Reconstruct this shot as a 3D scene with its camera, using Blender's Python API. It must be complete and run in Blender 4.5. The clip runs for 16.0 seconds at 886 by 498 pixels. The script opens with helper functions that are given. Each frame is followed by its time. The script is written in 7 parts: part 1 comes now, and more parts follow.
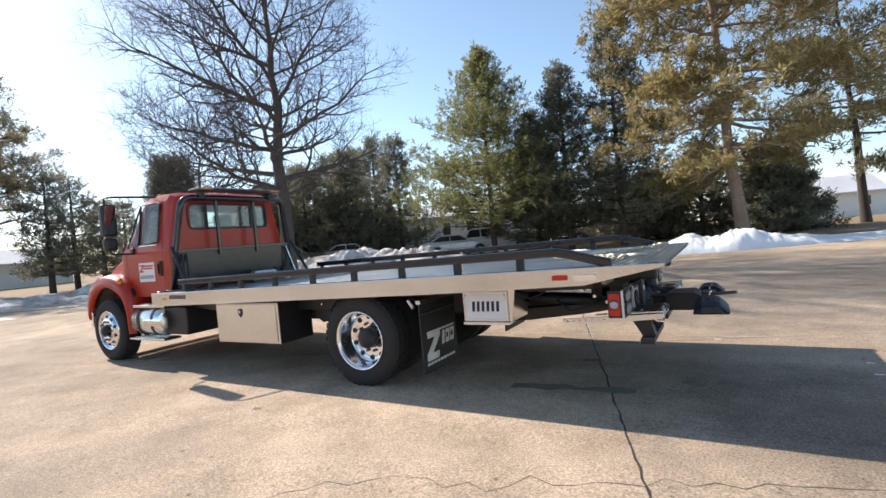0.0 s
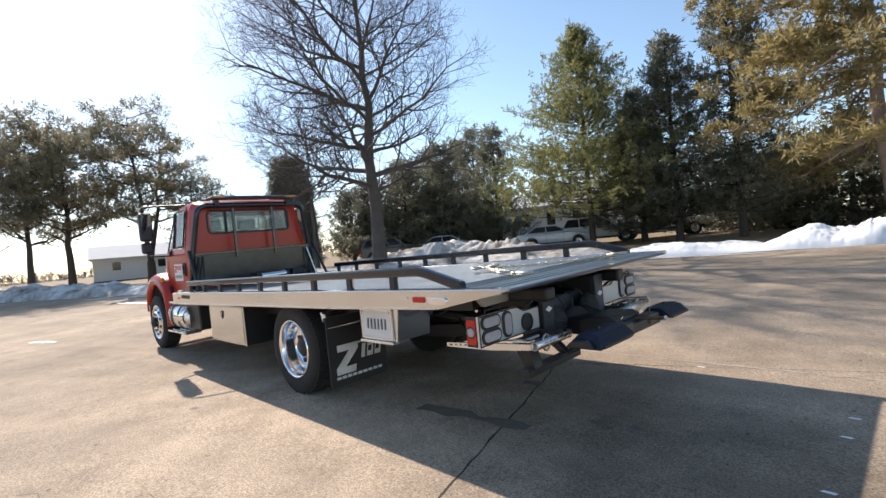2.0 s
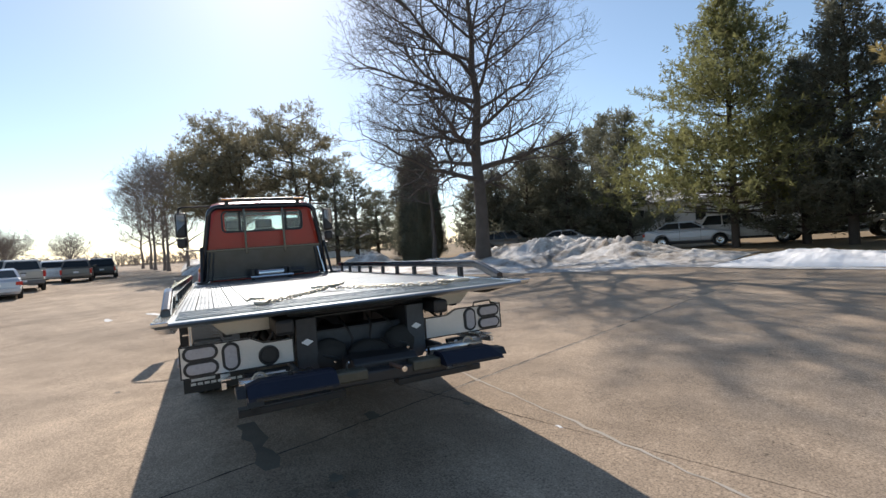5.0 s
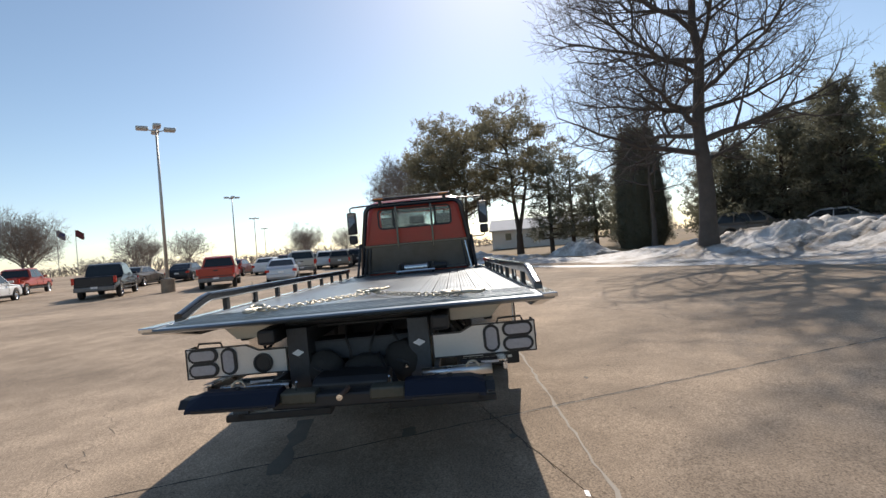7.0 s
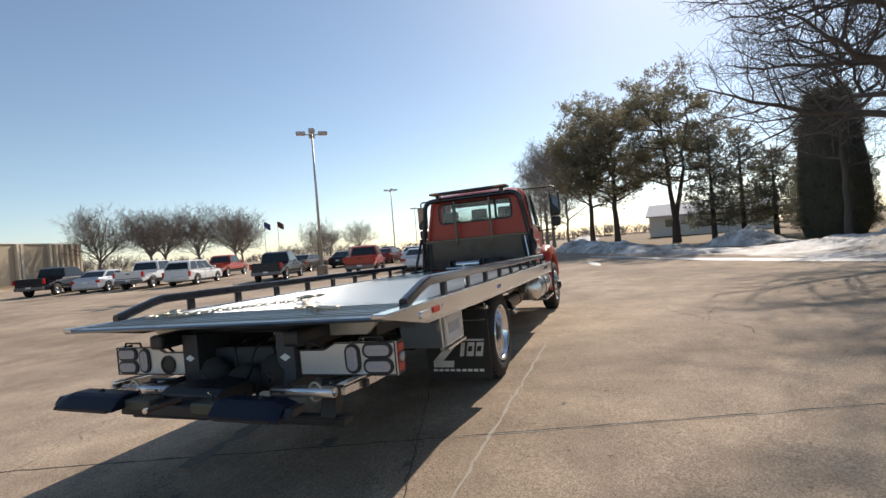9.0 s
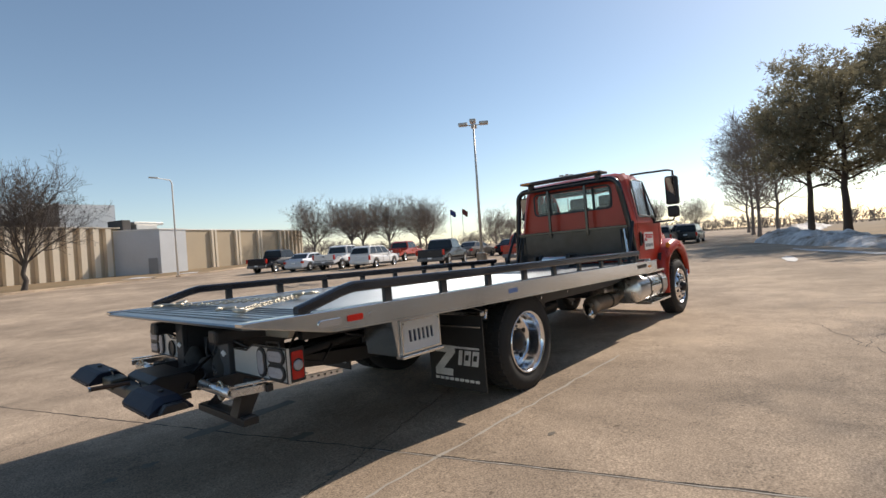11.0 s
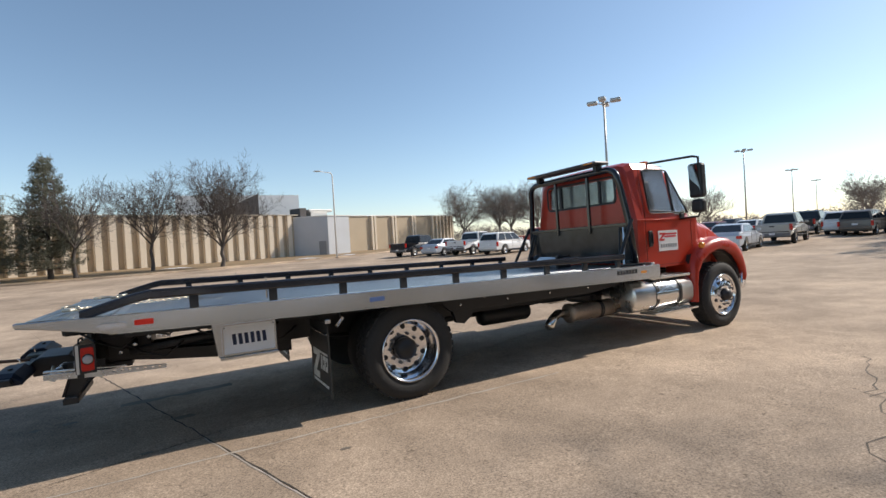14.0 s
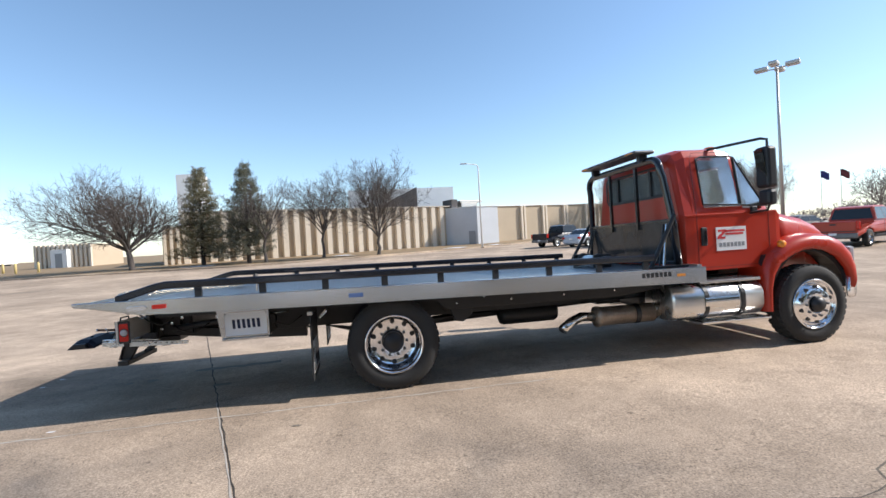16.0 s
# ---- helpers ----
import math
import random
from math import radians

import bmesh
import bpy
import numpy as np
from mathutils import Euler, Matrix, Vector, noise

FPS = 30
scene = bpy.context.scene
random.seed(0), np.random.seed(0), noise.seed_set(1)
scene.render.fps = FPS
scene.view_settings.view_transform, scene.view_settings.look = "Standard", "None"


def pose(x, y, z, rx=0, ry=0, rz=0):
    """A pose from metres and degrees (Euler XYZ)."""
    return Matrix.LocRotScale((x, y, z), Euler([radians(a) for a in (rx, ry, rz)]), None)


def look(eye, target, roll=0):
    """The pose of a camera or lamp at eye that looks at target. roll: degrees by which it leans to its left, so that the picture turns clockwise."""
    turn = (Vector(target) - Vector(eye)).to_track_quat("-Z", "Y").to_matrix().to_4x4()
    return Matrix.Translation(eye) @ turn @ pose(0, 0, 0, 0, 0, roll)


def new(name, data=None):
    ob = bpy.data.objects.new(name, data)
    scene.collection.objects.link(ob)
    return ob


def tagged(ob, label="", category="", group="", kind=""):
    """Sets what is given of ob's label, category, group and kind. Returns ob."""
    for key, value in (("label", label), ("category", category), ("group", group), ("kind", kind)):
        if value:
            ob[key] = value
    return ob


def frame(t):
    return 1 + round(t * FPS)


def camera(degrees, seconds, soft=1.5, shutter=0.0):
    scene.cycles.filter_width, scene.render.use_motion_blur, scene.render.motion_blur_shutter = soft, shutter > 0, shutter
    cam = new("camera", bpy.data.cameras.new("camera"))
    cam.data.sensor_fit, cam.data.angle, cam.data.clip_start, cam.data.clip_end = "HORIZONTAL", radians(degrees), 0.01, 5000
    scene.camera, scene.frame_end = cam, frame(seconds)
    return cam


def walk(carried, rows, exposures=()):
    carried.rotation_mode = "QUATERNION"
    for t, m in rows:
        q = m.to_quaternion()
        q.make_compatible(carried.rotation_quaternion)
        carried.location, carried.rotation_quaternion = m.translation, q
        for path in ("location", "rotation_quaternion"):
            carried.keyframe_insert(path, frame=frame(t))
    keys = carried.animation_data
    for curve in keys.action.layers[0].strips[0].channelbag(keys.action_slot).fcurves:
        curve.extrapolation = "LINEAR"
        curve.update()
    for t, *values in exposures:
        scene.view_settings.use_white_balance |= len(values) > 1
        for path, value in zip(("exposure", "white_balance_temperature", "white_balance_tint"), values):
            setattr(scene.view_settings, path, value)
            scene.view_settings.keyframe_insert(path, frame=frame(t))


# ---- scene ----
# The pavement under the truck falls about one degree across the lot: TILT carries the truck's own frame
# (x to its rear, y to its right side, origin on the pavement under the rear axle) into the upright world.
TILT = Vector((-0.004, 0.0155, 1.0)).rotation_difference(Vector((0, 0, 1))).to_matrix().to_4x4()
cam = camera(85.0, 16.0)
PATH = [
    (0, (3.261, -4.891, 1.427), (2.245, -3.169, 1.379), -5.2),
    (0.5, (3.691, -4.605, 1.441), (2.576, -2.946, 1.392), -5.3),
    (1, (4.071, -4.297, 1.449), (2.865, -2.702, 1.397), -5.4),
    (1.5, (4.35, -3.924, 1.46), (3.054, -2.402, 1.408), -5.4),
    (2, (4.665, -3.51, 1.455), (3.245, -2.102, 1.407), -5.7),
    (2.5, (4.88, -3.082, 1.467), (3.38, -1.76, 1.42), -5.6),
    (3, (5.158, -2.692, 1.461), (3.574, -1.473, 1.419), -5.7),
    (3.2, (5.276, -2.549, 1.459), (3.67, -1.358, 1.415), -5.6),
    (5.3, (6.011, -0.731, 1.463), (4.164, 0.035, 1.427), -3.9),
    (5.5, (5.995, -0.572, 1.454), (4.113, 0.104, 1.418), -3.8),
    (6, (5.908, -0.154, 1.456), (3.958, 0.293, 1.433), -3.9),
    (6.5, (5.932, 0.242, 1.464), (3.939, 0.414, 1.449), -4.6),
    (7, (5.794, 0.686, 1.454), (3.794, 0.644, 1.442), -5.3),
    (7.5, (5.702, 1.195, 1.449), (3.713, 0.99, 1.443), -5.4),
    (8, (5.55, 1.625, 1.437), (3.585, 1.256, 1.427), -5.4),
    (8.5, (5.336, 2.054, 1.444), (3.406, 1.529, 1.438), -5.5),
    (9, (5.149, 2.491, 1.44), (3.273, 1.799, 1.436), -5.4),
    (9.5, (4.9, 2.826, 1.444), (3.098, 1.958, 1.445), -5.3),
    (10, (4.68, 3.211, 1.437), (2.983, 2.153, 1.444), -5.3),
    (10.2, (4.56, 3.334, 1.423), (2.905, 2.21, 1.428), -5.1),
    (12.3, (3.143, 4.528, 1.437), (1.896, 2.965, 1.446), -4.3),
    (12.5, (3.013, 4.647, 1.445), (1.796, 3.06, 1.449), -4.2),
    (13, (2.652, 4.919, 1.451), (1.513, 3.275, 1.45), -4.1),
    (13.5, (2.297, 5.23, 1.445), (1.248, 3.527, 1.44), -3.9),
    (14, (1.885, 5.409, 1.435), (0.929, 3.653, 1.425), -3.9),
    (14.5, (1.479, 5.61, 1.426), (0.608, 3.809, 1.414), -3.8),
    (15, (1.066, 5.792, 1.409), (0.292, 3.948, 1.391), -3.7),
    (15.5, (0.652, 5.924, 1.427), (0.02, 4.027, 1.411), -3.7),
    (15.8, (0.423, 6.066, 1.439), (-0.015, 4.115, 1.426), -3.65),
    (16, (0.262, 6.124, 1.432), (-0.067, 4.152, 1.42), -3.6),
]
walk(cam, [(t, TILT @ look(eye, target, roll)) for t, eye, target, roll in PATH],
     exposures=[(0.0, 0.70, 6580, 11.2), (3.0, 0.47, 6520, 11.2), (5.5, 0.10, 6540, 11.2), (7.0, -0.02, 6640, 11.5), (10.0, 0.0, 6780, 11.8), (12.5, 0.11, 6800, 11.8), (14.5, 0.27, 6370, 10.6), (16.0, 0.56, 6050, 10.6)])
# ---- world and sun ----
SUN_ELEV, SUN_AZ = radians(36.3), radians(172.0)      # azimuth counted from +x towards +y
world = bpy.data.worlds.new("sky")
scene.world = world
world.use_nodes = True
wn = world.node_tree
sky = wn.nodes.new("ShaderNodeTexSky")
sky.sky_type = "NISHITA"
sky.sun_disc = False
sky.sun_elevation = SUN_ELEV
sky.sun_rotation = radians(90.0) - SUN_AZ
sky.air_density, sky.dust_density, sky.ozone_density, sky.altitude = 0.95, 0.4, 1.5, 300
haze = wn.nodes.new("ShaderNodeHueSaturation")         # a thin winter haze pales the blue and the horizon
haze.inputs["Hue"].default_value, haze.inputs["Saturation"].default_value = 0.493, 0.97
wn.links.new(sky.outputs[0], haze.inputs["Color"])
wn.links.new(haze.outputs[0], wn.nodes["Background"].inputs[0])
wn.nodes["Background"].inputs[1].default_value = 0.135
sun_data = bpy.data.lights.new("sun", "SUN")
sun_data.energy, sun_data.angle, sun_data.color = 4.6, radians(0.6), (1.0, 0.915, 0.81)
sun = new("sun", sun_data)
sun.matrix_world = look((0, 0, 30), (-math.cos(SUN_ELEV) * math.cos(SUN_AZ), -math.cos(SUN_ELEV) * math.sin(SUN_AZ), 30 - math.sin(SUN_ELEV)))


# ---- materials ----
def mat(name, color, rough=0.6, metal=0.0, var=0.12, scale=6.0, fine=60.0, bump=0.0, spread=0.0, coat=0.0, island=0.0, spec=0.5):
    """A surface with variation at two scales. var: depth of the variation; spread: change from object to object; island: from piece to piece."""
    m = bpy.data.materials.new(name)
    m.use_nodes = True
    nt = m.node_tree
    n, l = nt.nodes, nt.links
    b = n["Principled BSDF"]
    b.inputs["Roughness"].default_value, b.inputs["Metallic"].default_value = rough, metal
    b.inputs["Coat Weight"].default_value, b.inputs["Coat Roughness"].default_value = coat, 0.05
    b.inputs["Specular IOR Level"].default_value = spec
    co = n.new("ShaderNodeTexCoord")
    big, small = n.new("ShaderNodeTexNoise"), n.new("ShaderNodeTexNoise")
    for node, sc, det in ((big, scale, 4.0), (small, fine, 3.0)):
        node.inputs["Scale"].default_value, node.inputs["Detail"].default_value = sc, det
        l.new(co.outputs["Object"], node.inputs["Vector"])
    add = n.new("ShaderNodeMath")
    add.operation = "MULTIPLY_ADD"
    l.new(small.outputs["Fac"], add.inputs[0])
    add.inputs[1].default_value = 0.6
    l.new(big.outputs["Fac"], add.inputs[2])
    last = add.outputs[0]
    for amount, src, out in ((spread, "ShaderNodeObjectInfo", "Random"), (island, "ShaderNodeNewGeometry", "Random Per Island")):
        if amount:
            info, more = n.new(src), n.new("ShaderNodeMath")
            more.operation = "MULTIPLY_ADD"
            l.new(info.outputs[out], more.inputs[0])
            more.inputs[1].default_value = amount
            l.new(last, more.inputs[2])
            last = more.outputs[0]
    ramp = n.new("ShaderNodeMapRange")
    ramp.inputs["From Min"].default_value, ramp.inputs["From Max"].default_value = 0.35, 1.25 + spread + island
    ramp.inputs["To Min"].default_value, ramp.inputs["To Max"].default_value = 1.0 - var, 1.0 + var
    l.new(last, ramp.inputs["Value"])
    mul = n.new("ShaderNodeVectorMath")
    mul.operation = "SCALE"
    mul.inputs[0].default_value = color[:3]
    l.new(ramp.outputs["Result"], mul.inputs["Scale"])
    l.new(mul.outputs[0], b.inputs["Base Color"])
    rr = n.new("ShaderNodeMapRange")
    rr.inputs["To Min"].default_value, rr.inputs["To Max"].default_value = max(0.02, rough - 0.08), min(1.0, rough + 0.08)
    l.new(big.outputs["Fac"], rr.inputs["Value"])
    l.new(rr.outputs["Result"], b.inputs["Roughness"])
    if bump:
        bp = n.new("ShaderNodeBump")
        bp.inputs["Strength"].default_value, bp.inputs["Distance"].default_value = bump, 0.01
        l.new(small.outputs["Fac"], bp.inputs["Height"])
        l.new(bp.outputs["Normal"], b.inputs["Normal"])
    return m


def glass(name, tint, rough=0.14, alpha=0.3):
    """Thin tinted window glass: a gloss coat over a see-through tint."""
    m = bpy.data.materials.new(name)
    m.use_nodes = True
    nt = m.node_tree
    n, l = nt.nodes, nt.links
    n.remove(n["Principled BSDF"])
    tr, gl, mix, fr = n.new("ShaderNodeBsdfTransparent"), n.new("ShaderNodeBsdfGlossy"), n.new("ShaderNodeMixShader"), n.new("ShaderNodeFresnel")
    tr.inputs["Color"].default_value = (*tint, 1)
    gl.inputs["Roughness"].default_value = rough
    fr.inputs["IOR"].default_value = 1.5
    l.new(fr.outputs[0], mix.inputs[0])
    l.new(tr.outputs[0], mix.inputs[1])
    l.new(gl.outputs[0], mix.inputs[2])
    # a thin pale film whose colour stands for haze and reflection on the pane
    veil, film = n.new("ShaderNodeBsdfDiffuse"), n.new("ShaderNodeMixShader")
    veil.inputs["Color"].default_value = (0.8, 0.8, 0.78, 1)
    film.inputs[0].default_value = 0.05
    l.new(mix.outputs[0], film.inputs[1])
    l.new(veil.outputs[0], film.inputs[2])
    l.new(film.outputs[0], n["Material Output"].inputs["Surface"])
    return m


def concrete_mat(name, color, stain=0.25):
    """Old exposed-aggregate concrete: broad stains, mottling, pale and dark grains, hairline cracks and small pits."""
    m = mat(name, color, rough=0.9, var=0.10, scale=0.35, fine=3.0, bump=0.0, spread=0.12, spec=0.2)
    nt = m.node_tree
    n, l = nt.nodes, nt.links
    b = n["Principled BSDF"]
    co = n.new("ShaderNodeNewGeometry")
    base = b.inputs["Base Color"].links[0].from_socket

    def noise_range(scale, lo, hi, to_lo, to_hi, detail=5.0, rough=0.6):
        t, r = n.new("ShaderNodeTexNoise"), n.new("ShaderNodeMapRange")
        t.inputs["Scale"].default_value, t.inputs["Detail"].default_value, t.inputs["Roughness"].default_value = scale, detail, rough
        l.new(co.outputs["Position"], t.inputs["Vector"])
        for key, v in (("From Min", lo), ("From Max", hi), ("To Min", to_lo), ("To Max", to_hi)):
            r.inputs[key].default_value = v
        l.new(t.outputs["Fac"], r.inputs["Value"])
        return r.outputs["Result"], t

    def times(a, fac):
        v = n.new("ShaderNodeVectorMath")
        v.operation = "SCALE"
        l.new(a, v.inputs[0])
        l.new(fac, v.inputs["Scale"])
        return v.outputs[0]

    broad, _ = noise_range(0.22, 0.35, 0.65, 1.0 - stain, 1.0 + stain * 0.4)
    mid, _ = noise_range(1.6, 0.3, 0.7, 0.74, 1.20, 9.0, 0.68)
    grain, gtex = noise_range(75.0, 0.32, 0.68, 0.58, 1.40, 3.0)
    spots, _ = noise_range(14.0, 0.66, 0.71, 1.0, 0.5, 4.0)
    coarse, _ = noise_range(26.0, 0.33, 0.67, 0.88, 1.10, 4.0, 0.65)
    out = times(times(times(times(times(base, broad), mid), grain), spots), coarse)
    # chips of dark stone
    vor, vr = n.new("ShaderNodeTexVoronoi"), n.new("ShaderNodeMapRange")
    vor.inputs["Scale"].default_value = 38.0
    l.new(co.outputs["Position"], vor.inputs["Vector"])
    for key, v in (("From Min", 0.10), ("From Max", 0.22), ("To Min", 0.72), ("To Max", 1.0)):
        vr.inputs[key].default_value = v
    l.new(vor.outputs["Distance"], vr.inputs["Value"])
    out = times(out, vr.outputs["Result"])
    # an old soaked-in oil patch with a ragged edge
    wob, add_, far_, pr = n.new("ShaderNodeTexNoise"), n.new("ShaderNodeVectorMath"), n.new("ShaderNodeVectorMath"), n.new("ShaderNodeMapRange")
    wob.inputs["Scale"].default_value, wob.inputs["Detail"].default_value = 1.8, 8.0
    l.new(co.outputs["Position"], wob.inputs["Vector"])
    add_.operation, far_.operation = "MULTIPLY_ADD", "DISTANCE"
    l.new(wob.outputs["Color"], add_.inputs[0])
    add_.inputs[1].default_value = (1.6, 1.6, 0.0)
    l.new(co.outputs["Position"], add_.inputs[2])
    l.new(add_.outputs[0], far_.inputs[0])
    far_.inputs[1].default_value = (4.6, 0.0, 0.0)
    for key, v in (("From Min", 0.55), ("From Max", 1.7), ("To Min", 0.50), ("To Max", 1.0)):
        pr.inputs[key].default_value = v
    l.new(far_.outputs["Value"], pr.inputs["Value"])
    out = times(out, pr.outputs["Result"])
    l.new(out, b.inputs["Base Color"])
    bp = n.new("ShaderNodeBump")
    bp.inputs["Strength"].default_value, bp.inputs["Distance"].default_value = 0.5, 0.006
    l.new(gtex.outputs["Fac"], bp.inputs["Height"])
    l.new(bp.outputs["Normal"], b.inputs["Normal"])
    return m


CONCRETE = concrete_mat("old_concrete", (0.452, 0.348, 0.254), 0.34)
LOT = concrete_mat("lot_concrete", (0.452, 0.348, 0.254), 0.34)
JOINT = mat("dark_joint", (0.05, 0.042, 0.035), 0.95, var=0.3, scale=3)
CRACK = mat("hairline_crack", (0.13, 0.105, 0.08), 0.95, var=0.3, scale=3)
JOINT_PALE = mat("pale_joint_sealant", (0.42, 0.37, 0.31), 0.9, var=0.2, scale=3)
OIL = mat("oil_stain", (0.16, 0.135, 0.105), 0.8, var=0.4, scale=5)
RED = mat("orange_red_truck_paint", (0.43, 0.029, 0.010), 0.30, var=0.06, scale=2, fine=200, coat=0.0, spec=0.5)
BLACK = mat("black_frame_paint", (0.018, 0.018, 0.02), 0.45, var=0.35, scale=4, fine=40)
BLACK_GLOSS = mat("black_gloss_paint", (0.012, 0.013, 0.018), 0.18, var=0.2, scale=4, coat=0.4)
PLASTIC = mat("black_plastic", (0.02, 0.02, 0.022), 0.5, var=0.2)
RUBBER = mat("tyre_rubber", (0.028, 0.027, 0.026), 0.85, var=0.3, scale=5, fine=50, bump=0.3)
CHROME = mat("polished_wheel_alloy", (0.86, 0.86, 0.88), 0.15, 1.0, var=0.08)
ALU = mat("brushed_aluminium", (0.72, 0.72, 0.72), 0.28, 1.0, var=0.08, scale=3, fine=90)
ALU_SIDE = mat("satin_aluminium_rail", (0.70, 0.695, 0.68), 0.18, 1.0, var=0.16, scale=1.6, fine=25)
ALU_DECK = mat("worn_aluminium_deck", (0.29, 0.32, 0.345), 0.32, 0.9, var=0.22, scale=3, fine=30, spread=0.35)
STEEL = mat("polished_stainless", (0.75, 0.74, 0.72), 0.16, 1.0, var=0.06, scale=4)
ZINC = mat("yellow_zinc_chain", (0.60, 0.54, 0.43), 0.42, 1.0, var=0.2, scale=20)
RUST = mat("heat_stained_steel", (0.36, 0.30, 0.25), 0.5, 0.7, var=0.35, scale=6, fine=40)
LENS_RED = mat("red_lamp_lens", (0.55, 0.02, 0.01), 0.2, var=0.15, scale=30)
LENS_CLEAR = mat("clear_lamp_lens", (0.42, 0.40, 0.42), 0.2, var=0.15, scale=50)
PLATE_BLUE = mat("blue_grey_plate_paint", (0.052, 0.06, 0.07), 0.5, var=0.35, scale=5, fine=40)
LENS_AMBER = mat("amber_lamp_lens", (0.75, 0.26, 0.03), 0.2, var=0.1)
WHITE = mat("white_print", (0.80, 0.80, 0.80), 0.5, var=0.05)
RED_PRINT = mat("red_print", (0.62, 0.04, 0.04), 0.5, var=0.05)
ORANGE_PRINT = mat("orange_print", (0.80, 0.30, 0.04), 0.5, var=0.05)
GREY_PRINT = mat("grey_print", (0.28, 0.29, 0.30), 0.5, var=0.05)
BLUE_PRINT = mat("blue_print", (0.10, 0.16, 0.34), 0.5, var=0.05)
COVER_TAN = mat("cream_plate_paint", (0.52, 0.47, 0.40), 0.35, var=0.12, scale=5, metal=0.3)
PANEL_ALU = mat("satin_lamp_panel", (0.66, 0.65, 0.63), 0.32, 0.35, var=0.10, scale=4)
COVER_WHITE = mat("white_cover_paint", (0.72, 0.73, 0.74), 0.35, var=0.08, scale=6)
SLOT_DARK = mat("navy_slot_paint", (0.012, 0.02, 0.06), 0.5, var=0.2)
OLD_RUST = mat("dark_rust", (0.11, 0.065, 0.045), 0.8, var=0.4, scale=12, fine=60)
DARK_STEEL = mat("dark_worn_steel", (0.05, 0.05, 0.053), 0.55, 0.3, var=0.4, scale=5, fine=30)
GREY_STEEL = mat("grey_worn_steel", (0.16, 0.16, 0.165), 0.45, 0.5, var=0.3, scale=5, fine=30)
OLIVE_STEEL = mat("olive_worn_steel", (0.085, 0.08, 0.06), 0.5, 0.3, var=0.4, scale=6, fine=40)
ARM_BLUE = mat("blue_black_arm_paint", (0.008, 0.012, 0.027), 0.5, var=0.3, scale=5, spec=0.3)
# silver darkened in colour to stand for a reflection of dark ground
MIRROR = mat("mirror_silver", (0.34, 0.35, 0.36), 0.03, 1.0, var=0.03)
FLAP = mat("black_rubber_flap", (0.02, 0.02, 0.02), 0.6, var=0.25, bump=0.2)
FLAP_PRINT = mat("worn_white_flap_print", (0.62, 0.62, 0.60), 0.7, var=0.35, scale=9, fine=70)
LINING = mat("grey_cab_lining", (0.16, 0.16, 0.165), 0.85, var=0.1)
SEAT = mat("grey_seat_cloth", (0.07, 0.07, 0.075), 0.9, var=0.2)
GLASS = glass("tinted_cab_glass", (0.88, 0.94, 0.94), 0.12)
PANEL_SMOKED = mat("smoked_rack_panel", (0.03, 0.032, 0.034), 0.14, 0.0, var=0.5, scale=2.5, fine=8)
CAR_GLASS = mat("dark_car_glass", (0.015, 0.018, 0.02), 0.05, var=0.2)
# a paler grey bark for the far trees and the horizon scrub
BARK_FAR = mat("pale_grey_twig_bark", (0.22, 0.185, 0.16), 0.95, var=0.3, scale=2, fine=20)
BARK = mat("grey_brown_bark", (0.095, 0.08, 0.07), 0.95, var=0.35, scale=3, fine=25, bump=0.6)
BARK_PINE = mat("pink_brown_pine_bark", (0.26, 0.19, 0.14), 0.95, var=0.4, scale=2.5, fine=14, bump=0.6)
BARK_DARK = mat("dark_conifer_bark", (0.07, 0.055, 0.045), 0.95, var=0.35, scale=3, fine=20)


def needle_mat(name, color):
    """Needles: matt leaf colour that lets part of the light through."""
    m = mat(name, color, 0.75, var=0.45, scale=0.5, fine=6, island=0.6)
    n, l = m.node_tree.nodes, m.node_tree.links
    b, tr, mix = n["Principled BSDF"], n.new("ShaderNodeBsdfTranslucent"), n.new("ShaderNodeMixShader")
    l.new(b.inputs["Base Color"].links[0].from_socket, tr.inputs["Color"])
    mix.inputs[0].default_value = 0.6
    l.new(b.outputs[0], mix.inputs[1])
    l.new(tr.outputs[0], mix.inputs[2])
    l.new(mix.outputs[0], n["Material Output"].inputs["Surface"])
    return m


NEEDLE_YELLOW = needle_mat("yellow_green_pine_needles", (0.32, 0.262, 0.12))
NEEDLE_GREEN = needle_mat("green_pine_needles", (0.235, 0.235, 0.10))
NEEDLE_DARK = needle_mat("dark_conifer_needles", (0.185, 0.185, 0.135))
# olive needles beyond the truck, colour lightened to stand for the sun's glare
NEEDLE_GLARE = needle_mat("olive_pine_needles", (0.25, 0.225, 0.15))
NEEDLE_BLUE = needle_mat("grey_green_spruce_needles", (0.25, 0.225, 0.14))
SNOW = mat("old_snow", (0.80, 0.81, 0.83), 0.7, var=0.10, scale=0.8, fine=8, bump=0.4)
GRASS = mat("dry_winter_grass", (0.24, 0.165, 0.085), 0.95, var=0.3, scale=0.3, fine=9)
WALL_RIB = mat("precast_concrete_rib", (0.66, 0.57, 0.45), 0.9, var=0.10, scale=0.5, fine=8, spread=0.15)
WALL_TAN = mat("tan_precast_panel", (0.47, 0.38, 0.27), 0.9, var=0.10, scale=0.5, fine=8, spread=0.15)
WALL_GREY = mat("grey_white_sheet_metal", (0.58, 0.59, 0.60), 0.6, var=0.08, scale=0.5, fine=6)
WALL_WHITE = mat("off_white_siding", (0.78, 0.77, 0.74), 0.8, var=0.08, scale=0.5, fine=6)
ROOF_DARK = mat("dark_roofing", (0.09, 0.08, 0.075), 0.85, var=0.2, scale=0.6)
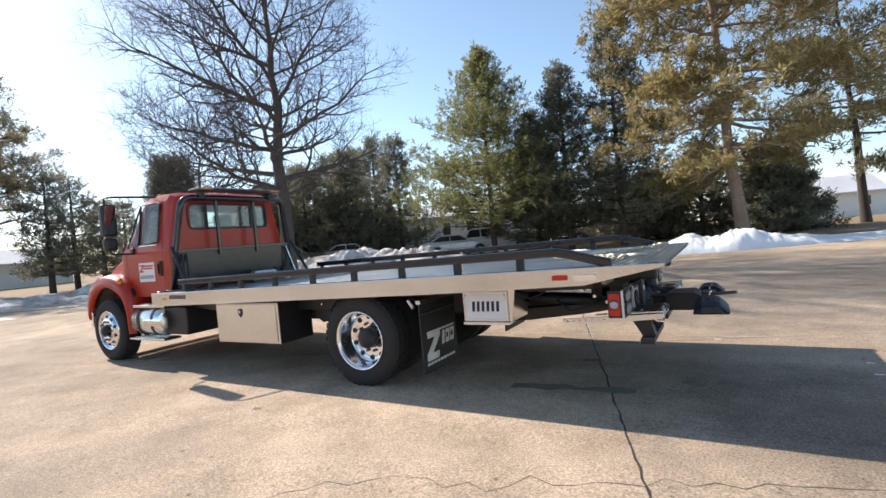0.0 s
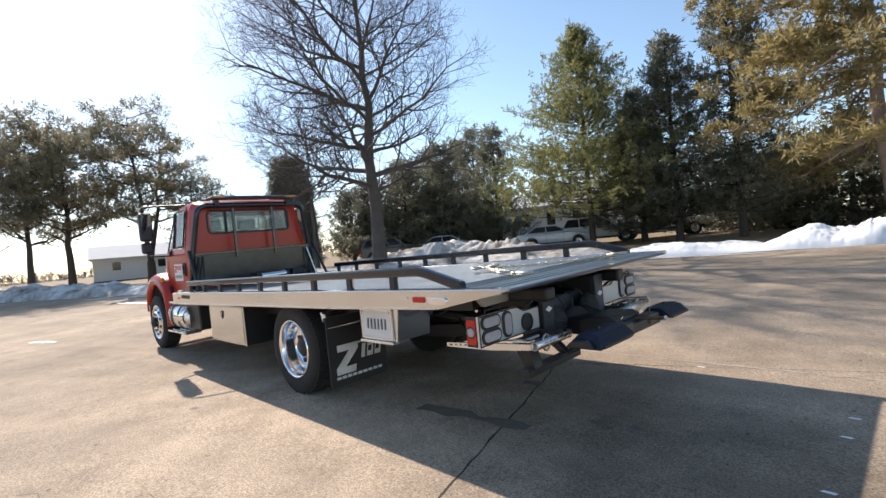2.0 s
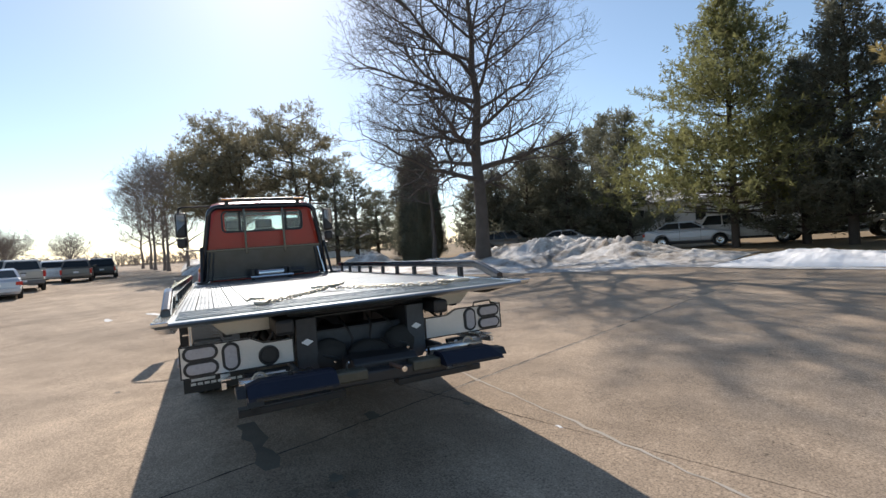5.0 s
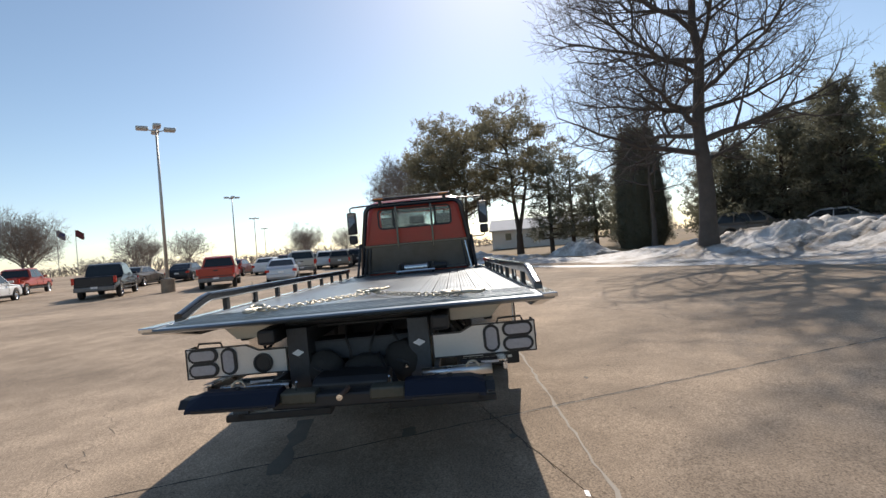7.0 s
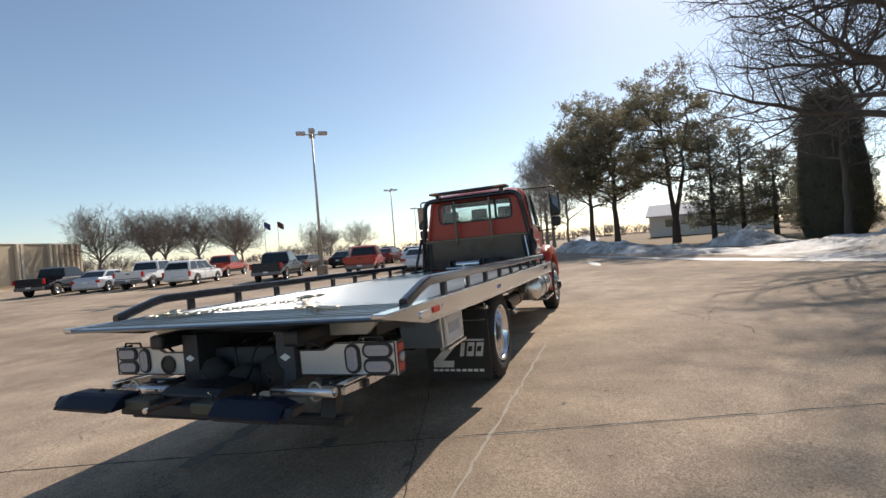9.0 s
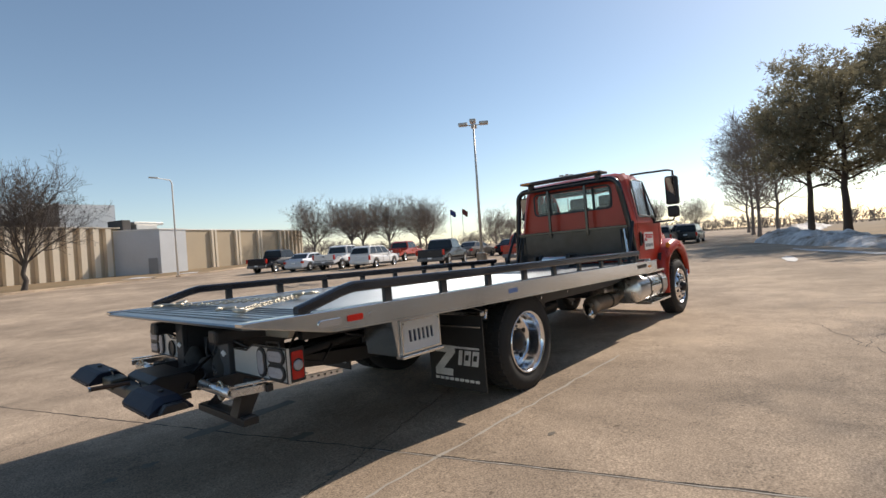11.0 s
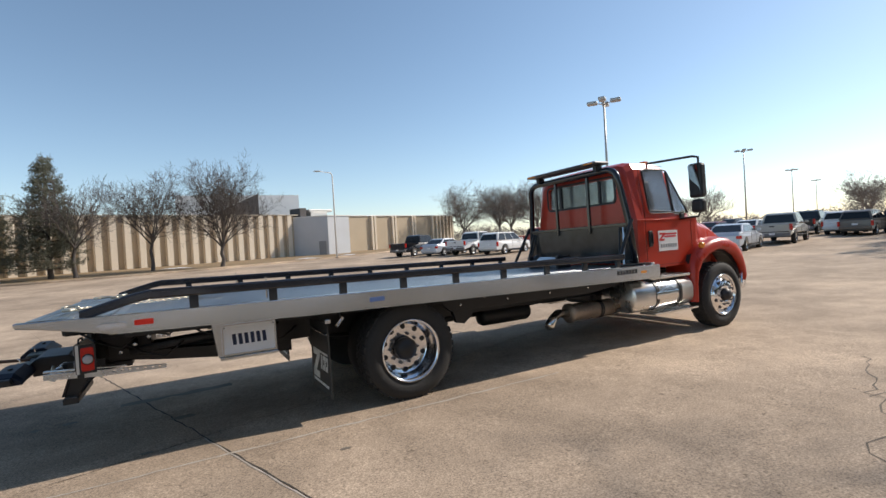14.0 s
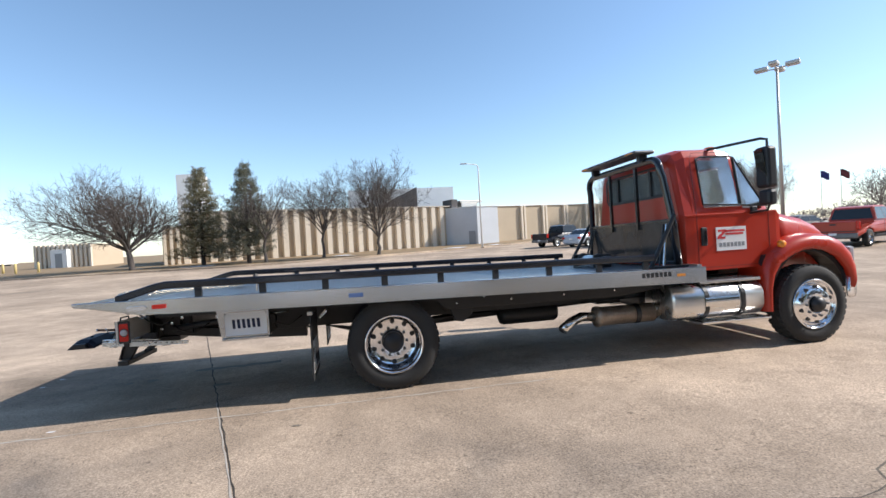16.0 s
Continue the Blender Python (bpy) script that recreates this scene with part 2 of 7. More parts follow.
GALV = mat("galvanised_pole", (0.52, 0.50, 0.46), 0.45, 0.6, var=0.1, scale=2)
# ---- geometry helpers ----
def part(name, bm, material, parent=None, label="", smooth=False):
    """Links a bmesh as one mesh object, under a thing or a part."""
    me = bpy.data.meshes.new(name)
    bm.to_mesh(me)
    bm.free()
    if smooth:
        me.shade_smooth()
    me.materials.append(material)
    ob = new(name, me)
    if parent:
        ob.parent = parent
    if label:
        tagged(ob, label)
    return ob


def again(ob, parent=None, m=None):
    """Another object on the same mesh."""
    o = new(ob.name.split(".")[0], ob.data)
    o.parent = parent or ob.parent
    if m is not None:
        o.matrix_basis = m
    return o


def box(bm, x0, x1, y0, y1, z0, z1, bevel=0.0, m=None):
    x0, x1, y0, y1, z0, z1 = min(x0, x1), max(x0, x1), min(y0, y1), max(y0, y1), min(z0, z1), max(z0, z1)
    r = bmesh.ops.create_cube(bm, size=1.0)
    vs = r["verts"]
    bmesh.ops.scale(bm, vec=(x1 - x0, y1 - y0, z1 - z0), verts=vs)
    bmesh.ops.translate(bm, vec=((x0 + x1) / 2, (y0 + y1) / 2, (z0 + z1) / 2), verts=vs)
    if bevel:
        es = list({e for v in vs for e in v.link_edges})
        r = bmesh.ops.bevel(bm, geom=es, offset=bevel, segments=2, affect="EDGES", profile=0.5)
        vs = r["verts"]
    if m is not None:
        bmesh.ops.transform(bm, matrix=m, verts=list({v for v in vs if v.is_valid}))
    return bm


def boxed(*a, **k):
    return box(bmesh.new(), *a, **k)


def ring(bm, centre, u, v, pts):
    return [bm.verts.new(centre + u * a + v * b) for a, b in pts]


def skin(bm, rings, close=True, caps=True):
    """Faces between successive rings of equal length."""
    n = len(rings[0])
    made = []
    for a, b in zip(rings, rings[1:]):
        for i in range(n if close else n - 1):
            j = (i + 1) % n
            made.append(bm.faces.new((a[i], a[j], b[j], b[i])))
    if caps:
        made += [bm.faces.new(list(reversed(rings[0]))), bm.faces.new(rings[-1])]
    bmesh.ops.recalc_face_normals(bm, faces=made)
    return bm


def tube(bm, path, r, seg=8, caps=True, flat=1.0):
    """A round bar along a path; r is one radius or one for each point."""
    path = [Vector(p) for p in path]
    rs = r if isinstance(r, (list, tuple)) else [r] * len(path)
    rings, up = [], None
    for i, p in enumerate(path):
        d = (path[min(i + 1, len(path) - 1)] - path[max(i - 1, 0)]).normalized()
        if up is None:
            up = Vector((0, 0, 1)) if abs(d.z) < 0.9 else Vector((1, 0, 0))
        u = d.cross(up).normalized()
        v = u.cross(d).normalized()
        up = v
        rings.append(ring(bm, p, u, v, [(rs[i] * math.cos(2 * math.pi * k / seg), rs[i] * flat * math.sin(2 * math.pi * k / seg)) for k in range(seg)]))
    return skin(bm, rings, caps=caps)


def tubed(*a, **k):
    return tube(bmesh.new(), *a, **k)


def lathe(bm, centre, axis, profile, seg=32, close=False, caps=True):
    """A turned body round an axis ('x', 'y' or 'z'): profile of (along, radius)."""
    axes = {"x": (Vector((1, 0, 0)), Vector((0, 1, 0)), Vector((0, 0, 1))), "y": (Vector((0, 1, 0)), Vector((0, 0, 1)), Vector((1, 0, 0))),
            "z": (Vector((0, 0, 1)), Vector((1, 0, 0)), Vector((0, 1, 0)))}
    d, u, v = axes[axis]
    c = Vector(centre)
    rings = [ring(bm, c + d * a, u, v, [(r * math.cos(2 * math.pi * k / seg), r * math.sin(2 * math.pi * k / seg)) for k in range(seg)]) for a, r in profile]
    skin(bm, rings + ([rings[0]] if close else []), caps=False)
    if caps and not close:
        for rg, (a, r) in ((rings[0], profile[0]), (rings[-1], profile[-1])):
            if r > 1e-4:
                bm.faces.new(rg)
    bmesh.ops.recalc_face_normals(bm, faces=list({f for rg in rings for v in rg for f in v.link_faces}))
    return bm


def lathed(*a, **k):
    return lathe(bmesh.new(), *a, **k)


def prism(bm, outline, axis, a, b, bevel=0.0, holes=()):
    """A plate: an outline of 2D points, with holes, drawn out along an axis from a to b. In 'y' the points are (x, z), in 'x' (y, z), in 'z' (x, y)."""
    def put(p, q):
        return {"y": (p[0], q, p[1]), "x": (q, p[0], p[1]), "z": (p[0], p[1], q)}[axis]
    start = len(bm.verts)
    edges = []
    for loop in (outline, *holes):
        vs = [bm.verts.new(put(p, a)) for p in loop]
        edges += [bm.edges.new((vs[i], vs[(i + 1) % len(vs)])) for i in range(len(vs))]
    if holes:
        faces = [f for f in bmesh.ops.triangle_fill(bm, edges=edges, use_beauty=True, use_dissolve=False)["geom"] if isinstance(f, bmesh.types.BMFace)]
    else:
        faces = [bm.faces.new(vs)]
    ext = bmesh.ops.extrude_face_region(bm, geom=faces)
    top = [g for g in ext["geom"] if isinstance(g, bmesh.types.BMVert)]
    d = Vector(put((0, 0), b)) - Vector(put((0, 0), a))
    bmesh.ops.translate(bm, vec=d, verts=top)
    bm.verts.ensure_lookup_table()
    bmesh.ops.recalc_face_normals(bm, faces=bm.faces[:])
    if bevel:
        es = [e for e in bm.edges if len(e.link_faces) == 2 and e.calc_face_angle(0) > 0.6 and all(v.index >= start or v.index == -1 for v in e.verts)]
        bmesh.ops.bevel(bm, geom=es, offset=bevel, segments=2, affect="EDGES", profile=0.5)
    return bm


def prismed(*a, **k):
    return prism(bmesh.new(), *a, **k)


def oval(cx, cy, w, h, seg=20):
    """A slot-shaped outline with round ends."""
    r = min(w, h) / 2
    out = []
    for k in range(seg):
        a = 2 * math.pi * k / seg
        out.append((cx + (w / 2 - r) * (1 if math.cos(a) > 0 else -1) + r * math.cos(a), cy + (h / 2 - r) * (1 if math.sin(a) > 0 else -1) + r * math.sin(a)))
    return out


def rounded(x0, x1, y0, y1, r, n=4):
    """A rectangle outline with rounded corners."""
    pts = []
    for cx, cy, a0 in ((x1 - r, y1 - r, 0), (x0 + r, y1 - r, 90), (x0 + r, y0 + r, 180), (x1 - r, y0 + r, 270)):
        pts += [(cx + r * math.cos(radians(a0 + 90 * k / n)), cy + r * math.sin(radians(a0 + 90 * k / n))) for k in range(n + 1)]
    return pts


def cut(ob, cutters):
    """Cuts the cutters' shapes out of a mesh for good."""
    for c in cutters:
        md = ob.modifiers.new("cut", "BOOLEAN")
        md.operation, md.solver, md.object = "DIFFERENCE", "EXACT", c
    me = bpy.data.meshes.new_from_object(ob.evaluated_get(bpy.context.evaluated_depsgraph_get()))
    ob.modifiers.clear()
    ob.data = me
    for c in cutters:
        bpy.data.objects.remove(c)
    return ob


def ground_z(x, y):
    """The lie of the land: a gentle fall across the lot round the truck, rising slowly towards the lawns."""
    z = 0.0155 * min(max(y, -7.0), 14.0) - 0.004 * min(max(x, -14.0), 8.0)
    return z + 0.013 * min(max(-7.0 - y, 0.0), 55.0) + 0.014 * min(max(-14.0 - x, 0.0), 60.0) + 0.028 * min(max(y - 14.0, 0.0), 20.0)


def thing(name, m, label, category, group="", kind=""):
    ob = new(name)
    ob.matrix_basis = m
    return tagged(ob, label, category, group, kind)


def flat_mesh(name, verts, faces, material, parent=None, smooth=False):
    me = bpy.data.meshes.new(name)
    me.from_pydata(verts, [], faces)
    if smooth:
        me.shade_smooth()
    me.materials.append(material)
    ob = new(name, me)
    if parent:
        ob.parent = parent
    return ob


class Sticks:
    """Many thin tapered bars gathered in lists, for branches and twigs."""

    def __init__(self):
        self.verts, self.faces = [], []

    def bar(self, path, rs, seg):
        base = len(self.verts)
        up = None
        for i, p in enumerate(path):
            d = (path[min(i + 1, len(path) - 1)] - path[max(i - 1, 0)]).normalized()
            if up is None:
                up = Vector((0, 0, 1)) if abs(d.z) < 0.9 else Vector((1, 0, 0))
            u = d.cross(up).normalized()
            up = v = u.cross(d)
            r = rs[i]
            for k in range(seg):
                a = 2 * math.pi * k / seg
                q = p + u * (r * math.cos(a)) + v * (r * math.sin(a))
                self.verts.append((q.x, q.y, q.z))
        for i in range(len(path) - 1):
            for k in range(seg):
                a, b = base + i * seg + k, base + i * seg + (k + 1) % seg
                self.faces.append((a, b, b + seg, a + seg))
# ---- ground and pavement ----
SLAB_TURN = radians(17.8)
SU, SV = Vector((math.cos(SLAB_TURN), math.sin(SLAB_TURN), 0)), Vector((-math.sin(SLAB_TURN), math.cos(SLAB_TURN), 0))


def on_ground(x, y, lift=0.0):
    return (x, y, ground_z(x, y) + lift)


def sheet(name, xs, ys, lift, material, keep=None, parent=None):
    """A ground sheet over a grid of places, following the lie of the land."""
    idx, verts, faces = {}, [], []
    for i, x in enumerate(xs):
        for j, y in enumerate(ys):
            idx[i, j] = len(verts)
            verts.append(on_ground(x, y, lift))
    for i in range(len(xs) - 1):
        for j in range(len(ys) - 1):
            cx, cy = (xs[i] + xs[i + 1]) / 2, (ys[j] + ys[j + 1]) / 2
            if keep is None or keep(cx, cy):
                faces.append((idx[i, j], idx[i + 1, j], idx[i + 1, j + 1], idx[i, j + 1]))
    return flat_mesh(name, verts, faces, material, parent)


far = sorted({s * v for v in (3000, 1200, 500, 250, 140, 110, 90, 75, 62, 50, 40, 34, 28, 24, 20, 17, 14, 11, 8, 7, 5, 2.5, 0) for s in (1, -1)})
ground = tagged(sheet("ground", far, far, -0.07, GRASS), "flat land of dry winter grass", "ground", kind="structure")


def along(pts, x):
    for (a, b), (c, d) in zip(pts, pts[1:]):
        if a <= x <= c:
            return b + (d - b) * (x - a) / (c - a)
    return pts[-1][1] if x > pts[-1][0] else pts[0][1]


EDGE = ((-130, -2.0), (-36, -2.6), (-27, 1.6), (-20, 5.6), (-14, 9.4), (-9, 12.0), (-4, 13.8), (0, 14.2), (4, 15.3), (8, 17.2), (20, 24.0), (60, 48.0), (100, 70.0))
CURB = ((-130, -78.0), (-34, -60.0), (-17, -46.0), (-8, -41.0), (0, -37.0), (11, -34.6), (28, -35.8), (100, -42.0))


def edge_y(x):
    """The far edge of the lot, along the snow banks."""
    return along(EDGE, x)


def curb_y(x):
    """The near edge of the lawn before the long building."""
    return along(CURB, x)


verts, faces = [], []
steps = 36
gx = [-130 + 230 * (k / 150) for k in range(151)]
for x in gx:
    a, b = curb_y(x), edge_y(x)
    ys = sorted({a, b} | {a + (b - a) * k / steps for k in range(1, steps)})
    for y in ys:
        verts.append(on_ground(x, y, -0.012))
for i in range(len(gx) - 1):
    for j in range(steps):
        faces.append((i * (steps + 1) + j, (i + 1) * (steps + 1) + j, (i + 1) * (steps + 1) + j + 1, i * (steps + 1) + j + 1))
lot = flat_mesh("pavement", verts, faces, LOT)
tagged(lot, "wide sunlit lot of old tan concrete", "pavement", kind="structure")

# the slabs round the truck, each a piece of its own, laid at an angle to it
SU0, SV0 = 1.99, 0.31


def slab_place(u, v, lift):
    p = SU * u + SV * v
    return on_ground(p.x, p.y, lift)


slab_rnd = random.Random(3)
U_EDGES, V_EDGES = (-15.0, SU0, 13.5), (-10.5, SV0, 11.0)
for u0, u1 in zip(U_EDGES, U_EDGES[1:]):
    for v0, v1 in zip(V_EDGES, V_EDGES[1:]):
        bm = bmesh.new()
        wob = [slab_rnd.uniform(0.002, 0.005) for _ in range(4)]
        n = 24
        top = {}
        for a in range(n + 1):
            for b in range(n + 1):
                u = u0 + wob[0] + (u1 - u0 - wob[0] - wob[1]) * a / n
                v = v0 + wob[2] + (v1 - v0 - wob[2] - wob[3]) * b / n
                top[a, b] = bm.verts.new(slab_place(u, v, 0.0))
        for a in range(n):
            for b in range(n):
                bm.faces.new((top[a, b], top[a + 1, b], top[a + 1, b + 1], top[a, b + 1]))
        rim = [top[a, 0] for a in range(n)] + [top[n, b] for b in range(n)] + [top[a, n] for a in range(n, 0, -1)] + [top[0, b] for b in range(n, 0, -1)]
        low = [bm.verts.new((p.co.x, p.co.y, p.co.z - 0.03)) for p in rim]
        for k in range(len(rim)):
            q = (k + 1) % len(rim)
            bm.faces.new((rim[q], rim[k], low[k], low[q]))
        part("slab", bm, CONCRETE, lot)


def crack(name, pts, width, material, seed, parent, jitter=0.03, lift=0.0022, label="", step=0.12):
    """A ragged line along the pavement: a crack or a strip of sealant."""
    rnd = random.Random(seed)
    verts, faces = [], []
    pts = [Vector((*p, 0)) for p in pts]
    line = []
    for a, b in zip(pts, pts[1:]):
        n = max(1, int((b - a).length / step))
        line += [a.lerp(b, k / n) for k in range(n)]
    line.append(pts[-1])
    for i, p in enumerate(line):
        d = (line[min(i + 1, len(line) - 1)] - line[max(i - 1, 0)]).normalized()
        s = Vector((-d.y, d.x, 0))
        c = p + s * rnd.gauss(0, jitter)
        w = width * rnd.uniform(0.35, 1.2)
        for e in (-1, 1):
            q = c + s * (w * e / 2)
            verts.append(on_ground(q.x, q.y, lift))
    faces = [(2 * i, 2 * i + 1, 2 * i + 3, 2 * i + 2) for i in range(len(line) - 1)]
    ob = flat_mesh(name, verts, faces, material, parent)
    return tagged(ob, label) if label else ob


def uv(u, v):
    p = SU * u + SV * v
    return (p.x, p.y)


crack("joint_seam", [uv(SU0, -6.0), uv(SU0, 10.0)], 0.016, JOINT, 1, lot, 0.006, label="dark open joint between slabs")
crack("joint_seam", [uv(0.0, SV0), uv(3.0, SV0)], 0.006, JOINT, 2, lot, 0.012)
crack("sealant_line", [(-1.6, 1.40), (0.9, 1.43), (2.6, 1.45), (6.0, 1.50)], 0.03, JOINT_PALE, 4, lot, 0.008, 0.0026, "pale narrow line of old sealant")
crack("sealant_line", [uv(SU0 + 0.015, SV0 + 0.05), uv(SU0 + 0.015, 9.5)], 0.014, JOINT_PALE, 6, lot, 0.003, 0.0026)
crack("crack", [(0.2, -3.35), (0.92, -3.03), (1.39, -2.6), (2.0, -2.5), (2.78, -2.17), (3.83, -1.87), (5.0, -1.55)], 0.007, CRACK, 11, lot, 0.035, label="ragged crack in the concrete")
crack("crack", [(-6.6, -2.02), (-5.0, -1.95), (-3.85, -1.69)], 0.009, CRACK, 12, lot, 0.04)
crack("crack", [(-4.28, 3.04), (-3.6, 3.35), (-2.89, 3.64), (-2.6, 3.85), (-2.34, 4.01), (-2.05, 3.95), (-1.76, 4.08), (-1.2, 4.6)], 0.014, CRACK, 13, lot, 0.04)
crack("crack", [(-2.89, 3.64), (-3.29, 3.66), (-4.2, 3.9)], 0.009, CRACK, 14, lot, 0.03)
crack("crack", [(-9.0, -5.0), (-6.0, -4.2), (-3.5, -4.6)], 0.010, CRACK, 17, lot, 0.06)
crack("crack", [(-9.5, 4.5), (-7.0, 5.5), (-5.0, 5.2), (-3.0, 6.6)], 0.010, CRACK, 18, lot, 0.06)
crack("oil_streak", [(1.45, -0.80), (1.8, -0.76), (2.2, -0.70), (2.52, -0.68)], 0.17, OIL, 21, lot, 0.02, 0.0024, "dark narrow oil stain")
for k, (x, y, r) in enumerate(((1.95, 0.2, 0.10), (2.9, -0.35, 0.06), (3.15, -0.3, 0.05), (-0.6, -2.0, 0.05), (2.2, 1.0, 0.05), (0.9, 1.9, 0.04))):
    vs = [on_ground(x, y, 0.0026)] + [on_ground(x + r * slab_rnd.uniform(0.6, 1.3) * math.cos(a), y + 0.7 * r * slab_rnd.uniform(0.6, 1.3) * math.sin(a), 0.0026) for a in [6.283 * q / 14 for q in range(14)]]
    flat_mesh("oil_spot", vs, [(0, 1 + q, 1 + (q + 1) % 14) for q in range(14)], OIL, lot)
for x, y in ((3.08, 1.31), (4.25, 0.54), (4.24, 0.19), (4.24, -0.57), (4.23, -0.94)):
    vs = [on_ground(x + a, y + b, 0.0028) for a, b in ((-0.035, -0.012), (0.028, -0.016), (0.04, 0.008), (-0.02, 0.012))]
    flat_mesh("paint_chip", vs, [(0, 1, 2, 3)], WHITE, lot)
# ---- the tow truck ----
FRONT, REAR = -5.02, 0.0            # axles
DECK_F, DECK_R, HALF = -3.50, 2.87, 1.29


def deck_z(x):
    """The top of the deck, which falls a little towards the cab."""
    return 1.105 + 0.0148 * (x - 2.0) if x < 2.3 else 1.11 + 0.012 * (x - 2.3)


truck = thing("tow_truck", TILT.copy(), "orange-red rollback tow truck with a long aluminium flatbed deck", "tow truck")


def zig_mark(cx, cz, w, h, axis, a, b, flip):
    """A plain zigzag shape of three slanted strokes, as a flat plate."""
    q = [(-0.5, 0.5), (0.62, 0.5), (0.62, 0.28), (-0.12, -0.27), (0.45, -0.27), (0.40, -0.5), (-0.62, -0.5), (-0.62, -0.28), (0.12, 0.27), (-0.5, 0.27)]
    return prismed([(cx + flip * w * u, cz + h * v) for u, v in q], axis, a, b)


def wheel(y, side, front):
    """One road wheel: tyre, polished rim with hand holes, hub and nuts. side: +1 right, -1 left."""
    x = FRONT if front else REAR
    w = new("wheel")
    w.parent = truck
    w.matrix_basis = pose(x, y, 0.465) @ Matrix.Diagonal((1, side, 1, 1))
    hw = 0.135
    prof = [(-hw + 0.02, 0.30), (-hw, 0.33), (-hw - 0.006, 0.38), (-hw + 0.005, 0.43), (-hw + 0.03, 0.458), (-0.05, 0.465), (0.05, 0.465), (hw - 0.03, 0.458), (hw - 0.005, 0.43), (hw + 0.006, 0.38), (hw, 0.33), (hw - 0.02, 0.30)]
    part("tyre", lathed((0, 0, 0), "y", prof, 48, caps=False), RUBBER, w, "black rubber truck tyre", True)
    tread = bmesh.new()
    for k in range(40):
        a = 2 * math.pi * k / 40
        for off, sh in ((-0.075, 0.0), (0.0, 0.5), (0.075, 0.0)):
            m = Matrix.Rotation(a + sh * 2 * math.pi / 40, 4, "Y") @ Matrix.Translation((0, off, 0.465))
            box(tread, -0.026, 0.026, -0.03, 0.03, -0.012, 0.008, m=m)
    part("tread", tread, RUBBER, w)
    if front:
        dish = [(hw - 0.03, 0.302), (hw - 0.002, 0.300), (hw + 0.004, 0.292), (hw - 0.015, 0.280), (hw - 0.05, 0.268), (hw - 0.045, 0.24), (hw - 0.01, 0.225), (hw + 0.015, 0.19), (hw + 0.02, 0.12), (hw + 0.02, 0.085), (hw + 0.0, 0.08)]
        face_y, hub_r, hub_end = hw + 0.013, 0.085, hw + 0.09
    else:
        dish = [(hw - 0.03, 0.302), (hw - 0.002, 0.300), (hw + 0.004, 0.292), (hw - 0.02, 0.276), (0.06, 0.268), (0.0, 0.262), (-0.035, 0.252), (-0.05, 0.235), (-0.055, 0.19), (-0.055, 0.12), (-0.06, 0.10)]
        face_y, hub_r, hub_end = -0.052, 0.105, 0.055
    part("rim_back", lathed((0, 0, 0), "y", [(-0.10, 0.30), (-0.098, 0.0)], 32), BLACK, w)
    part("rim", lathed((0, 0, 0), "y", dish, 48, caps=False), CHROME, w, "polished aluminium wheel rim", True)
    hole = nut = None
    for k in range(10):
        a = 2 * math.pi * (k + 0.5) / 10
        hr, yy = (0.205, hw + 0.006) if front else (0.212, -0.05)
        m = Matrix.Translation((hr * math.cos(a), yy, hr * math.sin(a)))
        if hole is None:
            hole = part("hand_hole", lathed((0, 0, 0), "y", [(-0.02, 0.025), (0.006, 0.025), (0.0065, 0.0)], 14), BLACK, w, "dark round hand hole")
            hole.matrix_basis = m
        else:
            again(hole, w, m)
        a = 2 * math.pi * k / 10
        m = Matrix.Translation((0.143 * math.cos(a), face_y, 0.143 * math.sin(a)))
        if nut is None:
            nut = part("wheel_nut", lathed((0, 0, 0), "y", [(0.0, 0.017), (0.020, 0.015), (0.030, 0.011), (0.0305, 0.0)], 6), GREY_STEEL, w, "dark steel wheel nut")
            nut.matrix_basis = m
        else:
            again(nut, w, m)
    part("hub", lathed((0, 0, 0), "y", [(face_y - 0.02, hub_r), (hub_end - 0.03, hub_r), (hub_end - 0.02, hub_r * 0.8), (hub_end, hub_r * 0.6), (hub_end + 0.001, 0.0)], 24), BLACK, w, "black hub", True)
    return w


for sd in (1, -1):
    wheel(sd * 1.03, sd, True)
    wheel(sd * 1.055, sd, False)
    inner = new("wheel")
    inner.parent = truck
    inner.matrix_basis = pose(0, sd * 0.74, 0.465)
    part("tyre", lathed((0, 0, 0), "y", [(-0.115, 0.30), (-0.135, 0.34), (-0.13, 0.43), (-0.1, 0.46), (0.1, 0.46), (0.13, 0.43), (0.135, 0.34), (0.115, 0.30), (0.10, 0.0)], 40), RUBBER, inner, "", True)
part("axle", tubed([(0, -0.95, 0.465), (0, -0.2, 0.465), (0, 0.2, 0.465), (0, 0.95, 0.465)], [0.07, 0.07, 0.07, 0.07], 12), BLACK, truck)
part("differential", lathed((0, 0, 0.465), "y", [(-0.22, 0.08), (-0.12, 0.18), (0.12, 0.18), (0.22, 0.08)], 20), BLACK, truck, "", True)
part("front_axle", boxed(FRONT - 0.06, FRONT + 0.06, -0.9, 0.9, 0.36, 0.46, 0.02), BLACK, truck)



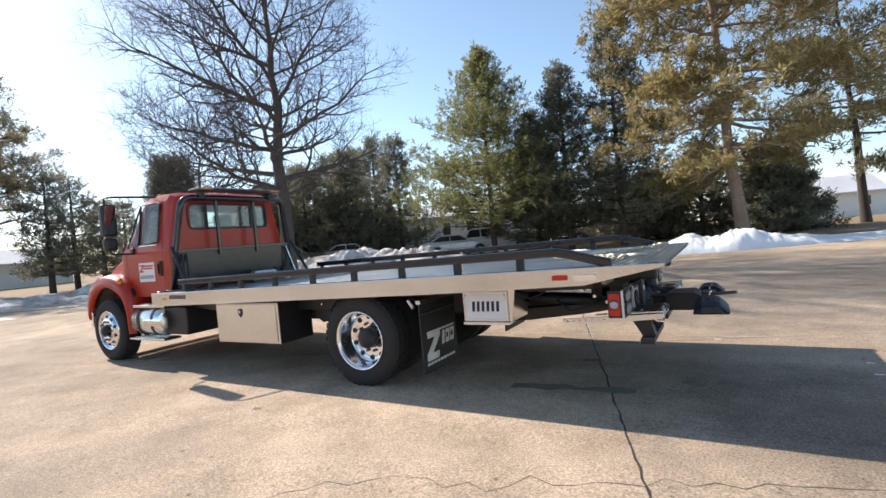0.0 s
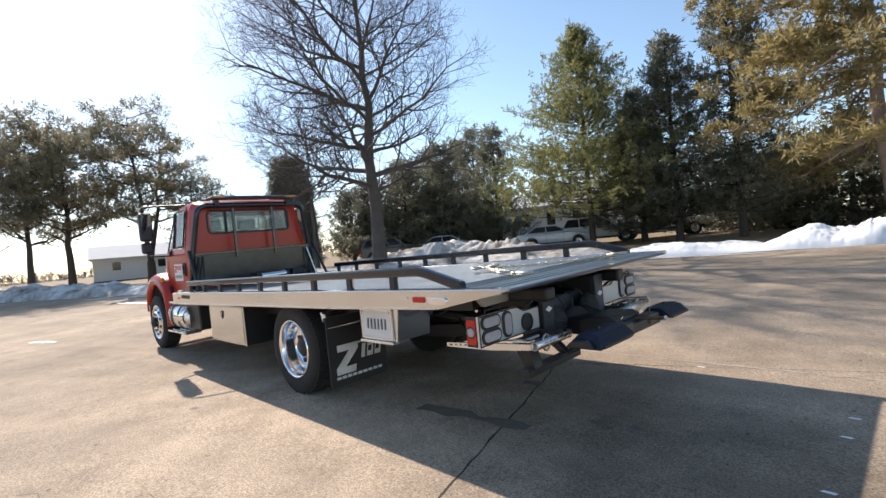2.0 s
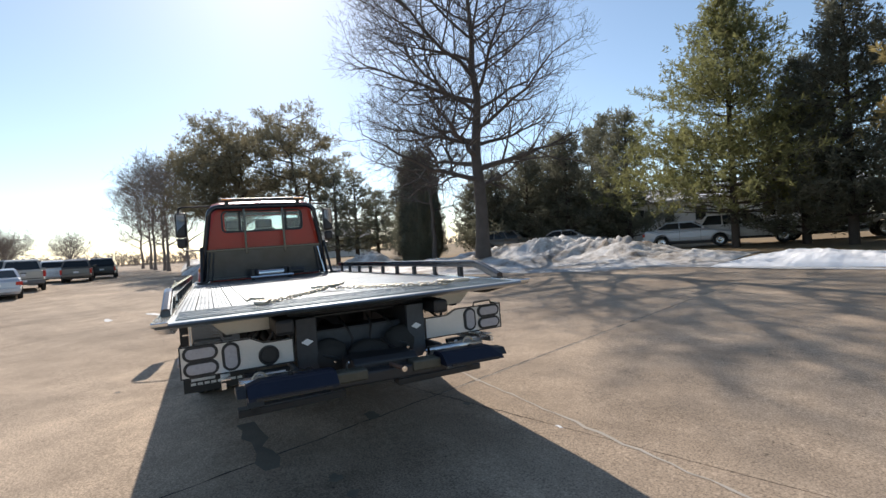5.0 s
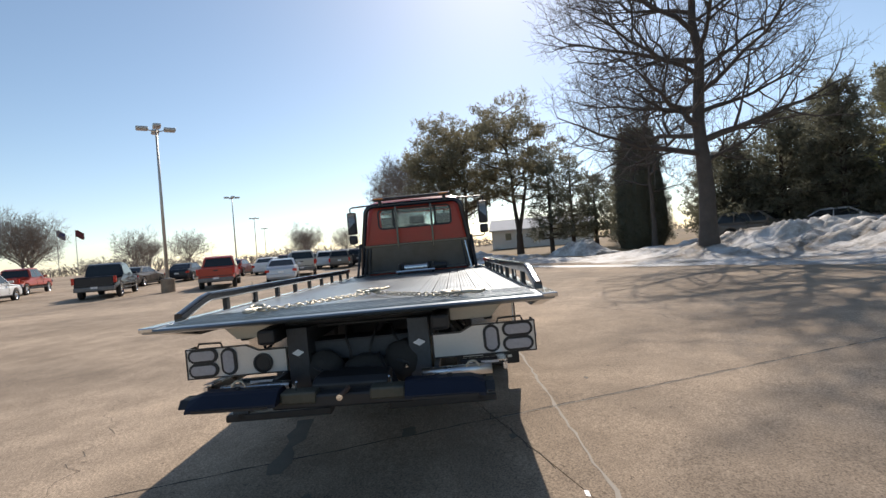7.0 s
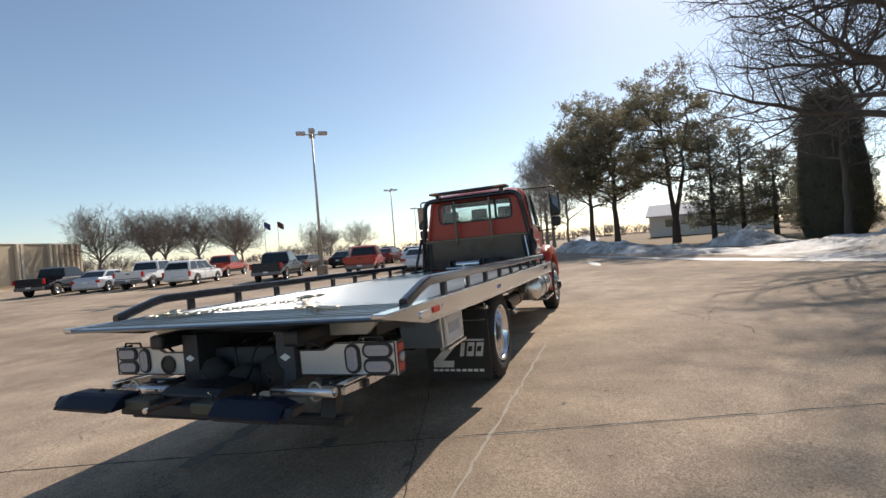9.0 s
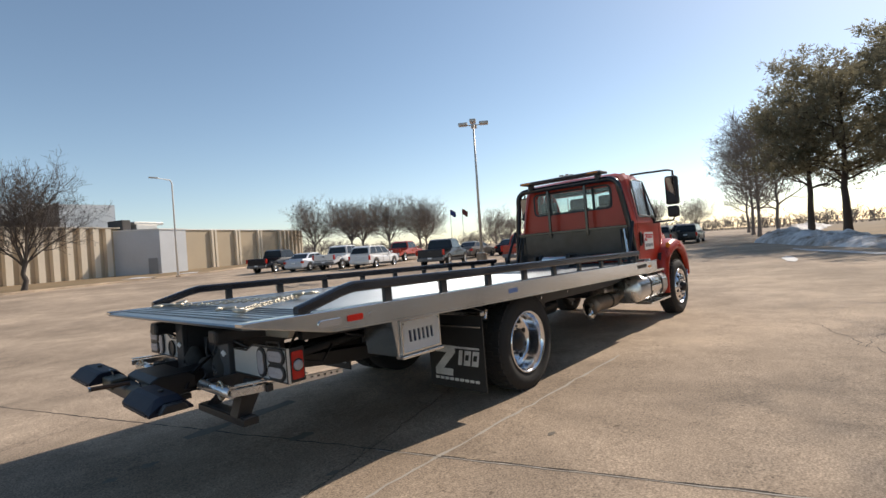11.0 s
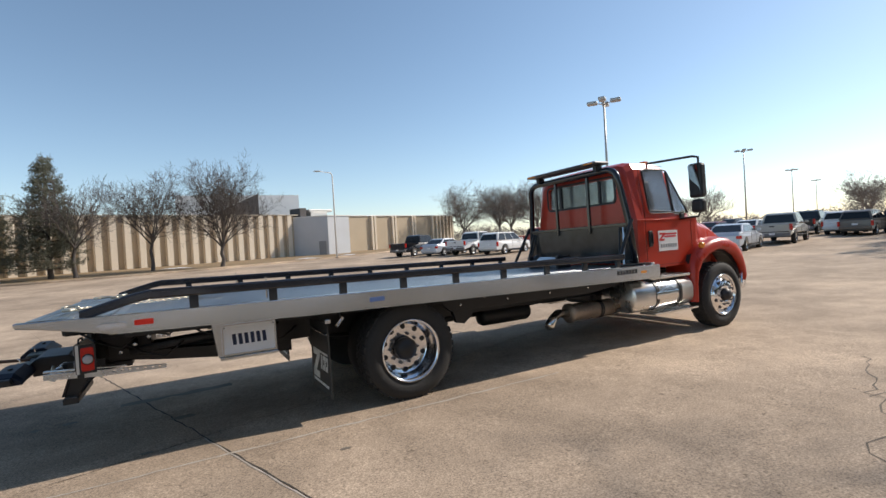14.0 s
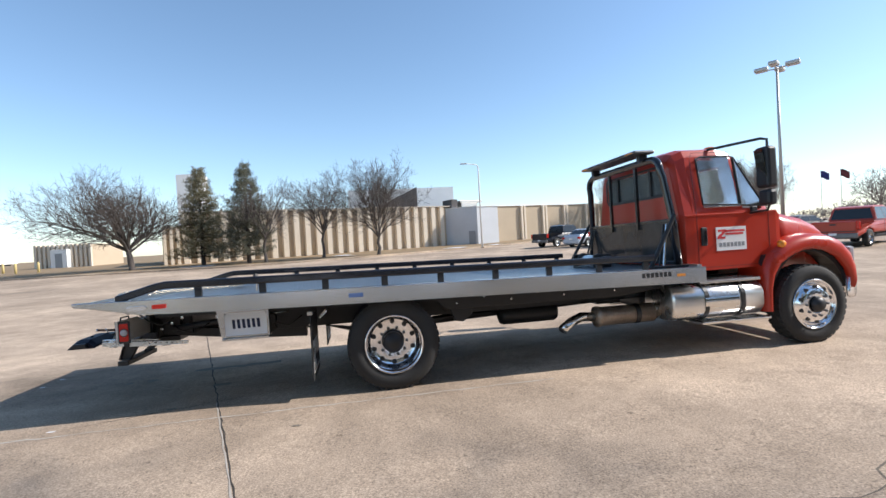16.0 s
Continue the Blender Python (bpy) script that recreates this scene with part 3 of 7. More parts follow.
# chassis
for sd in (1, -1):
    part("chassis_rail", prismed([(-5.4, 0.62), (-5.4, 0.84), (1.25, 0.84), (1.25, 0.62)], "y", sd * 0.39, sd * 0.47, 0.008), BLACK, truck)
    part("subframe_rail", prismed([(-3.4, 0.845), (-3.4, 0.93), (2.5, 0.99), (2.5, 0.86), (1.3, 0.845)], "y", sd * 0.36, sd * 0.50, 0.006), BLACK, truck)
    part("deck_beam", prismed([(-3.45, 0.915), (-3.45, 0.80), (-2.6, 0.72), (-0.6, 0.74), (-0.5, 0.84), (2.3, 0.90), (2.3, 0.985)], "y", sd * 0.86, sd * 0.92, 0.006), BLACK, truck)
    bolt = part("bolt", lathed((0, 0, 0), "y", [(-0.01, 0.012), (0.01, 0.012), (0.011, 0.0)], 6), STEEL, truck, "small bright bolt head")
    bolt.matrix_basis = pose(-3.2, sd * 0.925, 0.80)
    for k in range(1, 9):
        again(bolt, truck, pose(-3.2 + 0.31 * k, sd * 0.925, 0.80 + 0.05 * (k % 2)))
    part("spring", prismed([(-0.75, 0.60), (-0.4, 0.52), (0, 0.50), (0.4, 0.52), (0.72, 0.62), (0.4, 0.57), (0, 0.56), (-0.4, 0.58)], "y", sd * 0.42, sd * 0.50), BLACK, truck)
    part("hanger_bracket", prismed([(-0.95, 0.84), (-0.62, 0.84), (-0.70, 0.60), (-0.80, 0.58), (-0.9, 0.66)], "y", sd * 0.80, sd * 0.86, 0.006), BLACK, truck)
    part("brake_chamber", lathed((-0.42, sd * 0.62, 0.50), "y", [(-0.09, 0.04), (-0.07, 0.085), (0.07, 0.085), (0.09, 0.04)], 16), BLACK, truck, "", True)
    part("fender_bracket", tubed([(0.50, sd * 0.60, 0.88), (0.62, sd * 0.95, 0.90), (0.66, sd * 1.20, 0.86), (0.72, sd * 1.22, 0.80)], 0.018, 8), STEEL, truck)
for x in (-4.2, -2.4, -1.2, 0.9, 2.2):
    part("cross_member", boxed(x - 0.05, x + 0.05, -0.42, 0.42, 0.66, 0.86, 0.008), BLACK, truck)
part("drive_shaft", tubed([(-3.4, 0, 0.62), (-0.15, 0, 0.48)], 0.05, 12), BLACK, truck)
part("gearbox", boxed(-4.5, -3.3, -0.3, 0.3, 0.45, 0.92, 0.06), BLACK, truck)
part("air_tank", lathed((-1.75, 0.25, 0.52), "x", [(-0.4, 0.02), (-0.37, 0.1), (-0.33, 0.12), (0.33, 0.12), (0.37, 0.1), (0.4, 0.02)], 20), BLACK, truck, "", True)

# exhaust on the right side
part("muffler", lathed((-2.78, 0.70, 0.47), "x", [(-0.42, 0.06), (-0.40, 0.115), (0.28, 0.115), (0.30, 0.125), (0.34, 0.125), (0.36, 0.07)], 24), RUST, truck, "heat-stained steel muffler", True)
part("exhaust_pipe", tubed([(-2.45, 0.70, 0.47), (-2.25, 0.72, 0.49), (-2.10, 0.80, 0.46), (-1.93, 0.92, 0.40)], 0.055, 14), STEEL, truck, "bright curved exhaust pipe", True)
part("muffler_band", lathed((-2.95, 0.70, 0.47), "x", [(-0.03, 0.12), (0.03, 0.12)], 24, False), BLACK, truck)

# fuel tanks with steps, both sides
for sd, x0, x1 in ((1, -4.36, -3.17), (-1, -4.36, -3.62)):
    sec = rounded(-0.30, 0.30, -0.20, 0.20, 0.16, 6)
    bm = bmesh.new()
    rings = []
    for x, s in ((x0, 0.9), (x0 + 0.03, 1.0), (x1 - 0.03, 1.0), (x1, 0.9)):
        rings.append([bm.verts.new((x, sd * 0.86 + a * s, 0.60 + b * s)) for a, b in sec])
    skin(bm, rings)
    tank = part("fuel_tank", bm, ALU, truck, "brushed aluminium fuel tank", True)
    for x in ((x0 + 0.30, x1 - 0.42) if sd > 0 else (x0 + 0.2, x1 - 0.18)):
        b2 = bmesh.new()
        rr = [[b2.verts.new((xx, sd * 0.86 + a * 1.03, 0.60 + b * 1.04)) for a, b in sec] for xx in (x - 0.025, x + 0.025)]
        skin(b2, rr)
        part("strap", b2, BLACK, tank, "black tank strap")
    part("upper_step", boxed(x0 + 0.02, x0 + 0.82, sd * 0.82, sd * 1.12, 0.805, 0.845, 0.006), STEEL, truck, "tread-plate cab step")
    low = part("lower_step", boxed(x0 - 0.05, x0 + 0.85, sd * 0.92, sd * 1.17, 0.345, 0.375, 0.006), STEEL, truck, "tread-plate cab step")
    teeth = bmesh.new()
    for k in range(18):
        for j in range(3):
            box(teeth, x0 + 0.04 * k + 0.03, x0 + 0.04 * k + 0.05, sd * (0.95 + 0.07 * j), sd * (0.98 + 0.07 * j), 0.375, 0.381)
            box(teeth, x0 + 0.04 * k + 0.06, x0 + 0.04 * k + 0.08, sd * (0.85 + 0.08 * j), sd * (0.88 + 0.08 * j), 0.845, 0.851)
    tagged(part("grip_teeth", teeth, STEEL, low), kind="stuff")
    shield = bmesh.new()
    rr = []
    for k in range(7):
        a = radians(-30 + 20 * k)
        rr.append([shield.verts.new((xx, sd * (0.86 + 0.312 * math.cos(a) * 1.02), 0.60 + 0.205 * math.sin(a) * 1.05)) for xx in (x0 + 0.36, x0 + 0.80)])
    for a, b in zip(rr, rr[1:]):
        shield.faces.new((a[0], a[1], b[1], b[0]))
    part("heat_shield", shield, STEEL, tank, "bright perforated cover", True)
part("battery_box", boxed(-3.60, -3.12, -1.06, -0.60, 0.42, 0.80, 0.02), BLACK, truck, "black steel battery box")

# cab shell: outer loft less the inside and the window openings
def cab_loft(shrink):
    bm = bmesh.new()
    rings = []
    for x, top, low, wt, wb in ((-3.45, 2.32, 0.97, 0.80, 0.94), (-3.49, 2.39, 0.95, 0.86, 0.99), (-3.60, 2.43, 0.95, 0.885, 1.0), (-4.05, 2.435, 0.95, 0.885, 1.0), (-4.22, 2.40, 0.95, 0.875, 1.0), (-4.33, 2.32, 0.95, 0.865, 1.0),
                                (-4.50, 2.02, 0.95, 0.90, 1.0), (-4.70, 1.66, 0.95, 0.94, 1.0), (-4.76, 1.60, 0.95, 0.93, 0.99)):
        top, low, wt, wb = top - shrink, low + shrink, wt - shrink, wb - shrink
        belt = min(1.62, top - 0.03)
        pts = [(-wb, low), (-wb, belt), (-wt, top - 0.12), (-wt + 0.05, top - 0.035), (-wt + 0.16, top - 0.005), (0, top + 0.012), (wt - 0.16, top - 0.005), (wt - 0.05, top - 0.035), (wt, top - 0.12), (wb, belt), (wb, low)]
        xx = x + (shrink if x < -4.5 else -shrink if x > -3.48 else 0)
        rings.append([bm.verts.new((xx, a, b)) for a, b in pts])
    return skin(bm, rings)


cab = part("cab", cab_loft(0.0), RED, truck, "orange-red painted steel cab")


def window_cutters():
    made = [prismed([(-3.74, 1.74), (-3.73, 2.24), (-3.78, 2.29), (-4.16, 2.29), (-4.22, 1.72)], "y", -1.3, 1.3), prismed([(-4.26, 1.70), (-4.24, 2.27), (-4.52, 1.74), (-4.55, 1.68)], "y", -1.3, 1.3),
            prismed(rounded(-0.68, 0.68, 1.89, 2.24, 0.07), "x", -3.65, -3.2), prismed([(-4.28, 2.225), (-4.53, 1.715), (-4.95, 1.715), (-4.7, 2.3)], "y", -0.80, 0.80)]
    return [part("cut_window", b_, BLACK) for b_ in made]


cut(cab, [part("cut_inner", cab_loft(0.045), RED)] + window_cutters())
lining = part("lining", cab_loft(0.047), LINING, None, "pale grey cab lining")
cut(lining, [part("cut_inner", cab_loft(0.065), LINING)] + window_cutters())
lining.parent = cab
for sd in (1, -1):
    g = bmesh.new()
    q = [(-3.73, sd * 0.985, 1.73), (-3.72, sd * 0.905, 2.30), (-4.17, sd * 0.905, 2.30), (-4.23, sd * 0.985, 1.71)]
    g.faces.new([g.verts.new(p) for p in q])
    part("side_window", g, GLASS, cab, "tinted side window")
    g = bmesh.new()
    g.faces.new([g.verts.new(p) for p in [(-4.255, sd * 0.985, 1.69), (-4.235, sd * 0.91, 2.27), (-4.53, sd * 0.985, 1.73), (-4.56, sd * 0.985, 1.67)]])
    part("vent_window", g, GLASS, cab)
    rub = bmesh.new()
    tube(rub, [(-4.24, sd * 0.995, 1.70), (-4.225, sd * 0.915, 2.28)], 0.016, 6)
    tube(rub, [(-3.735, sd * 0.998, 1.73), (-3.73, sd * 0.918, 2.27), (-3.79, sd * 0.905, 2.305), (-4.17, sd * 0.905, 2.305), (-4.24, sd * 0.91, 2.29), (-4.56, sd * 0.992, 1.68), (-4.23, sd * 1.0, 1.705), (-3.735, sd * 0.998, 1.73)], 0.011, 6)
    part("window_seal", rub, BLACK, cab, "black rubber window seal")
    part("window_trim", boxed(-4.22, -3.74, sd * 0.996, sd * 1.012, 1.688, 1.702, 0.003), CHROME, cab, "bright strip below the window")
    gap = bmesh.new()
    for a, b in (((-3.64, 0.97), (-3.64, 1.62)), ((-4.60, 1.0), (-4.60, 1.60)), ((-3.64, 0.985), (-4.60, 0.985))):
        box(gap, min(a[0], b[0]) - 0.0025, max(a[0], b[0]) + 0.0025, sd * 0.99, sd * 1.0022, min(a[1], b[1]) - 0.002, max(a[1], b[1]) + 0.002)
    tube(gap, [(-3.64, sd * 1.0005, 1.62), (-3.645, sd * 0.92, 2.28), (-3.70, sd * 0.885, 2.36), (-4.2, sd * 0.885, 2.36)], 0.003, 4)
    part("door_gap", gap, BLACK, cab, "dark door gap")
    part("door_crease", boxed(-4.72, -3.48, sd * 0.995, sd * 1.008, 1.595, 1.615, 0.004), RED, cab)
    hd = part("door_handle", boxed(-3.755, -3.675, sd * 1.0, sd * 1.022, 1.24, 1.46, 0.012), BLACK, cab, "black recessed door handle")
    part("handle_bar", boxed(-3.74, -3.725, sd * 1.02, sd * 1.04, 1.28, 1.42, 0.006), PLASTIC, hd)
    sg = part("door_sign", boxed(-4.28, -3.88, sd * 1.0, sd * 1.006, 1.17, 1.45, 0.0), WHITE, cab, "white magnetic sign with red print")
    out = 90 if sd > 0 else -90
    zx = -4.205 if sd < 0 else -3.955
    part("sign_mark", zig_mark(zx, 1.365, 0.10, 0.11, "y", sd * 1.0062, sd * 1.008, 1 if sd < 0 else -1), RED_PRINT, sg, "red zigzag mark")
    bars = bmesh.new()
    for z, a, b in ((1.40, 0.11, 0.38), (1.365, 0.12, 0.36)):
        xs = (-4.28 + a, -4.28 + b) if sd < 0 else (-3.88 - b, -3.88 - a)
        box(bars, *xs, sd * 1.0062, sd * 1.008, z - 0.012, z + 0.012)
    part("sign_line", bars, RED_PRINT, sg)
    for k in range(7):
        part("sign_digit", boxed(-4.25 + 0.05 * k, -4.213 + 0.05 * k, sd * 1.0062, sd * 1.008, 1.215, 1.265), GREY_PRINT, sg)
    # mirror on its arm
    mir = part("mirror", boxed(-4.33, -4.20, sd * 1.27, sd * 1.46, 1.86, 2.32, 0.035), BLACK, truck, "tall black door mirror")
    part("wide_angle_mirror", boxed(-4.32, -4.21, sd * 1.28, sd * 1.45, 1.66, 1.84, 0.035), BLACK, mir)
    part("mirror_glass", boxed(-0.002, 0.002, -0.07, 0.07, 1.90, 2.29, m=Matrix.Translation((-4.196, sd * 1.365, 0)) @ Matrix.Rotation(radians(-sd * 7), 4, "Z") @ Matrix.Translation((0, 0, 2.1)) @ Matrix.Rotation(radians(7), 4, "Y") @ Matrix.Translation((0, 0, -2.1))), MIRROR, mir, "mirror glass darkened for the ground it reflects")
    part("mirror_arm", tubed([(-3.95, sd * 0.84, 2.40), (-4.05, sd * 0.94, 2.41), (-4.24, sd * 1.33, 2.42), (-4.27, sd * 1.39, 2.40), (-4.27, sd * 1.39, 2.31)], 0.016, 8), BLACK, mir, "black tube mirror arm")
    part("mirror_arm", tubed([(-4.27, sd * 1.38, 1.67), (-4.28, sd * 1.34, 1.61), (-4.36, sd * 1.0, 1.60)], 0.014, 8), BLACK, mir)
    part("mirror_bracket", boxed(-4.44, -4.36, sd * 0.985, sd * 1.03, 1.60, 1.68, 0.012), BLACK, cab)
    # wing with wheel arch
    arc = [(FRONT - 0.04 + 0.55 * math.cos(radians(a)), 0.48 + 0.64 * math.sin(radians(a))) for a in range(0, 181, 15)]
    wing = [(-4.40, 0.42), (-4.40, 0.98), (-4.45, 1.10), (-4.62, 1.20), (-4.85, 1.275), (-5.10, 1.30), (-5.38, 1.255), (-5.58, 1.12), (-5.67, 0.92), (-5.67, 0.80)] + [p for p in reversed(arc) if p[1] > 0.5 and p[0] > -5.62] + [(-4.455, 0.42)]
    shell = bmesh.new()
    rows_ = []
    for ox, oz, ix, iz in ((-4.38, 0.42, -4.455, 0.42), (-4.385, 0.72, -4.465, 0.68), (-4.41, 0.96, -4.505, 0.84), (-4.49, 1.12, -4.60, 0.98), (-4.66, 1.225, -4.78, 1.075), (-4.88, 1.29, -4.93, 1.12), (-5.10, 1.315, -5.07, 1.13), (-5.32, 1.29, -5.24, 1.10), (-5.50, 1.215, -5.41, 1.01), (-5.62, 1.09, -5.53, 0.87), (-5.685, 0.92, -5.585, 0.72), (-5.69, 0.80, -5.60, 0.62)):
        sec_ = [(0.0, 0.70), (0.0, 0.98), (0.06, 1.07), (0.22, 1.125), (0.50, 1.152), (0.85, 1.158), (1.0, 1.15), (1.0, 1.08)]
        rows_.append([shell.verts.new((ox + (ix - ox) * f_, sd * y_, oz + (iz - oz) * f_)) for f_, y_ in sec_])
    for ra, rb in zip(rows_, rows_[1:]):
        for q in range(len(ra) - 1):
            shell.faces.new((ra[q], ra[q + 1], rb[q + 1], rb[q]))
    bmesh.ops.recalc_face_normals(shell, faces=shell.faces[:])
    part("wing", shell, RED, truck, "orange-red front wing over the wheel", True)
    part("wheel_well", prismed([(-5.03 + (a_ + 5.03) * 0.975, b_ - 0.02) for a_, b_ in wing], "y", sd * 0.72, sd * 1.06, 0.0), PLASTIC, truck, "black wheel well lining")
    part("wing_lamp", lathed((-4.66, sd * 1.118, 1.205), "y", [(-0.03 * sd, 0.05), (0.012 * sd, 0.045), (0.025 * sd, 0.02), (0.026 * sd, 0.0)], 16), LENS_AMBER, truck, "amber side lamp", True)
    part("headlamp", boxed(-5.72, -5.62, sd * 0.72, sd * 1.08, 0.92, 1.12, 0.03), LENS_CLEAR, truck)
# bonnet
bm = bmesh.new()
rings = []
for x, top, w, low in ((-4.72, 1.665, 0.93, 1.0), (-4.95, 1.63, 0.90, 1.0), (-5.3, 1.55, 0.86, 0.9), (-5.55, 1.45, 0.81, 0.85), (-5.70, 1.31, 0.76, 0.8), (-5.76, 1.08, 0.72, 0.75)):
    rings.append([bm.verts.new((x, a * w, b)) for a, b in ((-1, low), (-1, top - 0.16), (-0.86, top - 0.05), (-0.5, top), (0, top + 0.015), (0.5, top), (0.86, top - 0.05), (1, top - 0.16), (1, low))])
skin(bm, rings)
part("bonnet", bm, RED, truck, "sloping orange-red bonnet", True)
part("grille", boxed(-5.76, -5.71, -0.5, 0.5, 0.72, 1.12, 0.02), STEEL, truck)
bm = bmesh.new()
rings = []
for y, x in ((-1.14, -5.52), (-1.10, -5.66), (-0.9, -5.80), (0, -5.86), (0.9, -5.80), (1.10, -5.66), (1.14, -5.52)):
    rings.append([bm.verts.new((x + a, y, b)) for a, b in ((0, 0.50), (-0.035, 0.54), (-0.035, 0.72), (0, 0.76), (0.03, 0.72), (0.03, 0.54))])
skin(bm, rings)
part("bumper", bm, CHROME, truck, "curved chrome front bumper", True)
part("windscreen", prismed([(-4.405, 2.24), (-4.40, 2.23), (-4.665, 1.70), (-4.67, 1.71)], "y", -0.84, 0.84), GLASS, cab, "large tinted windscreen")
g = bmesh.new()
prism(g, rounded(-0.70, 0.70, 1.875, 2.255, 0.08), "x", -3.475, -3.47)
part("rear_window", g, GLASS, cab, "wide tinted rear window")
g = bmesh.new()
prism(g, rounded(-0.705, 0.705, 1.867, 2.262, 0.09), "x", -3.455, -3.44, holes=[rounded(-0.675, 0.675, 1.897, 2.232, 0.06)])
for y in (-0.40, 0.40):
    box(g, -3.47, -3.448, y - 0.02, y + 0.02, 1.88, 2.26)
part("rear_window_seal", g, BLACK, cab, "black seal and dividers of the rear window")
for y in (-0.54, 0.03, 0.54):
    st = part("seat", boxed(-3.98, -3.62, y - 0.22, y + 0.22, 1.15, 1.55, 0.06), SEAT, cab, "grey cloth cab seat")
    part("seat_back", boxed(-3.74, -3.60, y - 0.20, y + 0.20, 1.50, 1.95, 0.06), SEAT, st)
    part("head_rest", boxed(-3.73, -3.63, y - 0.15, y + 0.15, 1.93, 2.11, 0.04), SEAT, st)
part("dashboard", boxed(-4.66, -4.40, -0.88, 0.88, 1.20, 1.62, 0.06), SEAT, cab)
part("steering_wheel", tubed([(-4.32 + 0.06 * math.sin(radians(a)), -0.52 + 0.22 * math.cos(radians(a)), 1.60 + 0.20 * math.sin(radians(a))) for a in range(0, 361, 20)], 0.015, 6), BLACK, cab)
part("cab_floor", boxed(-4.70, -3.50, -0.93, 0.93, 1.0, 1.06), BLACK, cab)
for k in range(5):
    part("roof_lamp", boxed(-4.20, -4.12, -0.62 + 0.31 * k - 0.05, -0.62 + 0.31 * k + 0.05, 2.44, 2.475, 0.012), LENS_AMBER, cab, "small amber roof lamp")

# rack behind the cab
rack = new("headache_rack")
rack.parent = truck
tagged(rack, "black tube rack behind the cab")
RX, RB = -3.32, deck_z(-3.3)
path = [(RX - 0.02, -1.05, RB), (RX - 0.01, -0.995, RB + 0.55), (RX + 0.03, -0.915, RB + 1.05)]
path += [(RX + 0.05, -0.90 + 0.17 * (1 - math.cos(radians(a))), RB + 1.14 + 0.15 * math.sin(radians(a))) for a in range(0, 91, 18)]
path = path + [(p[0], -p[1], p[2]) for p in reversed(path)]
part("frame_tube", tubed(path, 0.044, 12), BLACK_GLOSS, rack, "glossy black bent tube", True)
for y in (-0.33, 0.33):
    part("upright_bar", boxed(RX, RX + 0.04, y - 0.02, y + 0.02, RB + 0.45, RB + 1.28, 0.004), BLACK_GLOSS, rack)
part("panel", prismed([(-1.02, RB + 0.05), (-0.975, RB + 0.53), (0.975, RB + 0.53), (1.02, RB + 0.05)], "x", RX - 0.008, RX + 0.008), PANEL_SMOKED, rack, "dark smooth lower panel")
part("panel_edge", boxed(RX - 0.02, RX + 0.02, -0.975, 0.975, RB + 0.52, RB + 0.56, 0.004), BLACK_GLOSS, rack)
part("panel_edge", boxed(RX - 0.02, RX + 0.02, -1.02, 1.02, RB + 0.02, RB + 0.06, 0.004), BLACK_GLOSS, rack)
for sd in (1, -1):
    part("strut", tubed([(RX, sd * 1.05, RB + 0.60), (RX + 0.36, sd * 1.08, RB + 0.0)], 0.024, 8), BLACK, rack, "slanting brace")
    part("strut", tubed([(RX + 0.02, sd * 0.92, RB + 0.50), (RX + 0.14, sd * 1.0, RB)], 0.016, 8), STEEL if sd > 0 else BLACK, rack)
    part("strut", tubed([(RX + 0.02, sd * 0.86, RB + 0.50), (RX + 0.14, sd * 0.92, RB)], 0.012, 8), BLACK, rack)
    part("foot_plate", boxed(RX - 0.08, RX + 0.42, sd * 1.02, sd * 1.15, RB - 0.005, RB + 0.02, 0.004), BLACK, rack)
LX = -3.20
lb = part("light_bar", boxed(LX - 0.14, LX + 0.14, -0.72, 0.72, 2.405, 2.445, 0.018), GREY_STEEL, rack, "flat aluminium warning light bar on the rack")
for k in range(7):
    part("lamp_module", boxed(LX - 0.144, LX + 0.144, -0.69 + 0.2 * k, -0.52 + 0.2 * k, 2.413, 2.434, 0.006), LENS_AMBER if k in (0, 6) else DARK_STEEL, lb)
for y in (-0.6, 0.6):
    part("bar_bracket", boxed(LX - 0.09, LX + 0.02, y - 0.03, y + 0.03, 2.32, 2.41), BLACK, rack)

# deck
deck = new("deck")
deck.parent = truck
tagged(deck, "long worn aluminium flatbed deck")
N_PL = 20
pw = 2 * (HALF - 0.09) / N_PL
for k in range(N_PL):
    y0 = -(HALF - 0.09) + k * pw
    bm = bmesh.new()
    sec = [(0.004, 0.0), (pw - 0.004, 0.0)]
    for j in (3, 2, 1):
        c = pw * j / 4
        sec += [(c + 0.006, 0.0), (c + 0.003, -0.004), (c - 0.003, -0.004), (c - 0.006, 0.0)]
    sec = [(0.004, -0.03), (pw - 0.004, -0.03), (pw - 0.004, 0.0)] + sec[2:] + [(0.004, 0.0)]
    rings = [[bm.verts.new((x, y0 + a, deck_z(x) - 0.012 + b)) for a, b in sec] for x in (DECK_F, -1.0, 1.0, 2.28)]
    skin(bm, rings)
    part("plank", bm, ALU_DECK, deck)
part("sub_floor", prismed([(DECK_F, deck_z(DECK_F) - 0.044), (DECK_F, deck_z(DECK_F) - 0.052), (2.28, deck_z(2.28) - 0.052), (2.28, deck_z(2.28) - 0.044)], "y", -HALF + 0.09, HALF - 0.09), ALU_DECK, deck)
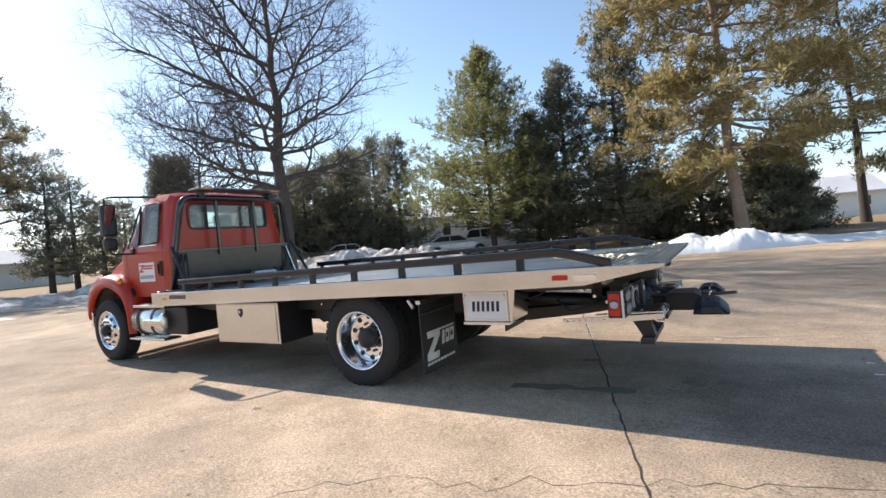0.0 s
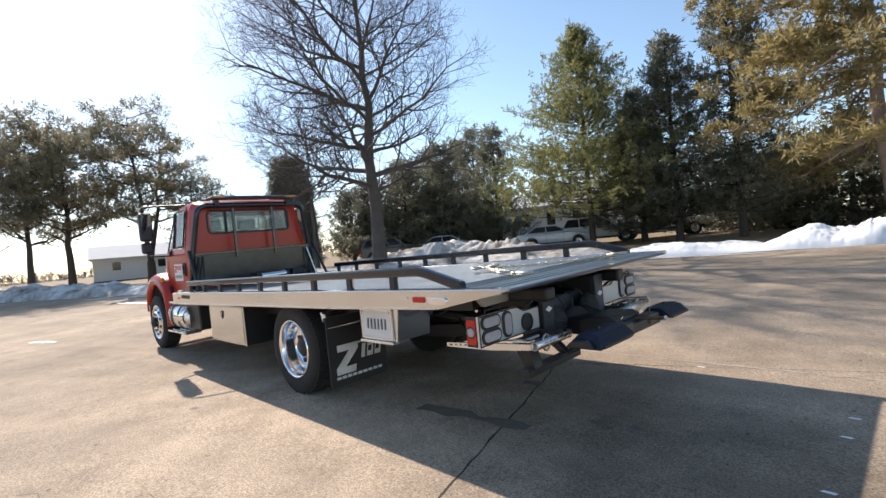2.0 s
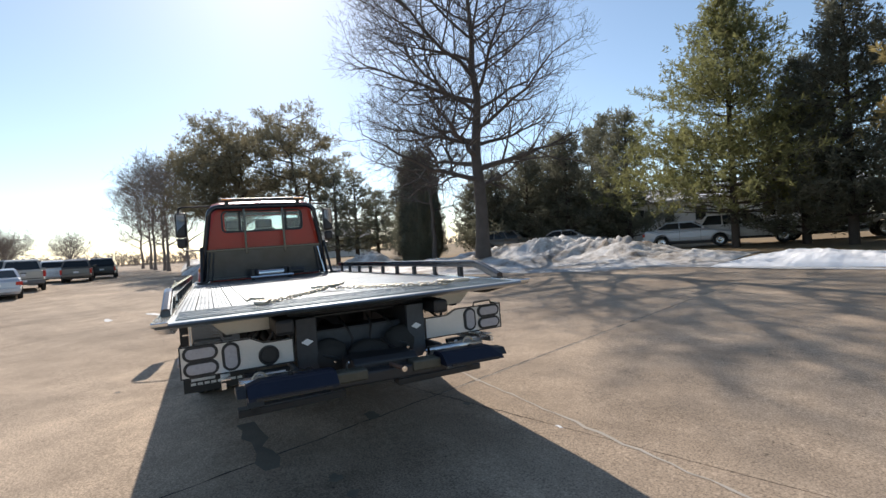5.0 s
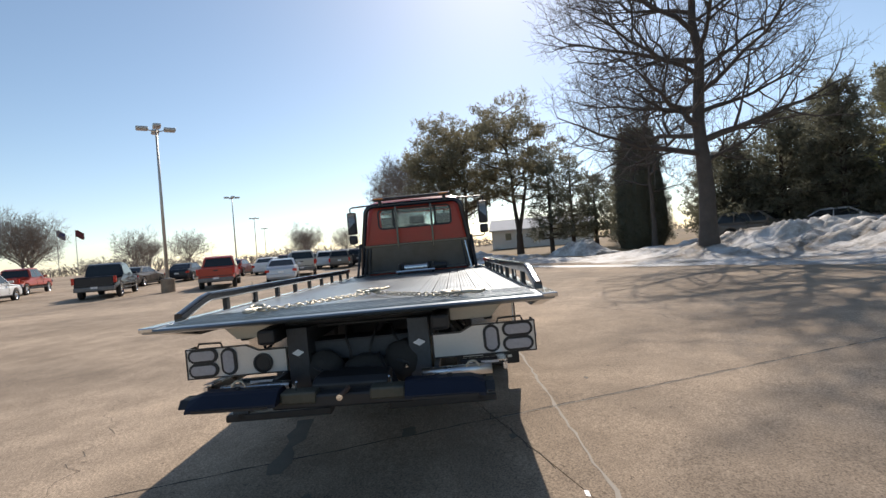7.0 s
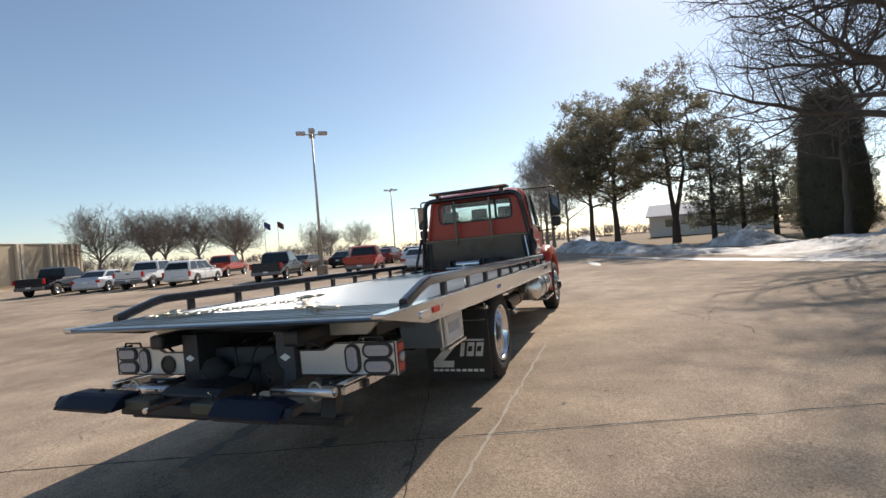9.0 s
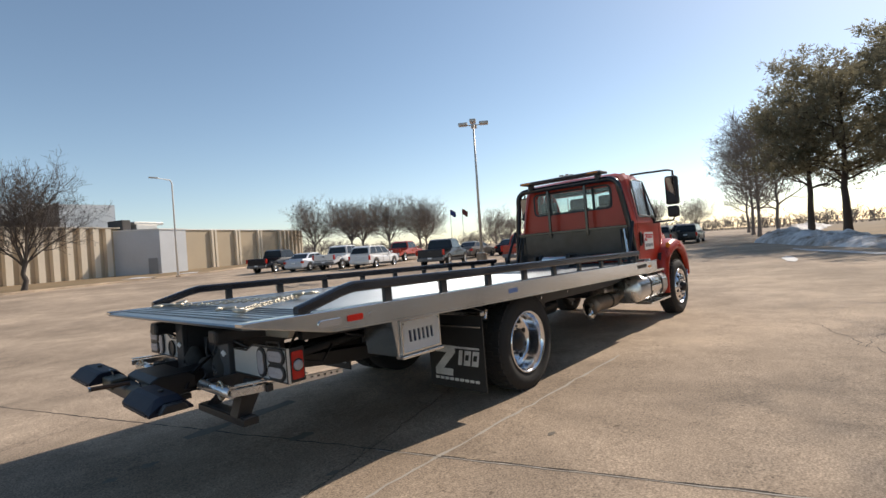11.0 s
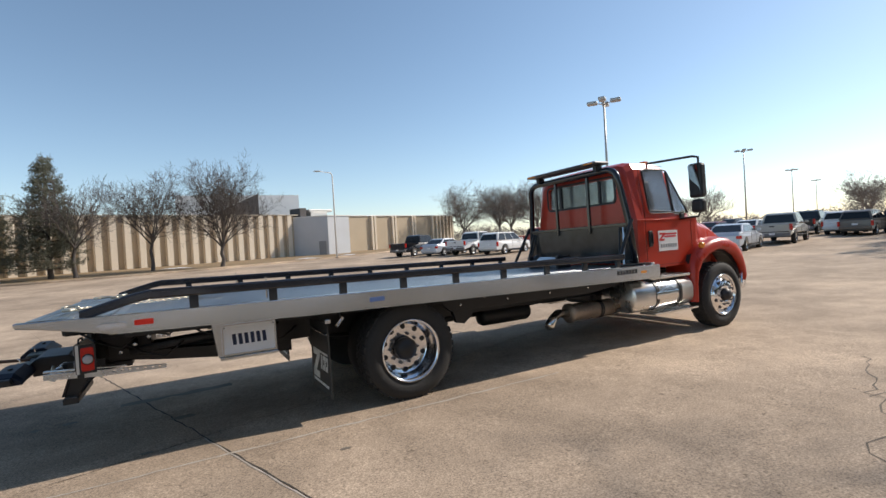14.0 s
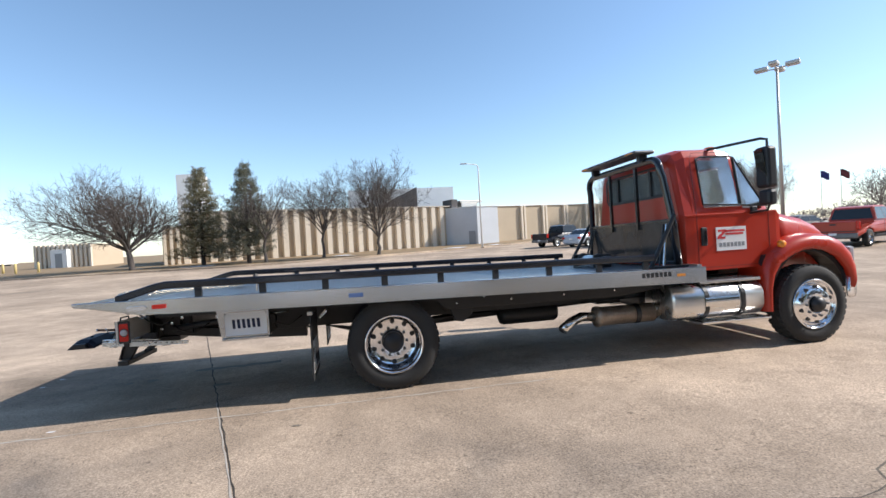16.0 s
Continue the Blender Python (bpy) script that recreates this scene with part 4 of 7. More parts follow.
# knurled tail plate
tail = bmesh.new()
nx, ny = 3, 2
rr = [[tail.verts.new(p) for p in ((2.28, y, deck_z(2.2) - 0.012), (2.60, y, 1.112), (DECK_R - 0.01, y, 1.105), (DECK_R, y, 1.095), (DECK_R - 0.01, y, 1.08), (2.60, y, 1.04), (2.28, y, 1.02))] for y in (-HALF + 0.02, HALF - 0.02)]
skin(tail, rr)
tailp = part("tail_plate", tail, ALU_DECK, deck, "sloping knurled aluminium tail")
teeth = bmesh.new()
for i in range(7):
    box(teeth, 2.34 + 0.07 * i, 2.355 + 0.07 * i, -HALF + 0.12, HALF - 0.12, 1.105, 1.1155)
tagged(part("grip_rib", teeth, ALU_DECK, tailp), kind="stuff")
for sd in (1, -1):
    rail = [(DECK_F, 0.85), (DECK_F, deck_z(DECK_F) - 0.0), (2.28, deck_z(2.28)), (DECK_R, 1.118), (DECK_R, 1.09), (2.32, 0.975), (1.0, 0.935)]
    rl = part("side_rail", prismed(rail, "y", sd * (HALF - 0.09), sd * HALF, 0.006), ALU_SIDE, deck, "smooth bright aluminium side rail")
    lip = prismed([(DECK_F, 0.85), (DECK_F, 0.864), (1.0, 0.949), (2.30, 0.989), (2.30, 0.975), (1.0, 0.935)], "y", sd * (HALF - 0.02), sd * (HALF + 0.008))
    part("rail_lip", lip, ALU_SIDE, rl)
    part("marker_lamp", prismed(rounded(2.08, 2.20, 1.02, 1.06, 0.01), "y", sd * HALF, sd * (HALF + 0.008)), LENS_RED, rl, "red side marker lamp")
    part("oval_lamp", prismed(oval(2.33, 1.035, 0.17, 0.048), "y", sd * HALF, sd * (HALF + 0.012), 0.003), CHROME, rl, "chrome oval side lamp")
    part("marker_lamp", prismed(rounded(1.93, 2.02, 1.035, 1.055, 0.008), "y", sd * HALF, sd * (HALF + 0.006)), STEEL, rl)
    if sd > 0:
        part("sticker", boxed(0.28, 0.42, sd * HALF, sd * (HALF + 0.002), 0.985, 1.025), BLUE_PRINT, rl, "small blue sticker")
    # nameplate on the rail
    wl = Matrix.Rotation(radians(180 if sd > 0 else 0), 4, "Z") @ Matrix.Rotation(radians(90), 4, "X")
    for k in range(7):
        part("badge_block", boxed(-2.72 - 0.052 * k - 0.036, -2.72 - 0.052 * k, sd * HALF, sd * (HALF + 0.003), 0.945, 0.995), BLACK, rl)
    part("name_plate", boxed(-3.24, -3.14, sd * HALF, sd * (HALF + 0.003), 0.935, 0.965), ORANGE_PRINT, rl, "orange badge end")
    # black guard bar on posts
    gr = new("guard_rail")
    gr.parent = deck
    yb = sd * 1.235
    pts = [(2.52, yb, deck_z(2.5) + 0.012), (2.20, yb, deck_z(2.2) + 0.105), (2.10, yb, deck_z(2.1) + 0.125), (-2.9, yb, deck_z(-2.9) + 0.125)]
    bm = bmesh.new()
    rings = []
    for (x, y, z) in pts:
        rings.append([bm.verts.new((x, y + a, z + b)) for a, b in rounded(-0.028, 0.028, -0.036, 0.036, 0.016, 2)])
    skin(bm, rings)
    part("bar", bm, BLACK_GLOSS, gr, "glossy black guard bar")
    for x in (1.81, 1.23, 0.64, 0.06, -0.51, -1.09, -1.68, -2.25, -2.8):
        part("post", boxed(x - 0.032, x + 0.032, yb - 0.018, yb + 0.018, deck_z(x) - 0.012, deck_z(x) + 0.10, 0.004), BLACK, gr)
    part("key_pin", tubed([(1.28, yb, deck_z(1.3) + 0.02), (1.28, yb, deck_z(1.3) + 0.19)], 0.008, 6), STEEL, gr)
part("front_sill", boxed(DECK_F - 0.02, DECK_F + 0.04, -HALF + 0.09, HALF - 0.09, 0.88, deck_z(DECK_F) + 0.02, 0.006), ALU, deck)
for x in (-3.0, -2.3, -1.6, -0.9, -0.2, 0.5, 1.2, 1.9):
    part("cross_beam", boxed(x - 0.04, x + 0.04, -HALF + 0.1, HALF - 0.1, deck_z(x) - 0.14, deck_z(x) - 0.045, 0.006), BLACK, deck)

# winch behind the rack
winch = new("winch")
winch.parent = truck
part("drum", lathed((-2.78, 0, RB + 0.10), "y", [(-0.26, 0.03), (-0.25, 0.085), (-0.22, 0.085), (-0.21, 0.05), (0.21, 0.05), (0.22, 0.085), (0.25, 0.085), (0.26, 0.03)], 20), BLACK, winch, "black winch drum", True)
part("cable", lathed((-2.78, 0, RB + 0.10), "y", [(-0.205, 0.056), (0.205, 0.056)], 20), STEEL, winch, "wound wire rope")
for y in (-0.30, 0.30):
    part("bracket", boxed(-2.9, -2.66, y - 0.02, y + 0.02, RB, RB + 0.17, 0.006), BLACK, winch)
part("motor", lathed((-2.78, 0.42, RB + 0.10), "y", [(-0.1, 0.05), (0.12, 0.05), (0.14, 0.03)], 14), BLACK, winch)
part("roller", tubed([(-2.60, -0.34, RB + 0.05), (-2.60, 0.34, RB + 0.05)], 0.02, 10), STEEL, winch)

# left-hand tool box
tb = part("tool_box", boxed(-2.25, -1.13, -1.20, -0.72, 0.39, 0.865, 0.01), ALU_SIDE, truck, "smooth aluminium under-deck tool box")
lid = part("door", boxed(-2.22, -1.17, -1.212, -1.20, 0.42, 0.85, 0.004), ALU_SIDE, tb, "plain aluminium locker door")
latch = [(-1.80, 0.80), (-1.74, 0.80), (-1.735, 0.75), (-1.77, 0.70), (-1.805, 0.75)]
part("latch", prismed(latch, "y", -1.222, -1.212), BLACK, lid, "black shield-shaped latch")
part("latch_core", prismed(oval(-1.77, 0.765, 0.03, 0.03), "y", -1.226, -1.222), STEEL, lid)
part("box_edge", boxed(-1.125, -1.118, -1.20, -0.72, 0.40, 0.86), BLACK, tb)

# slotted side boxes ahead of the tail, both sides: upright cover, rear face folded forward
for sd in (1, -1):
    bx = part("side_box", prismed([(1.21, 0.665), (1.21, 0.93), (1.70, 0.945), (1.66, 0.665)], "y", sd * 0.78, sd * 1.135, 0.006), STEEL, truck, "polished stainless side box")
    fr_holes = [[(1.29 + 0.046 * k + dx, 0.80 + dz) for dx, dz in ((0, -0.045), (0.030, -0.045), (0.036, 0.045), (0.006, 0.045))] for k in range(6)]
    pl = part("cover", prismed([(1.215, 0.675), (1.215, 0.925), (1.63, 0.925), (1.63, 0.675)], "y", sd * 1.139, sd * 1.150, holes=fr_holes), COVER_WHITE, bx, "pale cover with dark slanted slots")
    part("slot_back", boxed(1.27, 1.59, sd * 1.1365, sd * 1.1385, 0.745, 0.855), SLOT_DARK, bx)
    part("cover_rim", prismed([(1.215, 0.675), (1.215, 0.925), (1.63, 0.925), (1.63, 0.675)], "y", sd * 1.150, sd * 1.155, holes=[[(1.228, 0.688), (1.228, 0.912), (1.617, 0.912), (1.617, 0.688)]]), STEEL, bx)
    part("lower_edge", boxed(1.21, 1.65, sd * 1.10, sd * 1.175, 0.645, 0.668, 0.004), STEEL, bx)
    for bxx in (1.235, 1.61):
        part("screw", lathed((bxx, sd * 1.155, 0.90), "y", [(0, 0.007), (0.004 * sd, 0.006), (0.0045 * sd, 0)], 8), GREY_STEEL, pl)

# mud flaps
for sd in (1, -1):
    fl = part("mud_flap", prismed([(sd * 0.62, 0.86), (sd * 1.26, 0.86), (sd * 1.26, 0.19), (sd * 0.62, 0.19)], "x", 0.80, 0.812), FLAP, truck, "black mud flap with white print")
    for xa, xb, flip in ((0.812, 0.815, 1), (0.797, 0.80, -1)):
        c = sd * 0.94
        part("flap_mark", zig_mark(c - flip * 0.13, 0.43, 0.20, 0.27, "x", xa, xb, flip), FLAP_PRINT, fl, "white zigzag mark")
        part("flap_bar", prismed([(c - flip * 0.02, 0.545), (c - flip * 0.02, 0.562), (c + flip * 0.27, 0.562), (c + flip * 0.27, 0.545)], "x", xa, xb), FLAP_PRINT, fl)
        for k, (o, w) in enumerate(((0.02, 0.04), (0.085, 0.07), (0.175, 0.07))):
            part("flap_block", prismed([(c + flip * o, 0.40), (c + flip * (o + 0.025), 0.53), (c + flip * (o + 0.025 + w), 0.53), (c + flip * (o + w), 0.40)], "x", xa, xb, holes=[[(c + flip * (o + 0.015), 0.445), (c + flip * (o + 0.03), 0.495), (c + flip * (o + w), 0.495), (c + flip * (o + w - 0.012), 0.445)]] if k else ()), FLAP_PRINT, fl)
        for k in range(9):
            part("flap_line", boxed(xa, xb, c - 0.26 + 0.058 * k, c - 0.26 + 0.058 * k + 0.044, 0.255, 0.279), FLAP_PRINT, fl)
    part("flap_hanger", boxed(0.78, 0.83, sd * 0.60, sd * 1.27, 0.84, 0.875, 0.004), STEEL, truck)
    part("flap_batten", boxed(0.813, 0.822, sd * 0.66, sd * 1.24, 0.735, 0.752, 0.002), STEEL, fl, "thin steel batten")

# rear lamp panels
for sd in (1, -1):
    out, inn = sd * 1.18, sd * 0.49
    y0, y1 = min(out, inn), max(out, inn)
    panel = [(sd * 1.18, 0.71), (sd * 1.18, 0.915), (sd * 0.76, 0.915), (sd * 0.68, 0.875), (sd * 0.49, 0.875), (sd * 0.49, 0.71)]
    lp = part("lamp_panel", prismed(panel, "x", 2.552, 2.57, 0.0), PANEL_ALU, truck, "bright satin rear lamp panel")
    part("panel_return", boxed(2.452, 2.552, sd * 1.163, sd * 1.178, 0.71, 0.915, 0.004), BLACK, lp, "black folded side plate")
    part("side_reflector", prismed(rounded(2.464, 2.54, 0.728, 0.893, 0.012), "y", sd * 1.178, sd * 1.182, holes=[oval(2.50, 0.81, 0.072, 0.082, 10)]), LENS_RED, lp, "red reflector round the side lamp")
    part("side_lamp", lathed((2.50, sd * 1.178, 0.81), "y", [(0.0, 0.031), (0.012 * sd, 0.03), (0.016 * sd, 0.02), (0.017 * sd, 0.0)], 20), LENS_CLEAR, lp, "round pale side lamp", True)
    for nm, cy, cz, w, h in (("tail_lamp", 1.06, 0.865, 0.17, 0.065), ("tail_lamp", 1.06, 0.768, 0.17, 0.065), ("reverse_lamp", 0.885, 0.815, 0.075, 0.15)):
        fr = part(nm, prismed(oval(sd * cy, cz, w + 0.035, h + 0.035), "x", 2.57, 2.582, 0.003), BLACK, lp, "oval rear lamp in a black rubber ring")
        part("lens", prismed(oval(sd * cy, cz, w, h), "x", 2.582, 2.588, 0.002), LENS_CLEAR, fr, "pale oval lens")
        leds = bmesh.new()
        for k in range(5):
            if w > h:
                lathe(leds, (2.588, sd * cy - 0.05 + 0.025 * k, cz), "x", [(0, 0.008), (0.002, 0.008), (0.0021, 0)], 8)
            else:
                lathe(leds, (2.588, sd * cy, cz - 0.05 + 0.025 * k), "x", [(0, 0.008), (0.002, 0.008), (0.0021, 0)], 8)
        part("diode_row", leds, LENS_CLEAR, fr)
    part("handle_loop", tubed([(2.56, sd * 0.93, 0.912), (2.56, sd * 0.94, 0.942), (2.56, sd * 1.09, 0.945), (2.56, sd * 1.10, 0.912)], 0.007, 6), BLACK, lp, "thin black loop")
    part("panel_edge", prismed(panel, "x", 2.570, 2.574, holes=[[(sd * 1.172, 0.718), (sd * 1.172, 0.907), (sd * 0.763, 0.907), (sd * 0.683, 0.867), (sd * 0.498, 0.867), (sd * 0.498, 0.718)]]), BLACK, lp, "dark folded edge")
    strap = part("perforated_strap", prismed([(2.03, 0.625), (2.03, 0.655), (2.80, 0.705), (2.80, 0.665), (2.45, 0.635)], "y", sd * 0.93, sd * 0.955, 0.0, holes=[oval(2.075 + 0.05 * k, 0.643 + 0.0032 * k, 0.024, 0.014, 8) for k in range(7)]), ALU, truck, "perforated aluminium strap")
    part("strap_flange", prismed([(2.30, 0.684), (2.30, 0.692), (2.80, 0.725), (2.80, 0.717)], "y", sd * 0.90, sd * 0.955), ALU, strap)
    pipe = part("cross_tube", lathed((2.762, sd * 0.64, 0.667), "y", [(-0.22 * sd, 0.026), (-0.22 * sd, 0.034), (0.22 * sd, 0.034), (0.22 * sd, 0.022), (0.10 * sd, 0.022)], 20, caps=False), ALU, truck, "bright aluminium cross tube", True)
    part("tube_plug", lathed((2.762, sd * 0.76, 0.667), "y", [(0, 0.022), (0.001 * sd, 0.0)], 14), BLACK, pipe)
    part("tube_bracket", prismed([(2.48, 0.60), (2.48, 0.70), (2.76, 0.71), (2.80, 0.667), (2.76, 0.63)], "y", sd * 0.50, sd * 0.53), DARK_STEEL, truck)
    part("shackle", tubed([(2.78, sd * 0.74 + 0.045 * math.sin(radians(q)), 0.672 + 0.055 * math.cos(radians(q))) for q in range(0, 361, 30)], 0.008, 6, caps=False), ZINC, truck, "bright steel shackle ring", True)
    # lower boom side and hanging legs
    part("boom_side", prismed([(0.95, 0.50), (0.95, 0.61), (1.5, 0.65), (2.2, 0.70), (2.48, 0.78), (2.48, 0.66), (2.1, 0.60), (1.5, 0.53)], "y", sd * 0.24, sd * 0.37, 0.006), BLACK, truck)
    part("deck_runner", boxed(1.3, 2.74, sd * 0.50, sd * 0.62, 0.925, 1.025, 0.022), BLACK, truck, "black box-section deck runner")
    # the left plate takes a darker material than the right
    rp = part("rear_plate", prismed([(sd * 0.335, 0.60), (sd * 0.335, 1.0), (sd * 0.475, 1.0), (sd * 0.475, 0.64), (sd * 0.44, 0.60)], "x", 2.56, 2.60, 0.006), PLATE_BLUE if sd > 0 else DARK_STEEL, truck, "blue-grey upright plate" if sd > 0 else "dark upright plate")
    dm = [(sd * 0.405 - 0.042, 0.836), (sd * 0.405, 0.86), (sd * 0.405 + 0.042, 0.836), (sd * 0.405, 0.812)]
    part("diamond_mark", prismed(dm, "x", 2.601, 2.606), WHITE, rp, "small white diamond reflector")
    part("plate_return", boxed(2.30, 2.56, sd * 0.335, sd * 0.352, 0.62, 0.99, 0.003), DARK_STEEL, rp)
    leg = part("leg", prismed([(2.52, 0.68), (2.66, 0.68), (2.715, 0.50), (2.715, 0.455), (2.62, 0.455), (2.62, 0.50)], "y", sd * 0.745, sd * 0.80, 0.008), BLACK, truck, "black folded steel leg")
    part("leg_flange", prismed([(2.655, 0.68), (2.668, 0.68), (2.727, 0.50), (2.715, 0.495)], "y", sd * 0.72, sd * 0.82), BLACK, leg)
    bar = part("bumper_bar", boxed(2.615, 2.715, sd * 0.19, sd * 0.875, 0.445, 0.490, 0.006), BLACK, truck, "low black channel bar")
    part("bar_edge", boxed(2.63, 2.70, sd * 0.20, sd * 0.868, 0.4895, 0.4935), GREY_STEEL, bar)
    part("bar_hanger", prismed([(2.40, 0.66), (2.50, 0.66), (2.70, 0.487), (2.63, 0.487)], "y", sd * 0.29, sd * 0.35), BLACK, truck)
    part("gusset", prismed([(sd * 0.62, 0.93), (sd * 0.62, 1.04), (sd * 1.02, 1.05), (sd * 0.90, 0.93)], "x", 2.36, 2.40, 0.003), COVER_TAN, truck, "pale painted gusset plate")
    part("cylinder", tubed([(1.55, sd * 0.60, 0.80), (2.30, sd * 0.58, 0.74)], 0.032, 12), DARK_STEEL, truck, "", True)
    part("cylinder_rod", tubed([(1.1, sd * 0.61, 0.83), (1.55, sd * 0.60, 0.80)], 0.016, 10), STEEL, truck, "", True)
    for k, (xa, za) in enumerate(((0.95, 0.78), (1.45, 0.88), (1.9, 0.78), (2.2, 0.90))):
        part("hose", tubed([(xa, sd * 0.66, za), (xa + 0.14, sd * (0.69 + 0.02 * k), za - 0.10), (xa + 0.30, sd * 0.66, za - 0.05), (xa + 0.42, sd * 0.62, za + 0.04)], 0.010, 6), PLASTIC, truck, "", True)
    for k in range(3):
        part("air_fitting", lathed((2.15 + 0.10 * k, sd * 0.70, 0.86 - 0.05 * k), "y", [(-0.02, 0.014), (0.02, 0.014), (0.021, 0.0)], 8), STEEL, truck)
part("round_port", lathed((2.571, -0.655, 0.785), "x", [(0, 0.066), (0.012, 0.066), (0.013, 0.054), (0.006, 0.049), (0.006, 0.0)], 24), BLACK, truck, "round black port")
part("cross_head", prismed([(-0.34, 0.735), (-0.34, 0.865), (0.34, 0.865), (0.34, 0.735), (0.12, 0.735), (0.08, 0.70), (-0.08, 0.70), (-0.12, 0.735)], "x", 2.40, 2.44, 0.006), PLATE_BLUE, truck, "blue-grey steel cross plate")
part("head_lip", boxed(2.30, 2.44, -0.34, 0.34, 0.862, 0.874), DARK_STEEL, truck)
lump_rnd = random.Random(12)
for y, z, r, ln in ((-0.25, 0.70, 0.125, 0.13), (0.04, 0.675, 0.105, 0.17), (0.29, 0.715, 0.135, 0.135)):
    bm = bmesh.new()
    bmesh.ops.create_icosphere(bm, subdivisions=3, radius=1.0)
    for v in bm.verts:
        k = 1 + 0.16 * noise.noise(v.co * 2.3 + Vector((y * 9, 0, 0))) + 0.06 * noise.noise(v.co * 7)
        v.co = Vector((2.54 + v.co.x * 0.085 * k, y + v.co.y * ln * k, z + v.co.z * r * k))
    sh = part("sheave_block", bm, RUBBER, truck, "black rubber-covered sheave block", True)
    part("sheave_strap", tubed([(2.60, y - 0.06, z + 0.03), (2.632, y, z + 0.01), (2.60, y + 0.07, z - 0.02)], 0.010, 6), BLACK, sh)
    part("yoke_pin", lathed((2.625, y + 0.02, z - 0.02), "x", [(0, 0.014), (0.02, 0.012), (0.021, 0)], 8), STEEL, sh)
part("rear_floor", boxed(1.9, 2.34, -0.46, 0.44, 0.955, 0.995, 0.006), BLACK, truck)
part("mount_block", boxed(2.30, 2.52, -0.36, 0.38, 0.585, 0.635, 0.01), BLACK, truck)
for nm_y in (0.86, -0.62):
    nb = part("name_bar", boxed(2.56, 2.60, nm_y - 0.20, nm_y + 0.12, 0.645, 0.69, 0.004), BLACK, truck, "low black bar below the lamp panel")
    part("name_line", boxed(2.600, 2.603, nm_y - 0.14, nm_y + 0.06, 0.660, 0.676), WHITE, nb, "pale unreadable line of print")
part("hinge_pin", tubed([(2.48, -0.52, 1.02), (2.48, 0.52, 1.02)], 0.03, 12), BLACK, truck)
part("lift_cylinder", tubed([(1.2, 0.0, 0.72), (2.42, 0.0, 0.66)], 0.06, 14), BLACK, truck, "", True)
for y, dy in ((-0.12, 0.05), (0.10, -0.04), (0.20, 0.08)):
    part("hose", tubed([(2.35, y, 0.94), (2.50, y + 0.4 * dy, 0.88), (2.53, y + dy, 0.80), (2.50, y + 0.6 * dy, 0.70), (2.44, y, 0.63)], 0.010, 6), PLASTIC, truck, "", True)

# underlift with its folded arms
lift = new("underlift")
lift.parent = truck
lift.matrix_basis = Matrix.Translation((3.09, 0, 0.69)) @ Matrix.Rotation(radians(1.5), 4, "Z") @ Matrix.Rotation(radians(-1.6), 4, "X")
tagged(lift, "folded black wheel-lift arms behind the truck")
part("stinger", boxed(-0.66, -0.10, -0.11, 0.11, -0.11, 0.02, 0.012), BLACK, lift, "black box-section boom")
part("boom_head", prismed([(-0.36, -0.09), (-0.36, 0.02), (-0.31, 0.05), (-0.12, 0.055), (-0.07, 0.03), (-0.07, -0.10)], "y", -0.20, 0.24, 0.01), BLACK, lift, "black steel boom head")
part("cross_bar", boxed(-0.08, 0.03, -0.40, 0.40, -0.075, 0.0, 0.012), BLACK, lift)
peg = part("pull_peg", tubed([(-0.02, 0.02, 0.015), (0.20, 0.02, 0.03)], 0.014, 10), OLD_RUST, lift, "rusty pull peg")
part("peg_end", lathed((0.20, 0.02, 0.03), "x", [(0, 0.017), (0.012, 0.017), (0.013, 0.008), (0.014, 0)], 12), STEEL, peg)
for sd, yi, yo in ((-1, -0.35, -0.84), (1, 0.35, 0.79)):
    bm = bmesh.new()
    rings = []
    for y, hs, dz in ((yi, 0.92, 0), (yi + sd * 0.03, 1.0, 0), (yo - sd * 0.07, 1.0, 0), (yo, 0.78, -0.012)):
        rings.append([bm.verts.new((a, y, dz + b * hs)) for a, b in ((-0.115, -0.03), (-0.11, -0.012), (-0.055, 0.048), (0.035, 0.052), (0.065, 0.042), (0.12, -0.012), (0.122, -0.03))])
    skin(bm, rings)
    arm = part("arm", bm, ARM_BLUE, lift, "navy-blue faceted lift arm with a dusty top")
    part("grip_edge", boxed(0.118, 0.128, min(yi, yo) + 0.04, max(yi, yo) - 0.04, -0.034, -0.02), BLACK, arm)
    part("arm_foot", prismed([(-0.07, -0.02), (-0.05, 0.022), (0.05, 0.024), (0.085, -0.02)], "y", yo, yo + sd * 0.055, 0.006), BLACK, arm, "black end stop")
    part("ratchet", boxed(-0.07, 0.045, min(sd * 0.15, yi), max(sd * 0.15, yi), -0.045, 0.022, 0.012), OLIVE_STEEL, lift, "olive-grey steel ratchet block")
    part("lock_pin", tubed([(-0.02, sd * 0.27, -0.02), (0.0, sd * 0.27, 0.06), (0.015, sd * 0.26, 0.075)], 0.006, 6), STEEL, lift)
    part("arm_bolt", lathed((-0.01, sd * 0.60, 0.050), "z", [(0, 0.016), (0.012, 0.015), (0.013, 0)], 10), BLACK, arm)
part("hose", tubed([(-0.5, 0.14, 0.10), (-0.34, 0.20, 0.02), (-0.28, 0.26, -0.06), (-0.36, 0.27, -0.08), (-0.44, 0.22, 0.0)], 0.011, 6), PLASTIC, lift)
